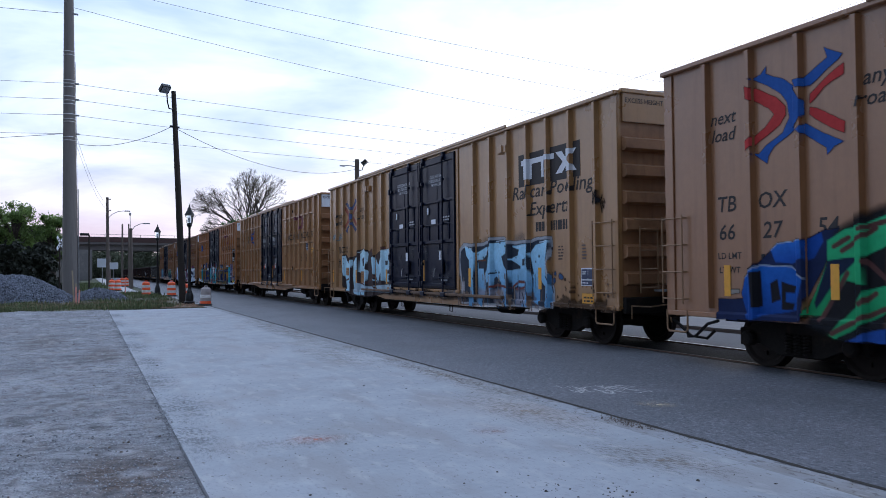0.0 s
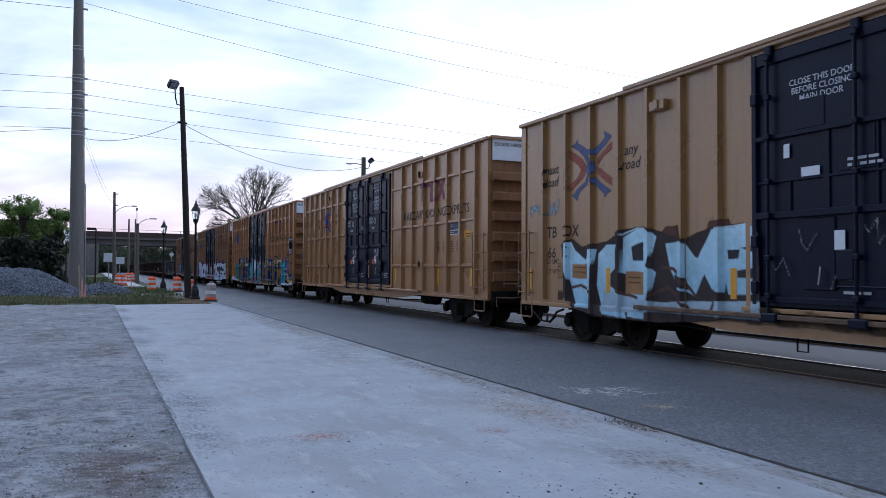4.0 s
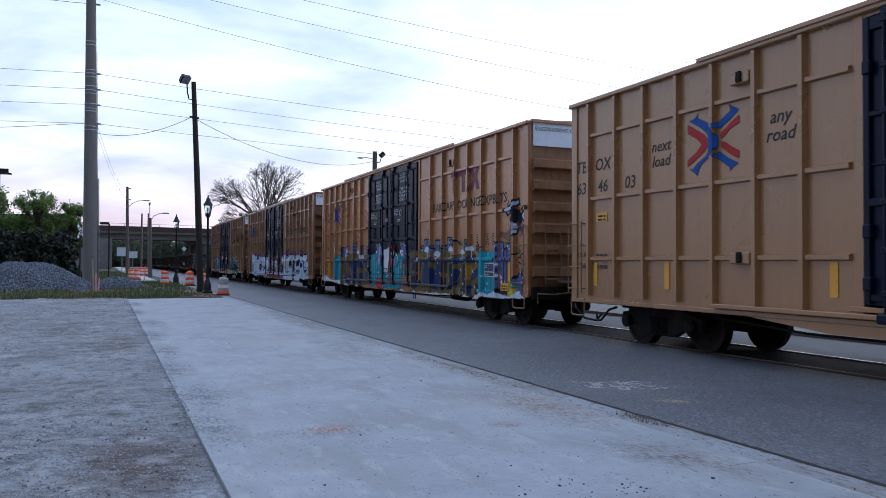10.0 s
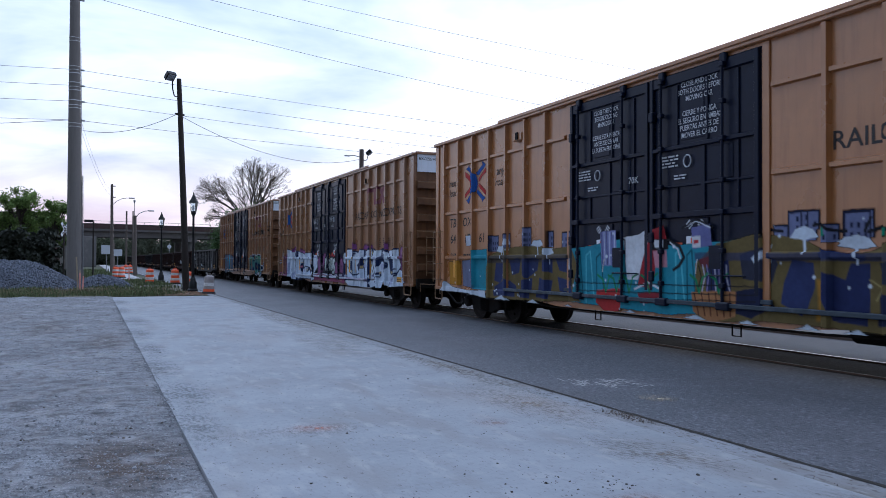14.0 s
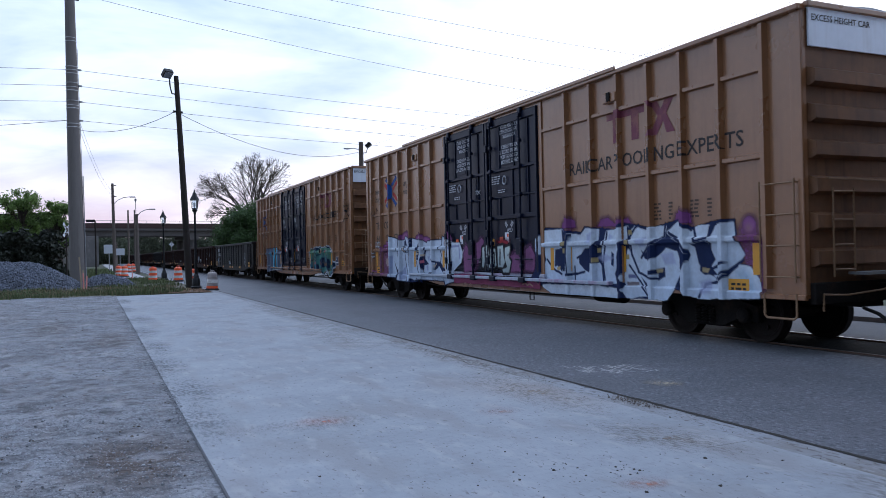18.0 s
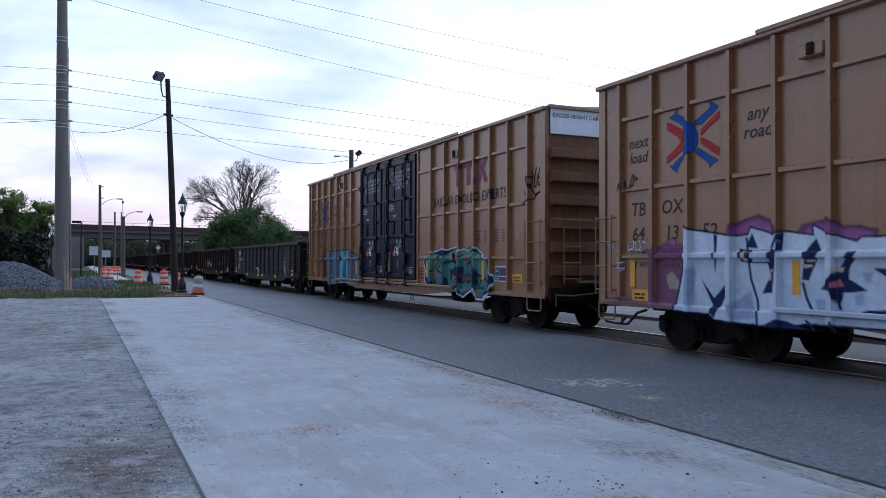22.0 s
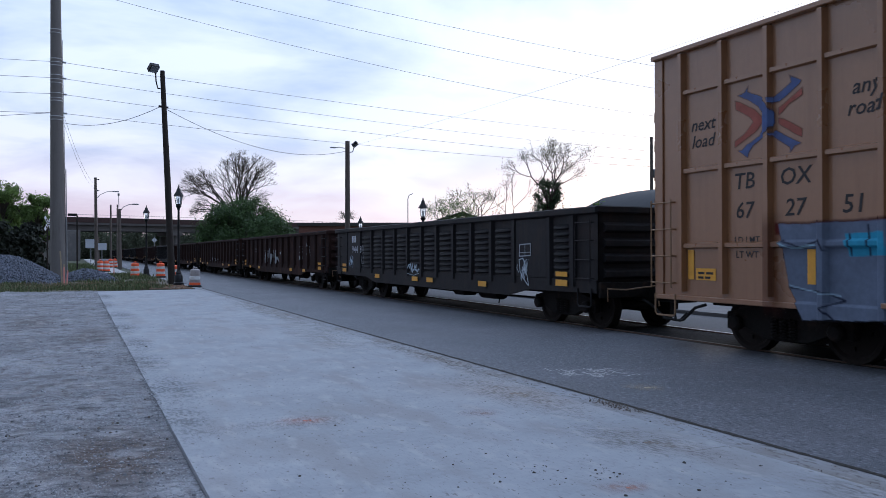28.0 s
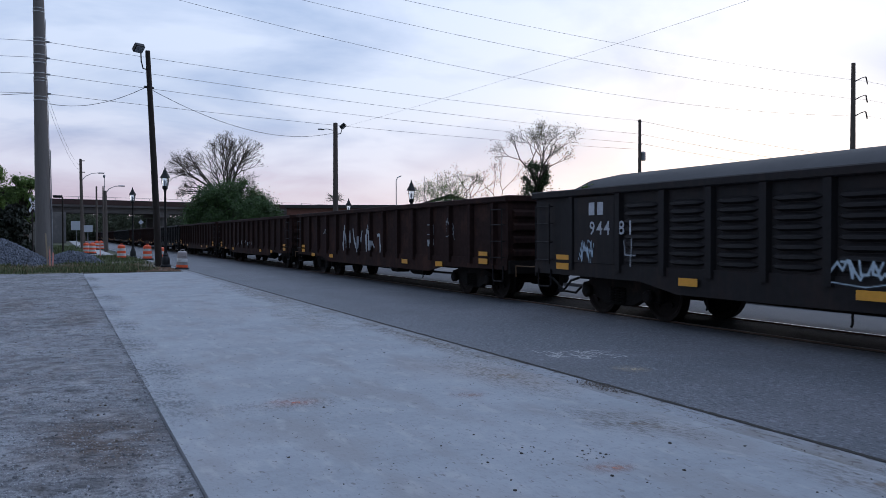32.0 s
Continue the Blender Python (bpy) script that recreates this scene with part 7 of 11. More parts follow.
# ---------------------------------------------------------------- drums, signs and stakes
def drum(stripes, label, top=0):
    d = thing("traffic_drum", label, "traffic drum", group="traffic drums along the work zone")
    part("rubber_base", lathe_bm([(0.36, 0), (0.36, 0.05), (0.30, 0.10)], 18), M["rubber"], d)
    z, r = 0.06, 0.29
    hs = (0.17, 0.16, 0.17, 0.16, 0.17)
    for k, h in enumerate(hs):
        r2 = r - 0.012
        part("band", lathe_bm([(r, z), (r, z + h * 0.9), (r2, z + h)], 18), M[stripes[k % len(stripes)]], d)
        z, r = z + h, r2
    part("top", lathe_bm([(r, z), (r - 0.03, z + 0.03), (0.10, z + 0.05)], 18), M[stripes[top]], d)
    part("handle", tube_bm([(-0.09, 0, z + 0.04), (-0.08, 0, z + 0.12), (0.08, 0, z + 0.12), (0.09, 0, z + 0.04)], 0.022, 6), M[stripes[top]], d)
    return d


d1 = drum(("drum_orange", "drum_white"), "orange and white striped traffic drum")
d1.matrix_basis = pose(3.54, 55.2, 0, 0, 0, 40)
for x, y, a in ((4.93, 52.8, 10), (4.75, 43.6, 80), (1.86, 72.0, 0), (2.3, 71.0, 50), (3.4, 92.0, 50), (3.9, 93.5, 10)):
    copy_thing(d1, pose(x, y, 0, 0, 0, a))
d2 = drum(("drum_orange", "drum_faded", "drum_white", "drum_faded", "drum_faded"), "faded traffic drum gone grey above its red foot", 1)
d2.matrix_basis = pose(4.98, 37.3, 0, 0, 2, 0) @ Matrix.Scale(0.90, 4)


def crossing_sign(x, y, z, turn, label):
    s = thing("crossing_sign", label, "road sign", pose(x, y, 0, 0, 0, turn))
    part("post", tube_bm([(0, 0, -0.1), (0, 0, z + 0.3)], 0.05, 8), M["pole_dark"], s)
    for a in (-45, 45):
        part("blade", box_bm(-0.62, 0.62, -0.07, -0.05, -0.11, 0.11, 0.005), M["sign_white"], s, at=pose(0, -0.002 * a / 45, z, 0, a, 0))
        bm = bmesh.new()
        for k in range(4):
            box(bm, -0.42 + 0.22 * k, -0.28 + 0.22 * k, -0.076, -0.072, -0.06, 0.06)
        part("blade_writing", bm, M["dark_letter"], s, at=pose(0, -0.004 - 0.002 * a / 45, z, 0, a, 0))
    return s


crossing_sign(-1.75, 58, 3.6, 62, "railway crossing sign with white crossed boards")
crossing_sign(13.6, 88, 3.3, 10, "railway crossing sign beyond the train")
for k, (x, y, w, h, z) in enumerate(((1.55, 100, 1.15, 1.05, 2.75), (2.75, 100, 1.05, 0.8, 2.4), (6.6, 120, 0.0, 0.0, 0.0))):
    if w:
        s = thing("road_sign", "white road sign seen from behind on a post", "road sign", pose(x, y, 0))
        part("post", tube_bm([(0, 0.05, -0.1), (0, 0.05, z + h / 2)], 0.05, 6), M["galv"], s)
        part("panel", box_bm(-w / 2, w / 2, 0, 0.03, z - h / 2, z + h / 2), M["sign_white"], s)
warn = thing("warning_sign", "small diamond warning sign on a post", "road sign", pose(12.95, 150, 0))
part("post", tube_bm([(0, 0.05, -0.1), (0, 0.05, 4.6)], 0.06, 6), M["galv"], warn)
part("panel", box_bm(-0.33, 0.33, 0, 0.03, -0.33, 0.33), M["sign_white"], warn, at=pose(0, 0, 4.0, 0, 45, 0))
for k, (x, y, h, m) in enumerate(((-0.62, 42, 1.75, "stake"), (-0.54, 41.8, 0.95, "pink_tape"), (-0.42, 41.6, 0.8, "pink_tape"), (-0.50, 42.1, 1.1, "stake"), (2.4, 59, 1.15, "pink_tape"))):
    thing("marker_stake", "slim wooden survey stake with pink tape" if m == "pink_tape" else "slim pale survey stake", "stake", pose(x, y, -0.05, 0, (k % 3 - 1) * 3, 0), "survey stakes", shape=box_bm(-0.035, 0.035, -0.02, 0.02, 0, h, 0.004), mat=M[m])

board = thing("billboard", "dark billboard frame on a tall post, seen edge-on", "billboard", pose(-9.3, 80, -0.1))
part("post", tube_bm([(0, 0, 0), (0, 0, 9.6)], 0.25, 10), M["pole_dark"], board)
part("panel", box_bm(-1.6, 0.9, -0.1, 0.1, 9.7, 10.1, 0.02), M["iron"], board)
part("catwalk", box_bm(-1.6, 1.2, -0.9, -0.1, 9.55, 9.65, 0.01), M["iron"], board)
for k in range(3):
    part("lamp_arm", tube_bm([(-1.2 + k * 1.0, -0.8, 9.6), (-1.1 + k * 1.0, -1.4, 9.5)], 0.03, 5), M["iron"], board)
# a short saw cut at the edge of the slab
thing("slab_joint", "shallow saw-cut joint across the slab", "joint", kind="structure", shape=box_bm(4.30, KERB_X - 0.32, 4.598, 4.602, 0.0, 0.0052), mat=M["kerb_dark"])

# ---------------------------------------------------------------- the bridge and buildings
bridge = thing("bridge", "dark road bridge on concrete piers over the track", "bridge")


def span(a, b, z0, z1, half, mat, name, parent, shift=0.0):
    """A straight beam from plan point a to b."""
    a, b = Vector((*a, 0)), Vector((*b, 0))
    d = (b - a).normalized()
    n = Vector((-d.y, d.x, 0))
    bm = bmesh.new()
    a, b = a + n * shift, b + n * shift
    vs = [bm.verts.new(p + n * s * half + Vector((0, 0, z))) for p in (a, b) for s in (-1, 1) for z in (z0, z1)]
    for f in ((0, 1, 3, 2), (4, 6, 7, 5), (0, 4, 5, 1), (2, 3, 7, 6), (0, 2, 6, 4), (1, 5, 7, 3)):
        bm.faces.new([vs[i] for i in f])
    return part(name, bm, M[mat], parent)


BA, BB, BC = (-60.0, 180.0), (56.2, 212.4), (125.0, 265.0)
for p, q in ((BA, BB), (BB, BC)):
    span(p, q, 8.1, 8.6, 5.6, "bridge", "deck", bridge)
    span(p, q, 8.6, 9.7, 0.15, "parapet", "parapet", bridge, -5.5)
    span(p, q, 9.7, 9.8, 0.2, "bridge", "coping", bridge, -5.5)
    span(p, q, 10.35, 10.42, 0.04, "galv", "guard_rail", bridge, -5.5)
    for s in (-4.6, -1.5, 1.5, 4.6):
        span(p, q, 6.75, 8.1, 0.35, "bridge" if s == -4.6 else "girder", "girder", bridge, s)
    d = (Vector(q) - Vector(p))
    n = int(d.length / 4)
    for k in range(n):
        c = Vector(p) + d * k / n
        nn = Vector((-d.y, d.x)).normalized() * -5.5
        part("rail_post", cached("railpost", lambda: to_mesh("rail_post", box_bm(-0.05, 0.05, -0.05, 0.05, 9.8, 10.4), M["galv"])), None, bridge, at=pose(c.x + nn.x, c.y + nn.y, 0))
for x, y in ((21.0, 202.0), (52.0, 211.0), (80.0, 229.0)):
    for k in (-3.5, 3.5):
        part("pier", lathe_bm([(1.0, -0.1), (1.0, 5.8)], 14), M["bridge"], bridge, at=pose(x - 0.3 * k, y + k, 0))
    part("pier_cap", box_bm(-1.2, 1.2, -5, 5, 5.9, 6.75), M["bridge"], bridge, at=pose(x, y, 0, 0, 0, 16))
abut = thing("abutment", "pale concrete bridge abutment wall", "wall", kind="structure")
part("wall", box_bm(-6.0, 0.0, -4, 4, -0.1, 6.75, 0.05), M["far_pave"], abut, at=pose(-0.2, 194, 0, 0, 0, 15))
bank = bmesh.new()
extruded(bank, [(-80, 6.6), (-5.0, 8.2), (-4.2, 3.0), (-4.0, -0.1), (-80, -0.1)], 1, 120.0, 175.0)
thing("embankment", "dark overgrown bank carrying the road to the bridge", "embankment", kind="structure", shape=bank, mat=M["wall_dark"])
hedge_rng = np.random.RandomState(9)
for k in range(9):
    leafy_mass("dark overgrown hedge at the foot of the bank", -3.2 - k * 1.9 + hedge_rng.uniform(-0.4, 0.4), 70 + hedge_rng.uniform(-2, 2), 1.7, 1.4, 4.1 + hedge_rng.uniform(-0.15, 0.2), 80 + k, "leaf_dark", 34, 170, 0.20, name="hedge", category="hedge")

brick = thing("brick_building", "low dull red brick building behind the track", "building", pose(46, 86, -0.1, 0, 0, -22))
part("wall", box_bm(-22, 14, -4, 10, 0, 4.9), M["brick"], brick)
part("coping", box_bm(-22.2, 14.2, -4.2, 10.2, 4.9, 5.3), M["girder"], brick)
for k in range(7):
    w = part("window", box_bm(-19 + 4.5 * k, -17.4 + 4.5 * k, -4.06, -3.98, 1.4, 3.4), M["door_black"], brick)
    part("window_sill", box_bm(-19.1 + 4.5 * k, -17.3 + 4.5 * k, -4.12, -4.0, 1.28, 1.4), M["bridge"], w)
house = thing("house", "small blue-grey house with a low gable roof", "house", pose(38.0, 75.0, -0.1, 0, 0, -25))
part("wall", box_bm(-3, 3, -3, 3, 0, 5.0), M["house_blue"], house)
rf = bmesh.new()
extruded(rf, [(-3.4, 4.9), (0, 6.0), (3.4, 4.9), (0, 5.85)], 1, -3.3, 3.3)
part("roof", rf, M["roof_metal"], house)
part("window", box_bm(-1, 0.2, -3.05, -2.98, 2.5, 4.0), M["door_black"], house)

shed = thing("warehouse", "long warehouse with a dark curved metal roof", "warehouse", pose(34.6, 50.0, -0.1))

# the curved shed roof: bays along its length
arc = [(-9.5, 3.6), (-8.4, 4.9), (-6.0, 6.0), (-3.0, 6.6), (0.0, 6.8), (3.0, 6.6), (6.0, 6.0), (8.4, 4.9), (9.5, 3.6)]
rb = bmesh.new()
extruded(rb, arc, 1, -62, 0)
part("roof", rb, M["roof_metal"], shed, at=pose(9.5, 0, 0))
part("wall", box_bm(0.2, 18.8, -61.8, -0.2, 0, 3.7), M["roof_metal"], shed)

# ---------------------------------------------------------------- the wagons, first to last
car_a = boxcar("tan_brown", -8.5, "66 27 54", 2.54, "ttx", "tan boxcar with blue and green graffiti on its end", False, 1, 0, crossbars=False,
               emblem=(16.12, 3.8, 0.91), words=(17.55, 14.95), marks=(17.5, 16.63, 15.7))
car_b = boxcar("tan_gold", 11.67, "66 07 27", 2.36, "panel", "yellow-tan boxcar with pale blue graffiti", True, 2, 1, crossbars=False, end_panel="tan_gold", emblem=(16.1, 3.62, 0.82), words=(17.6, 14.9), marks=(17.6, 16.85, 16.0),
               strips=(0.1, 2.8, 6.23, 12.38, 15.58, 18.48), labels=(0.97, 1.40, 1.0, 0.97), blocks=((1.82, 2.02), (0.97, 2.02)))
car_c = boxcar("tan_clean", 32.2, "63 46 03", 3.55, "purple", "clean tan boxcar with black doors", False, 3, 0, emblem=(14.67, 3.57, 0.66), words=(16.02, 13.36), marks=(18.52, 17.78, 16.9), low_labels=False, strips=(0.98, 3.1, 6.52, 12.45, 15.85, 18.01))
car_d = boxcar("tan_orange", 52.9, "64 17 61", 2.60, "purple", "rusty orange-tan boxcar with a teal and navy mural", False, 4, 0, track="painted_rail", strips=(0.94, 17.63), labels=(2.04, 1.40, 1.20, 0.98))
car_e = boxcar("tan_brown", 73.45, "64 13 52", 2.50, "purple", "brown-tan boxcar with white and violet graffiti", False, 5, 0, inspected=False, track="violet_rail", strips=(0.89, 4.06, 5.84, 6.53, 12.24, 14.38, 17.89), labels=(2.0, 1.3, 1.25, 0.95))
car_f = boxcar("tan_faded", 94.2, "67 27 51", 2.62, "purple", "faded tan boxcar with teal and grey-blue graffiti", True, 6, 2, emblem=(16.42, 3.50, 0.68), words=(17.76, 14.95), marks=(16.92, 16.02, 15.12), slogan=(3.75, 4.1), strips=(2.85, 6.26, 12.5, 15.75, 18.02), labels=(1.97, 1.28, 1.2, 1.19))
patch(car_e, 17.67, 0.98, 0.46, 0.20, "yellow", FACE - 0.010, label="yellow warning label")
bar_block(car_e, 17.67, 0.98, 0.32, 2, "dark_letter", FACE - 0.0145, 77, 0.045)

NAVY, BLK = (0.014, 0.026, 0.085), (0.012, 0.012, 0.016)
OLIVE, TEALB = (0.145, 0.110, 0.042), (0.032, 0.25, 0.34)
NVY = ((0.020, 0.029, 0.100), (0.028, 0.032, 0.055), (0.014, 0.019, 0.055), (0.030, 0.042, 0.125))
sp = Spray(14.75, 17.75, 0.58, 2.45, 0.018, seed=3)
sp.area([(17.7, 1.08), (17.17, 1.1), (17.13, 1.46), (16.63, 1.84), (16.12, 1.92), (15.75, 2.08), (15.51, 2.07), (15.71, 1.64), (16.04, 1.11), (16.1, 0.79), (17.08, 0.76), (17.71, 0.75)], (0.012, 0.022, 0.075))
sp.area([(15.6, 2.03), (15.22, 2.22), (14.95, 2.3), (14.82, 2.33), (14.87, 0.62), (15.45, 0.57), (16.05, 0.75), (15.71, 1.64)], (0.012, 0.015, 0.02), soft=0.12, strength=0.9)
sp.area([(16.66, 1.82), (16.54, 1.91), (16.29, 1.92), (16.08, 1.96), (16.05, 1.69), (16.29, 1.61), (16.58, 1.64)], (0.015, 0.075, 0.36), top=(0.03, 0.14, 0.52))
sp.area([(16.07, 1.92), (15.8, 2.04), (15.77, 1.91), (15.92, 1.69), (16.03, 1.65)], (0.012, 0.06, 0.30))
sp.area([(17.16, 1.42), (16.87, 1.6), (16.58, 1.58), (16.29, 1.57), (16.05, 1.4), (16.17, 0.97), (16.48, 0.9), (16.8, 0.85), (16.96, 0.78), (17.09, 0.78), (17.23, 1.17)], (0.012, 0.06, 0.28), top=(0.02, 0.11, 0.44))
sp.area([(17.0, 1.49), (16.85, 1.52), (16.82, 0.99), (16.96, 0.96)], BLK)
sp.area([(16.68, 1.33), (16.54, 1.39), (16.49, 1.09), (16.65, 1.03)], BLK)
sp.area([(16.47, 1.35), (16.21, 1.29), (16.25, 1.19), (16.4, 1.2), (16.41, 1.07), (16.25, 1.05), (16.28, 0.96), (16.48, 0.95)], BLK)
sp.area([(15.71, 1.92), (15.41, 2.06), (15.13, 2.11), (14.82, 2.21), (14.83, 1.83), (15.16, 1.68), (15.14, 1.33), (15.43, 1.37), (15.83, 0.9), (16.09, 0.88), (15.9, 1.24), (15.71, 1.64)], (0.03, 0.30, 0.11), top=(0.05, 0.46, 0.19))
sp.area([(15.7, 0.64), (15.49, 0.87), (15.25, 1.09), (15.14, 1.26), (14.85, 1.33), (14.86, 0.98), (15.26, 0.78), (15.59, 0.6)], (0.03, 0.30, 0.11), top=(0.04, 0.38, 0.15))
sp.area([(15.71, 1.64), (15.42, 1.68), (15.23, 1.68), (15.62, 1.34), (15.91, 0.98), (15.93, 1.07)], (0.010, 0.02, 0.05))
sp.path([(15.61, 1.83), (15.39, 1.94)], 0.035, (0.10, 0.045, 0.04))
sp.path([(15.49, 1.77), (15.0, 2.04)], 0.035, (0.10, 0.045, 0.04))
sp.path([(15.18, 2.05), (14.83, 2.13)], 0.035, (0.10, 0.045, 0.04))
sp.path([(15.42, 1.47), (15.58, 1.21), (15.83, 0.85)], 0.035, (0.10, 0.045, 0.04))
sp.path([(15.64, 0.67), (15.25, 0.88), (14.85, 1.04)], 0.035, (0.10, 0.045, 0.04))
sp.path([(15.14, 1.63), (14.85, 1.39)], 0.035, (0.10, 0.045, 0.04))
sp.path([(15.2, 1.09), (15.02, 1.22)], 0.035, (0.10, 0.045, 0.04))
sp.area([(15.45, 0.59), (15.17, 0.7), (14.86, 0.8), (14.87, 0.6)], (0.02, 0.07, 0.30))
sp.path([(17.16, 1.42), (16.87, 1.6), (16.58, 1.58), (16.29, 1.57), (16.05, 1.4)], 0.008, (0.35, 0.42, 0.5))
sp.path([(16.66, 1.82), (16.54, 1.91), (16.08, 1.95)], 0.008, (0.4, 0.5, 0.6))
sp.area([(17.46, 1.24), (17.26, 1.24), (17.26, 1.17), (17.46, 1.16)], (0.30, 0.28, 0.25))
sp.finish(car_a, "blue and green graffiti sprayed over the side")
sp = Spray(11.75, 17.35, 0.62, 2.42, 0.018, seed=4)
sp.area([(14.14, 2.15), (13.93, 2.33), (13.54, 2.32), (13.48, 2.02)], (0.13, 0.06, 0.05), soft=0.03)
sp.area([(13.03, 2.06), (12.9, 2.35), (12.47, 2.37), (12.42, 2.15)], (0.13, 0.06, 0.05), soft=0.03)
sp.area([(17.23, 2.11), (16.8, 2.21), (16.47, 2.03), (15.91, 2.09), (15.59, 2.13), (15.14, 2.32), (14.48, 2.36), (14.0, 2.23), (13.48, 2.09), (12.84, 2.27), (12.12, 2.3), (11.83, 2.13), (11.8, 0.79), (12.52, 0.79), (14.05, 0.64), (15.87, 0.65), (16.75, 0.77), (17.0, 1.0)], (0.06, 0.045, 0.045))
sp.area([(17.12, 2.09), (16.85, 2.13), (16.69, 1.94), (16.31, 1.74), (16.2, 1.95), (15.97, 1.96), (16.08, 1.61), (16.13, 0.82), (16.64, 0.82), (16.82, 1.25), (17.03, 1.61)], (0.40, 0.64, 0.80), top=(0.56, 0.80, 0.92), grow=0.015)
sp.area([(15.88, 1.87), (15.63, 2.04), (15.23, 2.03), (15.33, 1.65), (15.52, 1.49), (15.53, 1.24), (15.17, 1.13), (15.0, 0.69), (15.72, 0.72), (15.93, 1.25)], (0.40, 0.64, 0.80), top=(0.56, 0.80, 0.92), grow=0.015)
sp.area([(15.1, 2.16), (14.7, 2.3), (14.39, 2.29), (14.2, 2.16), (14.4, 1.64), (14.21, 1.52), (14.36, 1.1), (14.5, 0.7), (14.93, 0.72), (14.84, 1.48), (15.13, 1.52)], (0.40, 0.64, 0.80), top=(0.56, 0.80, 0.92), grow=0.015)
sp.area([(13.93, 2.02), (13.5, 2.04), (13.23, 1.77), (13.15, 1.75), (12.84, 2.21), (12.45, 2.22), (12.58, 1.23), (12.84, 1.28), (13.01, 1.53), (13.24, 1.16), (13.6, 1.27), (13.81, 1.59)], (0.40, 0.64, 0.80), top=(0.56, 0.80, 0.92), grow=0.015)
sp.area([(12.57, 2.2), (12.12, 2.26), (11.92, 2.22), (11.91, 1.97), (12.34, 1.91), (11.95, 1.83), (11.92, 1.62), (12.33, 1.58), (12.32, 1.43), (11.95, 1.43), (11.96, 1.22), (12.48, 1.2), (12.59, 1.63)], (0.40, 0.64, 0.80), top=(0.56, 0.80, 0.92), grow=0.015)
sp.area([(15.74, 1.15), (14.45, 1.03), (14.06, 0.99), (13.38, 1.05), (11.81, 1.11), (11.82, 0.83), (14.04, 0.83), (15.79, 0.76)], (0.36, 0.46, 0.55), top=(0.44, 0.58, 0.68))
sp.area([(14.88, 2.0), (14.49, 2.1), (14.54, 1.74), (14.83, 1.74)], (0.05, 0.045, 0.05))
sp.area([(13.73, 1.49), (13.43, 1.43), (13.37, 1.22), (13.69, 1.32)], (0.05, 0.045, 0.05))
sp.area([(12.51, 1.89), (12.25, 1.89), (12.28, 1.75), (12.49, 1.74)], (0.05, 0.045, 0.05))
sp.path([(14.73, 1.07), (15.17, 1.14), (15.46, 1.26)], 0.03, (0.12, 0.06, 0.05))
sp.path([(14.31, 1.13), (13.89, 1.27), (13.38, 0.93)], 0.03, (0.12, 0.06, 0.05))
sp.path([(12.75, 1.17), (12.88, 0.91)], 0.03, (0.12, 0.06, 0.05))
sp.path([(16.83, 1.19), (16.49, 1.25), (16.09, 1.13)], 0.03, (0.12, 0.06, 0.05))
sp.path([(13.24, 1.17), (13.75, 1.59), (14.02, 1.62)], 0.03, (0.12, 0.06, 0.05))
sp.area([(15.04, 1.54), (14.51, 1.54), (14.52, 1.12), (15.05, 1.13)], (0.36, 0.20, 0.095))
sp.area([(16.8, 1.68), (16.24, 1.68), (16.24, 1.38), (16.8, 1.39)], (0.36, 0.20, 0.095))
sp.area([(17.64, 1.7), (17.15, 1.7), (17.16, 1.39), (17.65, 1.4)], (0.36, 0.20, 0.095))
sp.path([(17.59, 1.63), (17.24, 1.63)], 0.01, (0.10, 0.05, 0.03))
sp.path([(17.59, 1.54), (17.24, 1.54)], 0.01, (0.10, 0.05, 0.03))
sp.path([(16.73, 1.61), (16.3, 1.61)], 0.01, (0.10, 0.05, 0.03))
sp.path([(16.73, 1.51), (16.3, 1.51)], 0.01, (0.10, 0.05, 0.03))
sp.path([(14.95, 1.43), (14.61, 1.43)], 0.01, (0.10, 0.05, 0.03))
sp.path([(14.96, 1.34), (14.61, 1.34)], 0.01, (0.10, 0.05, 0.03))
sp.path([(15.14, 2.23), (14.7, 2.33), (14.41, 2.32)], 0.014, (0.62, 0.76, 0.84))
sp.path([(12.78, 2.23), (12.12, 2.28), (11.9, 2.18)], 0.014, (0.62, 0.76, 0.84))
sp.area([(17.64, 1.11), (17.17, 1.12), (17.12, 0.92), (17.61, 0.91)], (0.02, 0.022, 0.03), soft=0.04, strength=0.6)
sp.area([(18.37, 3.23), (18.0, 3.08), (18.1, 2.83), (18.33, 2.91)], (0.35, 0.5, 0.6), soft=0.06, strength=0.55)
sp.area([(17.64, 3.06), (17.29, 2.98), (17.39, 2.7), (17.6, 2.81)], (0.35, 0.5, 0.6), soft=0.06, strength=0.45)
sp.finish(car_b, "pale blue graffiti letters over the end panels")
sp = Spray(2.1, 6.95, 0.62, 2.6, 0.018, seed=24)
sp.area([(6.89, 1.83), (6.83, 2.09), (6.56, 2.24), (5.99, 2.2), (5.42, 2.21), (4.95, 2.32), (4.39, 2.32), (4.22, 2.23), (3.87, 2.19), (3.2, 2.2), (2.85, 2.25), (2.32, 2.24), (2.29, 2.04), (2.38, 1.79), (2.45, 1.69), (2.34, 1.34), (2.23, 1.11), (2.24, 0.75), (6.64, 0.7), (6.76, 1.24)], (0.34, 0.36, 0.40), grow=0.035)
sp.area([(4.0, 2.12), (3.86, 2.33), (3.55, 2.4), (3.43, 2.35), (3.37, 2.18)], (0.40, 0.42, 0.45), soft=0.12, strength=0.35)
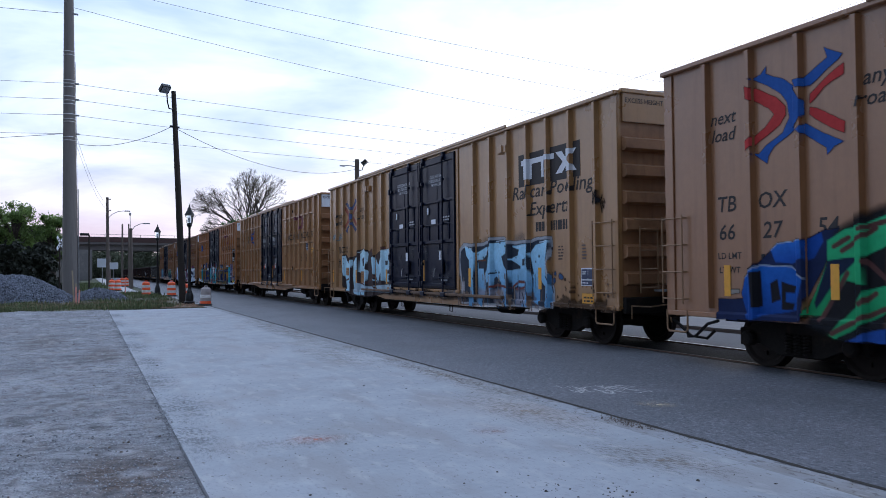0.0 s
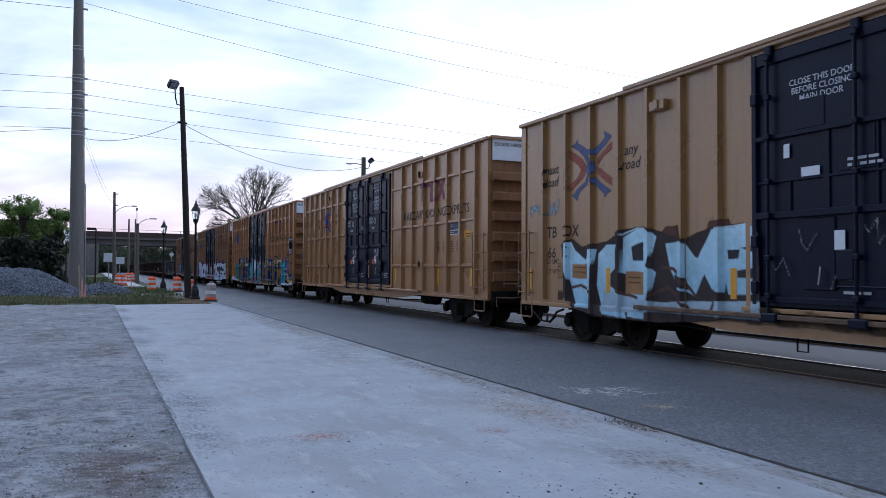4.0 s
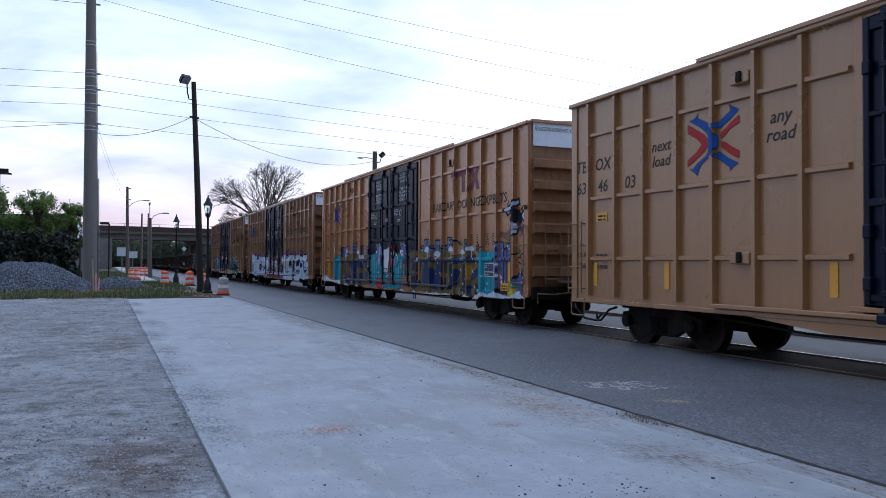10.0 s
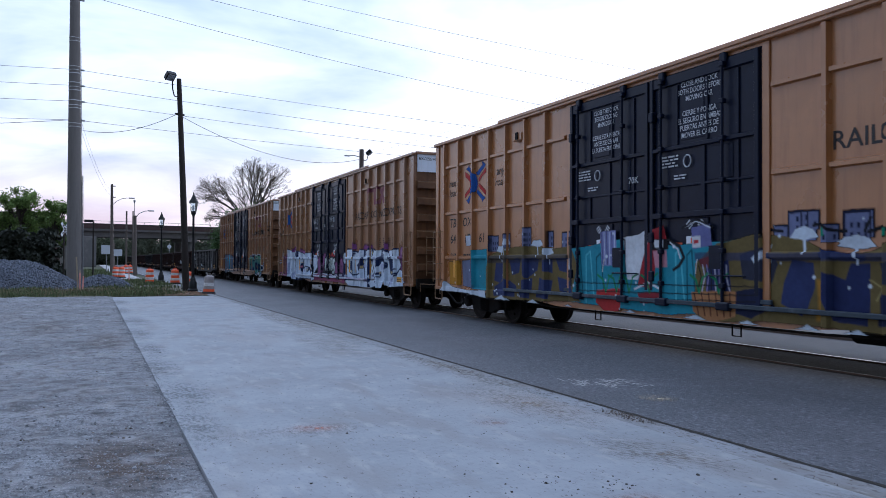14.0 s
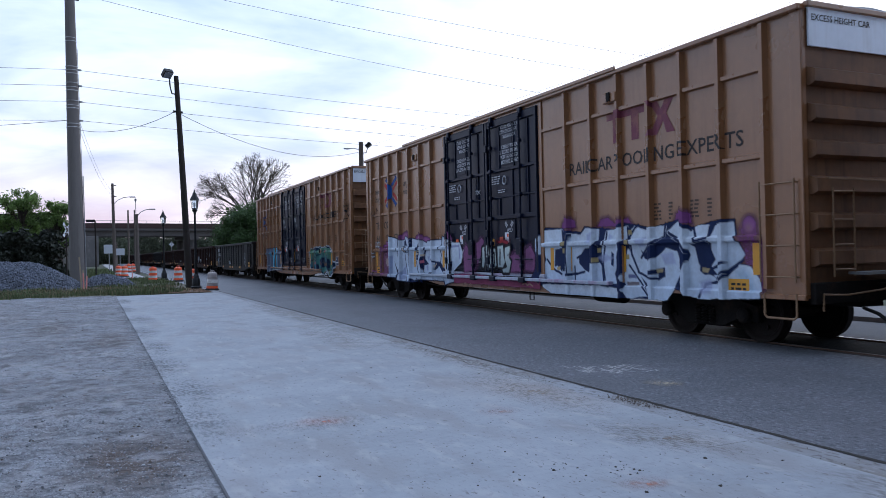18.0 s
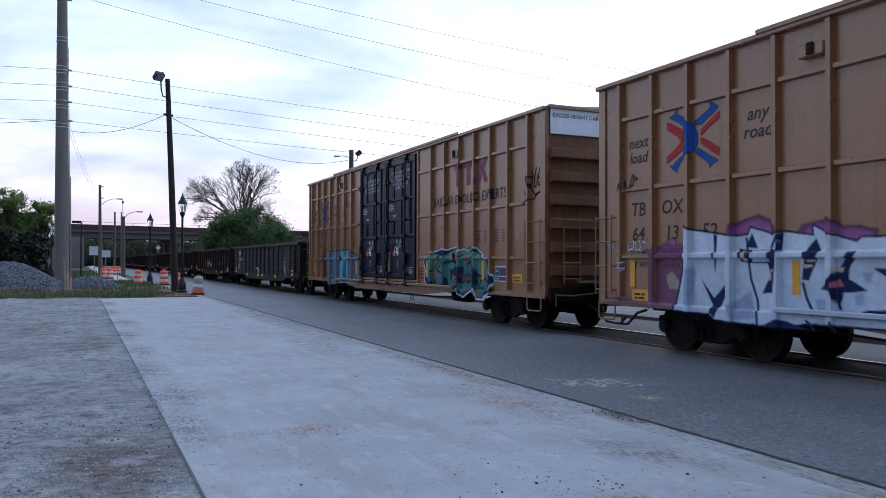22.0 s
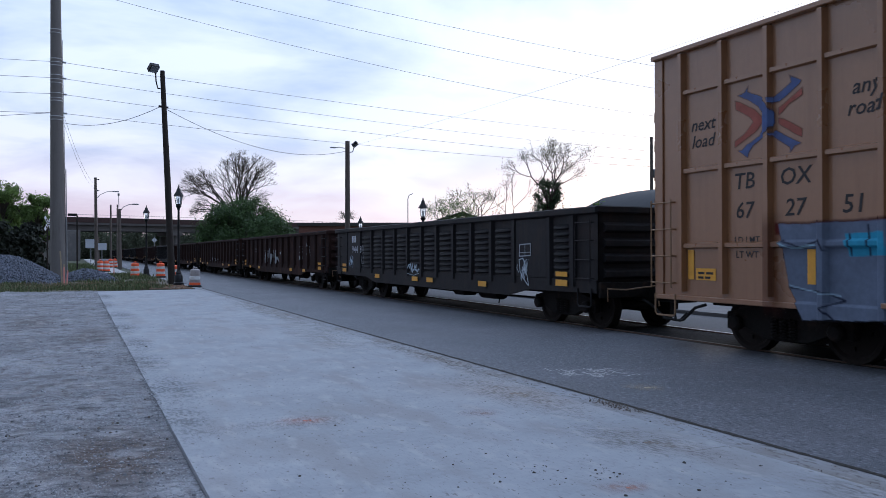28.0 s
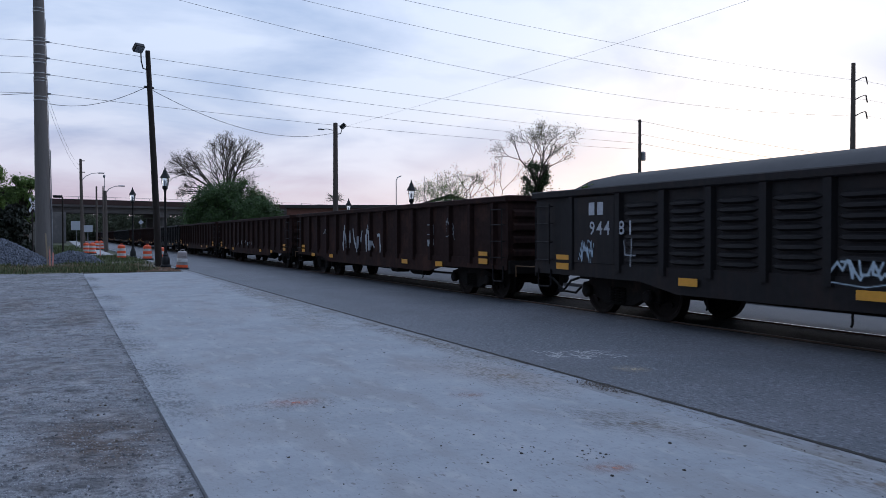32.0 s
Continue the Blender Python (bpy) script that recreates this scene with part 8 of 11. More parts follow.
sp.area([(5.74, 2.25), (5.11, 2.41), (4.67, 2.34), (5.04, 2.22)], (0.40, 0.42, 0.45), soft=0.12, strength=0.3)
sp.area([(6.79, 1.82), (6.74, 2.06), (6.53, 2.18), (5.99, 2.15), (5.42, 2.16), (4.95, 2.28), (4.39, 2.28), (4.23, 2.18), (3.87, 2.15), (3.2, 2.16), (2.86, 2.21), (2.34, 2.21), (2.33, 2.04), (2.41, 1.79), (2.49, 1.69), (2.38, 1.34), (2.27, 1.1), (2.28, 0.75), (6.64, 0.72), (6.67, 1.24)], (0.030, 0.040, 0.060))
sp.area([(6.48, 2.14), (5.99, 2.09), (5.83, 1.99), (5.25, 2.11), (5.3, 1.94), (5.53, 1.82), (5.83, 1.82), (5.87, 1.25), (5.85, 0.62), (6.18, 0.64), (6.23, 1.48), (6.26, 1.82), (6.41, 1.94)], (0.13, 0.32, 0.56), top=(0.40, 0.70, 0.92), grow=0.015)
sp.area([(5.75, 1.73), (5.5, 1.75), (5.44, 1.38), (5.27, 1.55), (5.22, 1.84), (5.0, 2.12), (5.05, 1.74), (5.14, 1.3), (5.33, 1.25), (5.49, 0.65), (5.73, 0.75)], (0.13, 0.32, 0.56), top=(0.40, 0.70, 0.92), grow=0.015)
sp.area([(4.95, 2.19), (4.31, 2.21), (4.36, 1.95), (4.56, 1.89), (4.46, 1.67), (4.24, 1.45), (4.22, 0.68), (4.49, 0.81), (4.54, 1.26), (4.77, 1.4), (4.91, 1.35), (4.98, 0.88), (5.13, 1.02), (5.06, 1.5)], (0.13, 0.32, 0.56), top=(0.40, 0.70, 0.92), grow=0.015)
sp.area([(3.98, 2.1), (3.23, 2.12), (3.27, 1.7), (3.15, 1.36), (3.14, 1.16), (3.23, 0.73), (3.52, 0.73), (3.39, 1.15), (3.77, 1.19), (4.01, 1.15), (4.08, 1.53), (3.63, 1.56), (3.62, 1.65), (4.06, 1.8), (3.75, 1.88), (3.68, 2.04)], (0.13, 0.32, 0.56), top=(0.40, 0.70, 0.92), grow=0.015)
sp.area([(2.96, 2.09), (2.36, 2.17), (2.44, 1.83), (2.52, 1.71), (2.4, 1.33), (2.28, 1.1), (2.31, 0.75), (2.54, 0.74), (2.56, 1.17), (2.71, 1.29), (2.81, 1.45), (2.83, 0.79), (3.05, 0.87), (3.09, 1.45), (2.99, 1.33), (3.19, 1.91)], (0.13, 0.32, 0.56), top=(0.40, 0.70, 0.92), grow=0.015)
sp.area([(5.75, 1.8), (5.39, 1.8), (5.44, 1.6), (5.72, 1.58)], (0.045, 0.05, 0.07))
sp.area([(3.56, 1.8), (3.26, 1.83), (3.32, 1.65), (3.57, 1.66)], (0.045, 0.05, 0.07))
sp.path([(5.74, 1.8), (5.34, 1.8)], 0.018, (0.16, 0.06, 0.03))
sp.path([(5.22, 1.1), (4.7, 1.19), (4.35, 1.14)], 0.03, (0.16, 0.05, 0.04))
sp.path([(4.02, 1.14), (3.7, 1.28), (3.4, 1.26), (3.46, 1.14), (3.83, 1.11)], 0.03, (0.16, 0.05, 0.04))
sp.area([(5.77, 1.11), (5.3, 1.05), (5.34, 0.83), (5.74, 0.86)], (0.30, 0.30, 0.36), soft=0.1, strength=0.75)
sp.area([(5.07, 1.05), (4.42, 1.11), (4.4, 0.82), (4.78, 0.76)], (0.30, 0.30, 0.36), soft=0.1, strength=0.75)
sp.area([(3.89, 1.06), (3.4, 1.09), (3.38, 0.78), (3.78, 0.74)], (0.30, 0.30, 0.36), soft=0.1, strength=0.75)
sp.area([(6.76, 1.24), (6.54, 1.25), (6.53, 0.93), (6.73, 0.96)], (0.42, 0.42, 0.45), soft=0.06, strength=0.8)
sp.path([(3.58, 1.03), (3.41, 0.69)], 0.018, (0.025, 0.03, 0.05))
sp.path([(5.21, 1.45), (4.77, 1.48)], 0.018, (0.025, 0.03, 0.05))
sp.path([(4.5, 1.0), (4.27, 0.64)], 0.018, (0.025, 0.03, 0.05))
sp.path([(2.52, 1.5), (2.35, 1.3), (2.27, 1.07)], 0.018, (0.025, 0.03, 0.05))
sp.path([(6.62, 2.14), (6.47, 2.17), (6.08, 2.1)], 0.01, (0.62, 0.76, 0.88))
sp.path([(4.78, 2.24), (4.36, 2.26)], 0.01, (0.62, 0.76, 0.88))
sp.path([(2.8, 2.16), (2.38, 2.18), (2.45, 1.89)], 0.01, (0.62, 0.76, 0.88))
sp.path([(5.18, 2.12), (5.35, 1.92)], 0.01, (0.62, 0.76, 0.88))
sp.path([(3.8, 2.08), (3.26, 2.1)], 0.01, (0.62, 0.76, 0.88))
sp.dots((0.02, 0.02, 0.03), 40, 0.028)
sp.area([(1.97, 1.43), (1.67, 1.44), (1.64, 1.23), (1.82, 1.14), (1.96, 1.21)], (0.06, 0.13, 0.32), soft=0.08)
sp.path([(2.08, 1.11), (1.66, 1.14)], 0.012, (0.20, 0.08, 0.10))
sp.path([(2.0, 1.49), (1.68, 1.2)], 0.008, (0.12, 0.1, 0.1))
sp.area([(1.87, 0.87), (1.24, 0.88), (1.2, 0.76), (1.83, 0.76)], (0.07, 0.12, 0.14), soft=0.14, strength=0.5)
sp.path([(1.09, 2.13), (1.03, 2.18), (1.0, 2.1)], 0.007, (0.06, 0.04, 0.03))
sp.path([(0.98, 2.11), (0.93, 2.15), (0.9, 2.07)], 0.007, (0.06, 0.04, 0.03))
sp.path([(0.88, 2.12), (0.82, 2.17), (0.8, 2.09)], 0.007, (0.06, 0.04, 0.03))
sp.path([(0.78, 2.1), (0.73, 2.15), (0.7, 2.07)], 0.007, (0.06, 0.04, 0.03))
for k in range(70):
    r = random.Random(900 + k)
    u, z, h = r.uniform(2.3, 6.8), r.uniform(0.75, 1.5), r.uniform(0.05, 0.32)
    sp.path([(u, z), (u + r.uniform(-0.02, 0.02), z - h)], r.uniform(0.008, 0.022), r.choice(((0.17, 0.12, 0.08), (0.03, 0.05, 0.10), (0.11, 0.07, 0.05), (0.06, 0.14, 0.26), (0.28, 0.22, 0.16))))
for k in range(30):
    r = random.Random(990 + k)
    u, z = r.uniform(2.3, 6.7), r.uniform(0.65, 1.05)
    sp.area([(u, z), (u + r.uniform(0.05, 0.2), z + r.uniform(0, 0.08)), (u + r.uniform(0.1, 0.24), z - r.uniform(0.02, 0.1)), (u + 0.03, z - r.uniform(0.05, 0.14))], r.choice(((0.24, 0.15, 0.09), (0.12, 0.08, 0.06), (0.30, 0.27, 0.25))), soft=0.03, strength=0.6)
sp.finish(car_b, "pale blue graffiti letters with navy outlines")
sp = Spray(0.06, 18.58, 0.64, 2.45, 0.018, seed=5)
sp.tower(6.07, 6.51, 1.87, 2.28)
sp.tower(5.22, 5.63, 1.90, 2.24)
sp.tower(4.41, 4.71, 1.90, 2.30)
sp.tower(4.36, 4.50, 1.92, 2.23)
sp.tower(3.24, 3.55, 1.90, 2.20)
sp.tower(5.72, 5.96, 1.84, 2.07)
sp.tower(4.71, 4.92, 1.86, 2.07)
sp.tower(2.69, 2.78, 1.87, 2.01)
sp.tower(15.14, 15.48, 1.81, 2.18)
sp.tower(14.56, 14.91, 1.85, 2.21)
sp.tower(13.61, 13.91, 1.86, 2.33)
sp.tower(12.68, 12.85, 1.88, 2.21)
sp.tower(11.93, 12.32, 1.84, 2.17)
sp.tower(6.55, 6.77, 1.84, 2.09)
sp.tower(6.32, 6.51, 1.98, 2.27)
sp.tower(6.03, 6.19, 2.03, 2.28)
sp.tower(5.27, 5.61, 1.86, 2.22)
sp.tower(4.76, 4.94, 1.86, 2.05)
sp.area([(12.12, 1.84), (11.2, 1.89), (10.3, 2.0), (8.88, 1.86), (7.81, 1.9), (7.44, 1.93), (7.0, 1.97), (6.99, 0.81), (9.05, 0.67), (11.91, 0.74)], TEALB)
sp.area([(16.46, 1.86), (15.56, 1.88), (15.5, 0.82), (16.4, 0.85)], TEALB)
sp.area([(17.97, 1.55), (17.25, 1.59), (17.18, 0.92), (17.91, 0.93)], (0.45, 0.21, 0.02))
sp.area([(17.16, 1.59), (16.46, 1.62), (16.4, 0.87), (17.08, 0.9)], (0.15, 0.17, 0.27))
sp.path([(11.72, 0.75), (11.74, 1.73), (11.59, 1.82), (11.46, 0.81)], 0.018, (0.012, 0.10, 0.14))
sp.path([(11.36, 0.76), (11.37, 1.69), (11.23, 1.78), (11.1, 0.83)], 0.018, (0.10, 0.45, 0.55))
sp.path([(11.01, 0.78), (11.02, 1.65), (10.88, 1.74), (10.76, 0.84)], 0.018, (0.012, 0.10, 0.14))
sp.path([(8.77, 0.87), (8.78, 1.72), (8.67, 1.8), (8.57, 0.92)], 0.018, (0.10, 0.45, 0.55))
sp.path([(8.5, 0.88), (8.51, 1.69), (8.4, 1.76), (8.3, 0.93)], 0.018, (0.012, 0.10, 0.14))
sp.path([(7.55, 0.91), (7.56, 1.65), (7.46, 1.72), (7.37, 0.96)], 0.018, (0.10, 0.45, 0.55))
sp.path([(7.34, 0.92), (7.35, 1.72), (7.26, 1.79), (7.17, 0.97)], 0.018, (0.012, 0.10, 0.14))
sp.path([(7.14, 0.93), (7.15, 1.68), (7.06, 1.75), (6.97, 0.98)], 0.018, (0.10, 0.45, 0.55))
sp.area([(15.47, 1.75), (14.9, 1.87), (14.13, 1.92), (13.26, 1.91), (12.57, 1.85), (11.93, 1.9), (11.67, 1.49), (11.85, 0.96), (11.54, 0.76), (13.52, 0.68), (15.62, 0.66), (15.74, 0.97)], OLIVE)
sp.area([(15.25, 1.53), (14.74, 1.53), (14.73, 1.29), (15.05, 1.05), (15.34, 1.1)], NVY[3])
sp.area([(14.58, 1.6), (14.05, 1.65), (14.12, 1.3), (14.45, 1.24)], NVY[3])
sp.area([(15.34, 0.95), (14.73, 1.17), (14.26, 1.0), (14.25, 0.74), (15.28, 0.73)], NVY[3])
sp.area([(13.9, 1.63), (13.25, 1.65), (13.32, 1.37), (13.74, 1.19), (13.97, 1.36)], NVY[3])
sp.area([(14.04, 1.13), (13.53, 1.2), (13.59, 0.73), (14.03, 0.75)], NVY[3])
sp.area([(13.11, 1.6), (12.7, 1.63), (12.7, 1.32), (13.04, 1.37)], NVY[3])
sp.area([(12.57, 1.63), (12.05, 1.65), (12.04, 1.33), (12.43, 1.38)], NVY[3])
sp.area([(13.24, 1.2), (12.69, 1.16), (12.82, 0.76), (13.3, 0.77)], NVY[3])
sp.area([(12.5, 1.24), (11.92, 1.17), (11.85, 0.85), (12.42, 0.94)], NVY[3])
sp.area([(15.52, 1.71), (11.86, 1.73), (11.86, 1.57), (15.52, 1.52)], (0.035, 0.04, 0.075), strength=0.55)
sp.area([(8.32, 1.55), (7.84, 1.87), (7.04, 2.0), (6.31, 1.92), (5.81, 1.68), (5.26, 1.72), (4.79, 1.91), (4.26, 1.77), (3.73, 1.83), (3.31, 1.93), (2.9, 1.85), (2.72, 1.58), (2.51, 1.45), (2.63, 1.09), (2.82, 0.66), (3.1, 0.65), (4.02, 0.68), (5.25, 0.68), (6.71, 0.71), (8.31, 0.6)], OLIVE)
sp.area([(8.08, 1.49), (7.6, 1.62), (7.54, 1.13), (8.07, 0.99)], NVY[0])
sp.area([(7.37, 1.68), (6.93, 1.8), (6.71, 1.56), (6.82, 1.27), (7.31, 1.32)], NVY[1])
sp.area([(7.48, 1.13), (6.98, 1.2), (6.76, 0.92), (7.14, 0.72), (7.59, 0.82)], NVY[2])
sp.area([(6.46, 1.62), (6.1, 1.56), (6.08, 1.23), (6.25, 0.82), (6.66, 0.98), (6.61, 1.27)], NVY[3])
sp.area([(5.91, 1.45), (5.62, 1.35), (5.53, 1.57), (5.26, 1.57), (5.26, 0.76), (5.76, 0.79), (5.95, 1.12)], NVY[0])
sp.area([(5.13, 1.57), (4.7, 1.62), (4.74, 1.26), (5.04, 1.3)], NVY[1])
sp.area([(4.62, 1.52), (4.38, 1.57), (4.26, 1.37), (4.27, 0.82), (4.7, 0.77), (4.54, 1.06)], NVY[2])
sp.area([(4.11, 1.73), (3.44, 1.74), (3.34, 1.62), (4.18, 1.52)], NVY[3])
sp.area([(4.14, 1.42), (3.8, 1.33), (3.87, 1.03), (4.14, 0.87)], NVY[0])
sp.area([(3.66, 1.53), (3.39, 1.53), (3.37, 0.77), (3.73, 0.8), (3.69, 1.14)], NVY[1])
sp.area([(3.31, 1.72), (2.84, 1.81), (2.8, 1.6), (3.24, 1.58)], NVY[2])
sp.area([(2.93, 1.39), (2.63, 1.44), (2.65, 1.27), (2.9, 1.12), (3.13, 1.07), (3.1, 1.3)], NVY[3])
sp.area([(3.25, 0.97), (3.03, 0.93), (2.96, 0.68), (3.18, 0.69)], NVY[0])
sp.area([(2.86, 1.05), (2.61, 1.0), (2.71, 0.77), (2.83, 0.85)], NVY[1])
sp.area([(5.13, 1.2), (4.78, 1.13), (4.82, 0.79), (5.12, 0.77)], NVY[2])
sp.area([(6.01, 1.76), (5.26, 1.67), (5.35, 1.59), (5.96, 1.62)], NVY[3])
sp.area([(3.3, 1.51), (3.1, 1.53), (3.03, 1.39), (3.17, 1.11), (3.27, 1.15)], (0.40, 0.20, 0.03), soft=0.05)
sp.area([(6.05, 1.34), (5.96, 1.34), (5.95, 0.78), (6.02, 0.78)], (0.40, 0.20, 0.03), soft=0.05)
sp.path([(4.26, 1.52), (4.1, 1.37), (4.18, 1.17)], 0.012, (0.30, 0.25, 0.10))
sp.path([(3.73, 1.33), (4.03, 1.03)], 0.012, (0.30, 0.25, 0.10))
sp.path([(5.26, 1.35), (5.08, 1.25), (5.17, 1.09)], 0.012, (0.30, 0.25, 0.10))
sp.path([(2.77, 1.53), (3.03, 1.35)], 0.012, (0.30, 0.25, 0.10))
sp.path([(4.74, 1.26), (4.62, 1.11), (4.7, 0.79)], 0.012, (0.30, 0.25, 0.10))
sp.area([(8.33, 1.73), (2.77, 1.68), (2.77, 1.59), (8.33, 1.6)], (0.035, 0.045, 0.11), strength=0.75)
sp.area([(10.91, 2.16), (10.41, 2.17), (10.38, 1.5), (10.85, 1.5)], (0.20, 0.22, 0.44))
sp.path([(10.86, 2.14), (10.82, 1.53)], 0.01, (0.03, 0.03, 0.09))
sp.path([(10.78, 2.14), (10.74, 1.53)], 0.01, (0.55, 0.6, 0.72))
sp.path([(10.7, 2.14), (10.67, 1.53)], 0.01, (0.03, 0.03, 0.09))
sp.path([(10.62, 2.14), (10.59, 1.53)], 0.01, (0.55, 0.6, 0.72))
sp.path([(10.54, 2.13), (10.51, 1.53)], 0.01, (0.03, 0.03, 0.09))
sp.path([(10.46, 2.13), (10.43, 1.53)], 0.01, (0.55, 0.6, 0.72))
sp.area([(10.19, 2.03), (9.77, 2.07), (9.52, 2.16), (9.5, 1.8), (9.66, 1.51), (9.78, 1.25), (10.07, 1.25)], (0.66, 0.70, 0.76))
sp.path([(10.3, 2.0), (10.14, 1.98), (10.13, 1.26)], 0.014, BLK)
sp.area([(9.78, 1.16), (9.66, 1.56), (9.51, 1.89), (9.41, 2.14), (9.08, 2.21), (9.0, 1.96), (9.25, 1.8), (9.31, 1.37), (9.43, 1.08)], (0.30, 0.02, 0.03))
sp.area([(9.36, 1.76), (9.01, 1.78), (8.99, 1.49), (9.3, 1.47)], (0.55, 0.26, 0.33))
sp.area([(9.42, 1.96), (8.98, 1.98), (8.96, 1.79), (9.38, 1.77)], BLK)
sp.area([(9.35, 1.95), (9.09, 1.96), (9.09, 1.83), (9.31, 1.82)], (0.66, 0.70, 0.76))
sp.path([(8.96, 1.96), (8.69, 1.84), (8.58, 1.65), (8.69, 1.51), (8.83, 1.44)], 0.03, BLK)
sp.path([(8.92, 1.91), (8.73, 1.79), (8.67, 1.63)], 0.014, (0.6, 0.64, 0.7))
sp.path([(9.86, 1.09), (9.5, 1.2), (9.21, 1.11)], 0.02, (0.6, 0.64, 0.7))
sp.area([(8.42, 2.15), (7.98, 2.19), (7.94, 1.83), (8.37, 1.79)], (0.14, 0.15, 0.34))
sp.path([(8.56, 2.16), (8.29, 2.24), (7.98, 2.12)], 0.012, (0.6, 0.64, 0.72))
sp.path([(8.62, 2.14), (8.29, 2.28), (7.91, 2.12)], 0.014, BLK)
sp.area([(8.4, 1.99), (8.2, 2.0), (8.19, 1.81), (8.38, 1.81)], (0.60, 0.62, 0.66))
sp.area([(8.35, 1.93), (8.24, 1.93), (8.24, 1.88), (8.35, 1.87)], (0.45, 0.03, 0.04))
sp.area([(8.24, 1.61), (7.98, 1.68), (7.8, 1.59), (7.97, 1.48), (8.19, 1.5)], (0.13, 0.03, 0.04))
sp.path([(8.24, 1.52), (8.18, 1.34), (8.28, 1.07)], 0.012, BLK)
sp.path([(8.15, 1.52), (8.1, 1.34), (8.17, 1.07)], 0.012, (0.5, 0.5, 0.62))
sp.path([(8.06, 1.52), (8.02, 1.34), (8.06, 1.07)], 0.012, (0.22, 0.2, 0.4))
sp.path([(7.97, 1.52), (7.95, 1.34), (7.96, 1.08)], 0.012, BLK)
sp.path([(7.89, 1.52), (7.87, 1.34), (7.86, 1.08)], 0.012, (0.5, 0.5, 0.62))
sp.path([(7.8, 1.52), (7.79, 1.34), (7.76, 1.08)], 0.012, (0.22, 0.2, 0.4))
sp.path([(7.72, 1.52), (7.72, 1.35), (7.66, 1.08)], 0.012, BLK)
sp.path([(7.64, 1.52), (7.64, 1.35), (7.56, 1.09)], 0.012, (0.5, 0.5, 0.62))
sp.area([(11.01, 1.02), (10.28, 1.07), (10.28, 0.66), (10.72, 0.59), (11.04, 0.78)], (0.42, 0.035, 0.035))
sp.area([(9.78, 1.01), (9.14, 1.05), (9.2, 0.85), (9.7, 0.83)], (0.24, 0.025, 0.035))
sp.area([(8.41, 1.08), (7.45, 1.13), (7.46, 0.74), (7.96, 0.61), (8.36, 0.75)], (0.40, 0.19, 0.08))
sp.path([(8.34, 1.06), (8.24, 0.71)], 0.013, (0.10, 0.03, 0.02))
sp.path([(8.18, 1.07), (8.1, 0.71)], 0.013, (0.10, 0.03, 0.02))
sp.path([(8.02, 1.07), (7.97, 0.72)], 0.013, (0.10, 0.03, 0.02))
sp.path([(7.87, 1.08), (7.83, 0.73)], 0.013, (0.10, 0.03, 0.02))
sp.path([(7.71, 1.08), (7.69, 0.73)], 0.013, (0.10, 0.03, 0.02))
sp.path([(7.57, 1.09), (7.56, 0.74)], 0.013, (0.10, 0.03, 0.02))
sp.path([(10.72, 0.99), (10.82, 1.24), (10.98, 1.32)], 0.022, (0.02, 0.20, 0.09))
sp.path([(10.72, 0.99), (10.62, 1.27), (10.49, 1.35)], 0.018, (0.03, 0.24, 0.10))
sp.path([(10.39, 1.0), (10.48, 1.25), (10.64, 1.32)], 0.022, (0.02, 0.20, 0.09))
sp.path([(10.39, 1.0), (10.29, 1.28), (10.16, 1.36)], 0.018, (0.03, 0.24, 0.10))
sp.path([(10.02, 1.01), (10.1, 1.26), (10.26, 1.33)], 0.022, (0.02, 0.20, 0.09))
sp.path([(10.02, 1.01), (9.92, 1.29), (9.79, 1.36)], 0.018, (0.03, 0.24, 0.10))
sp.path([(9.45, 1.03), (9.54, 1.27), (9.68, 1.34)], 0.022, (0.02, 0.20, 0.09))
sp.path([(9.45, 1.03), (9.36, 1.3), (9.24, 1.37)], 0.018, (0.03, 0.24, 0.10))
sp.path([(8.23, 1.07), (8.3, 1.29), (8.43, 1.36)], 0.022, (0.02, 0.20, 0.09))
sp.path([(8.23, 1.07), (8.15, 1.32), (8.04, 1.39)], 0.018, (0.03, 0.24, 0.10))
sp.path([(7.8, 1.08), (7.87, 1.3), (7.99, 1.36)], 0.022, (0.02, 0.20, 0.09))
sp.path([(7.8, 1.08), (7.72, 1.32), (7.62, 1.39)], 0.018, (0.03, 0.24, 0.10))
sp.path([(11.67, 1.15), (10.29, 1.16), (8.87, 1.18), (7.07, 1.21)], 0.01, BLK)
sp.path([(11.66, 0.99), (10.28, 1.01), (8.87, 1.04), (7.07, 1.08)], 0.01, BLK)
sp.path([(11.66, 0.86), (10.28, 0.89), (8.87, 0.93), (7.07, 0.98)], 0.01, BLK)
sp.area([(2.72, 1.85), (1.74, 1.86), (1.74, 0.77), (2.28, 0.71), (2.64, 0.73), (2.55, 1.09), (2.51, 1.45), (2.72, 1.58)], (0.030, 0.22, 0.28))
sp.area([(2.67, 0.77), (2.68, 1.83), (2.57, 1.93), (2.46, 1.83), (2.45, 0.78)], (0.04, 0.29, 0.37), top=(0.045, 0.34, 0.42))
sp.area([(2.43, 0.78), (2.43, 1.83), (2.32, 1.92), (2.22, 1.82), (2.21, 0.8)], (0.04, 0.29, 0.37), top=(0.045, 0.34, 0.42))
sp.area([(2.19, 0.8), (2.19, 1.82), (2.09, 1.92), (1.98, 1.82), (1.98, 0.81)], (0.04, 0.29, 0.37), top=(0.045, 0.34, 0.42))
sp.area([(1.96, 0.81), (1.96, 1.82), (1.86, 1.91), (1.76, 1.82), (1.76, 0.83)], (0.04, 0.29, 0.37), top=(0.045, 0.34, 0.42))
sp.path([(2.69, 1.81), (2.69, 0.75)], 0.014, (0.015, 0.13, 0.17))
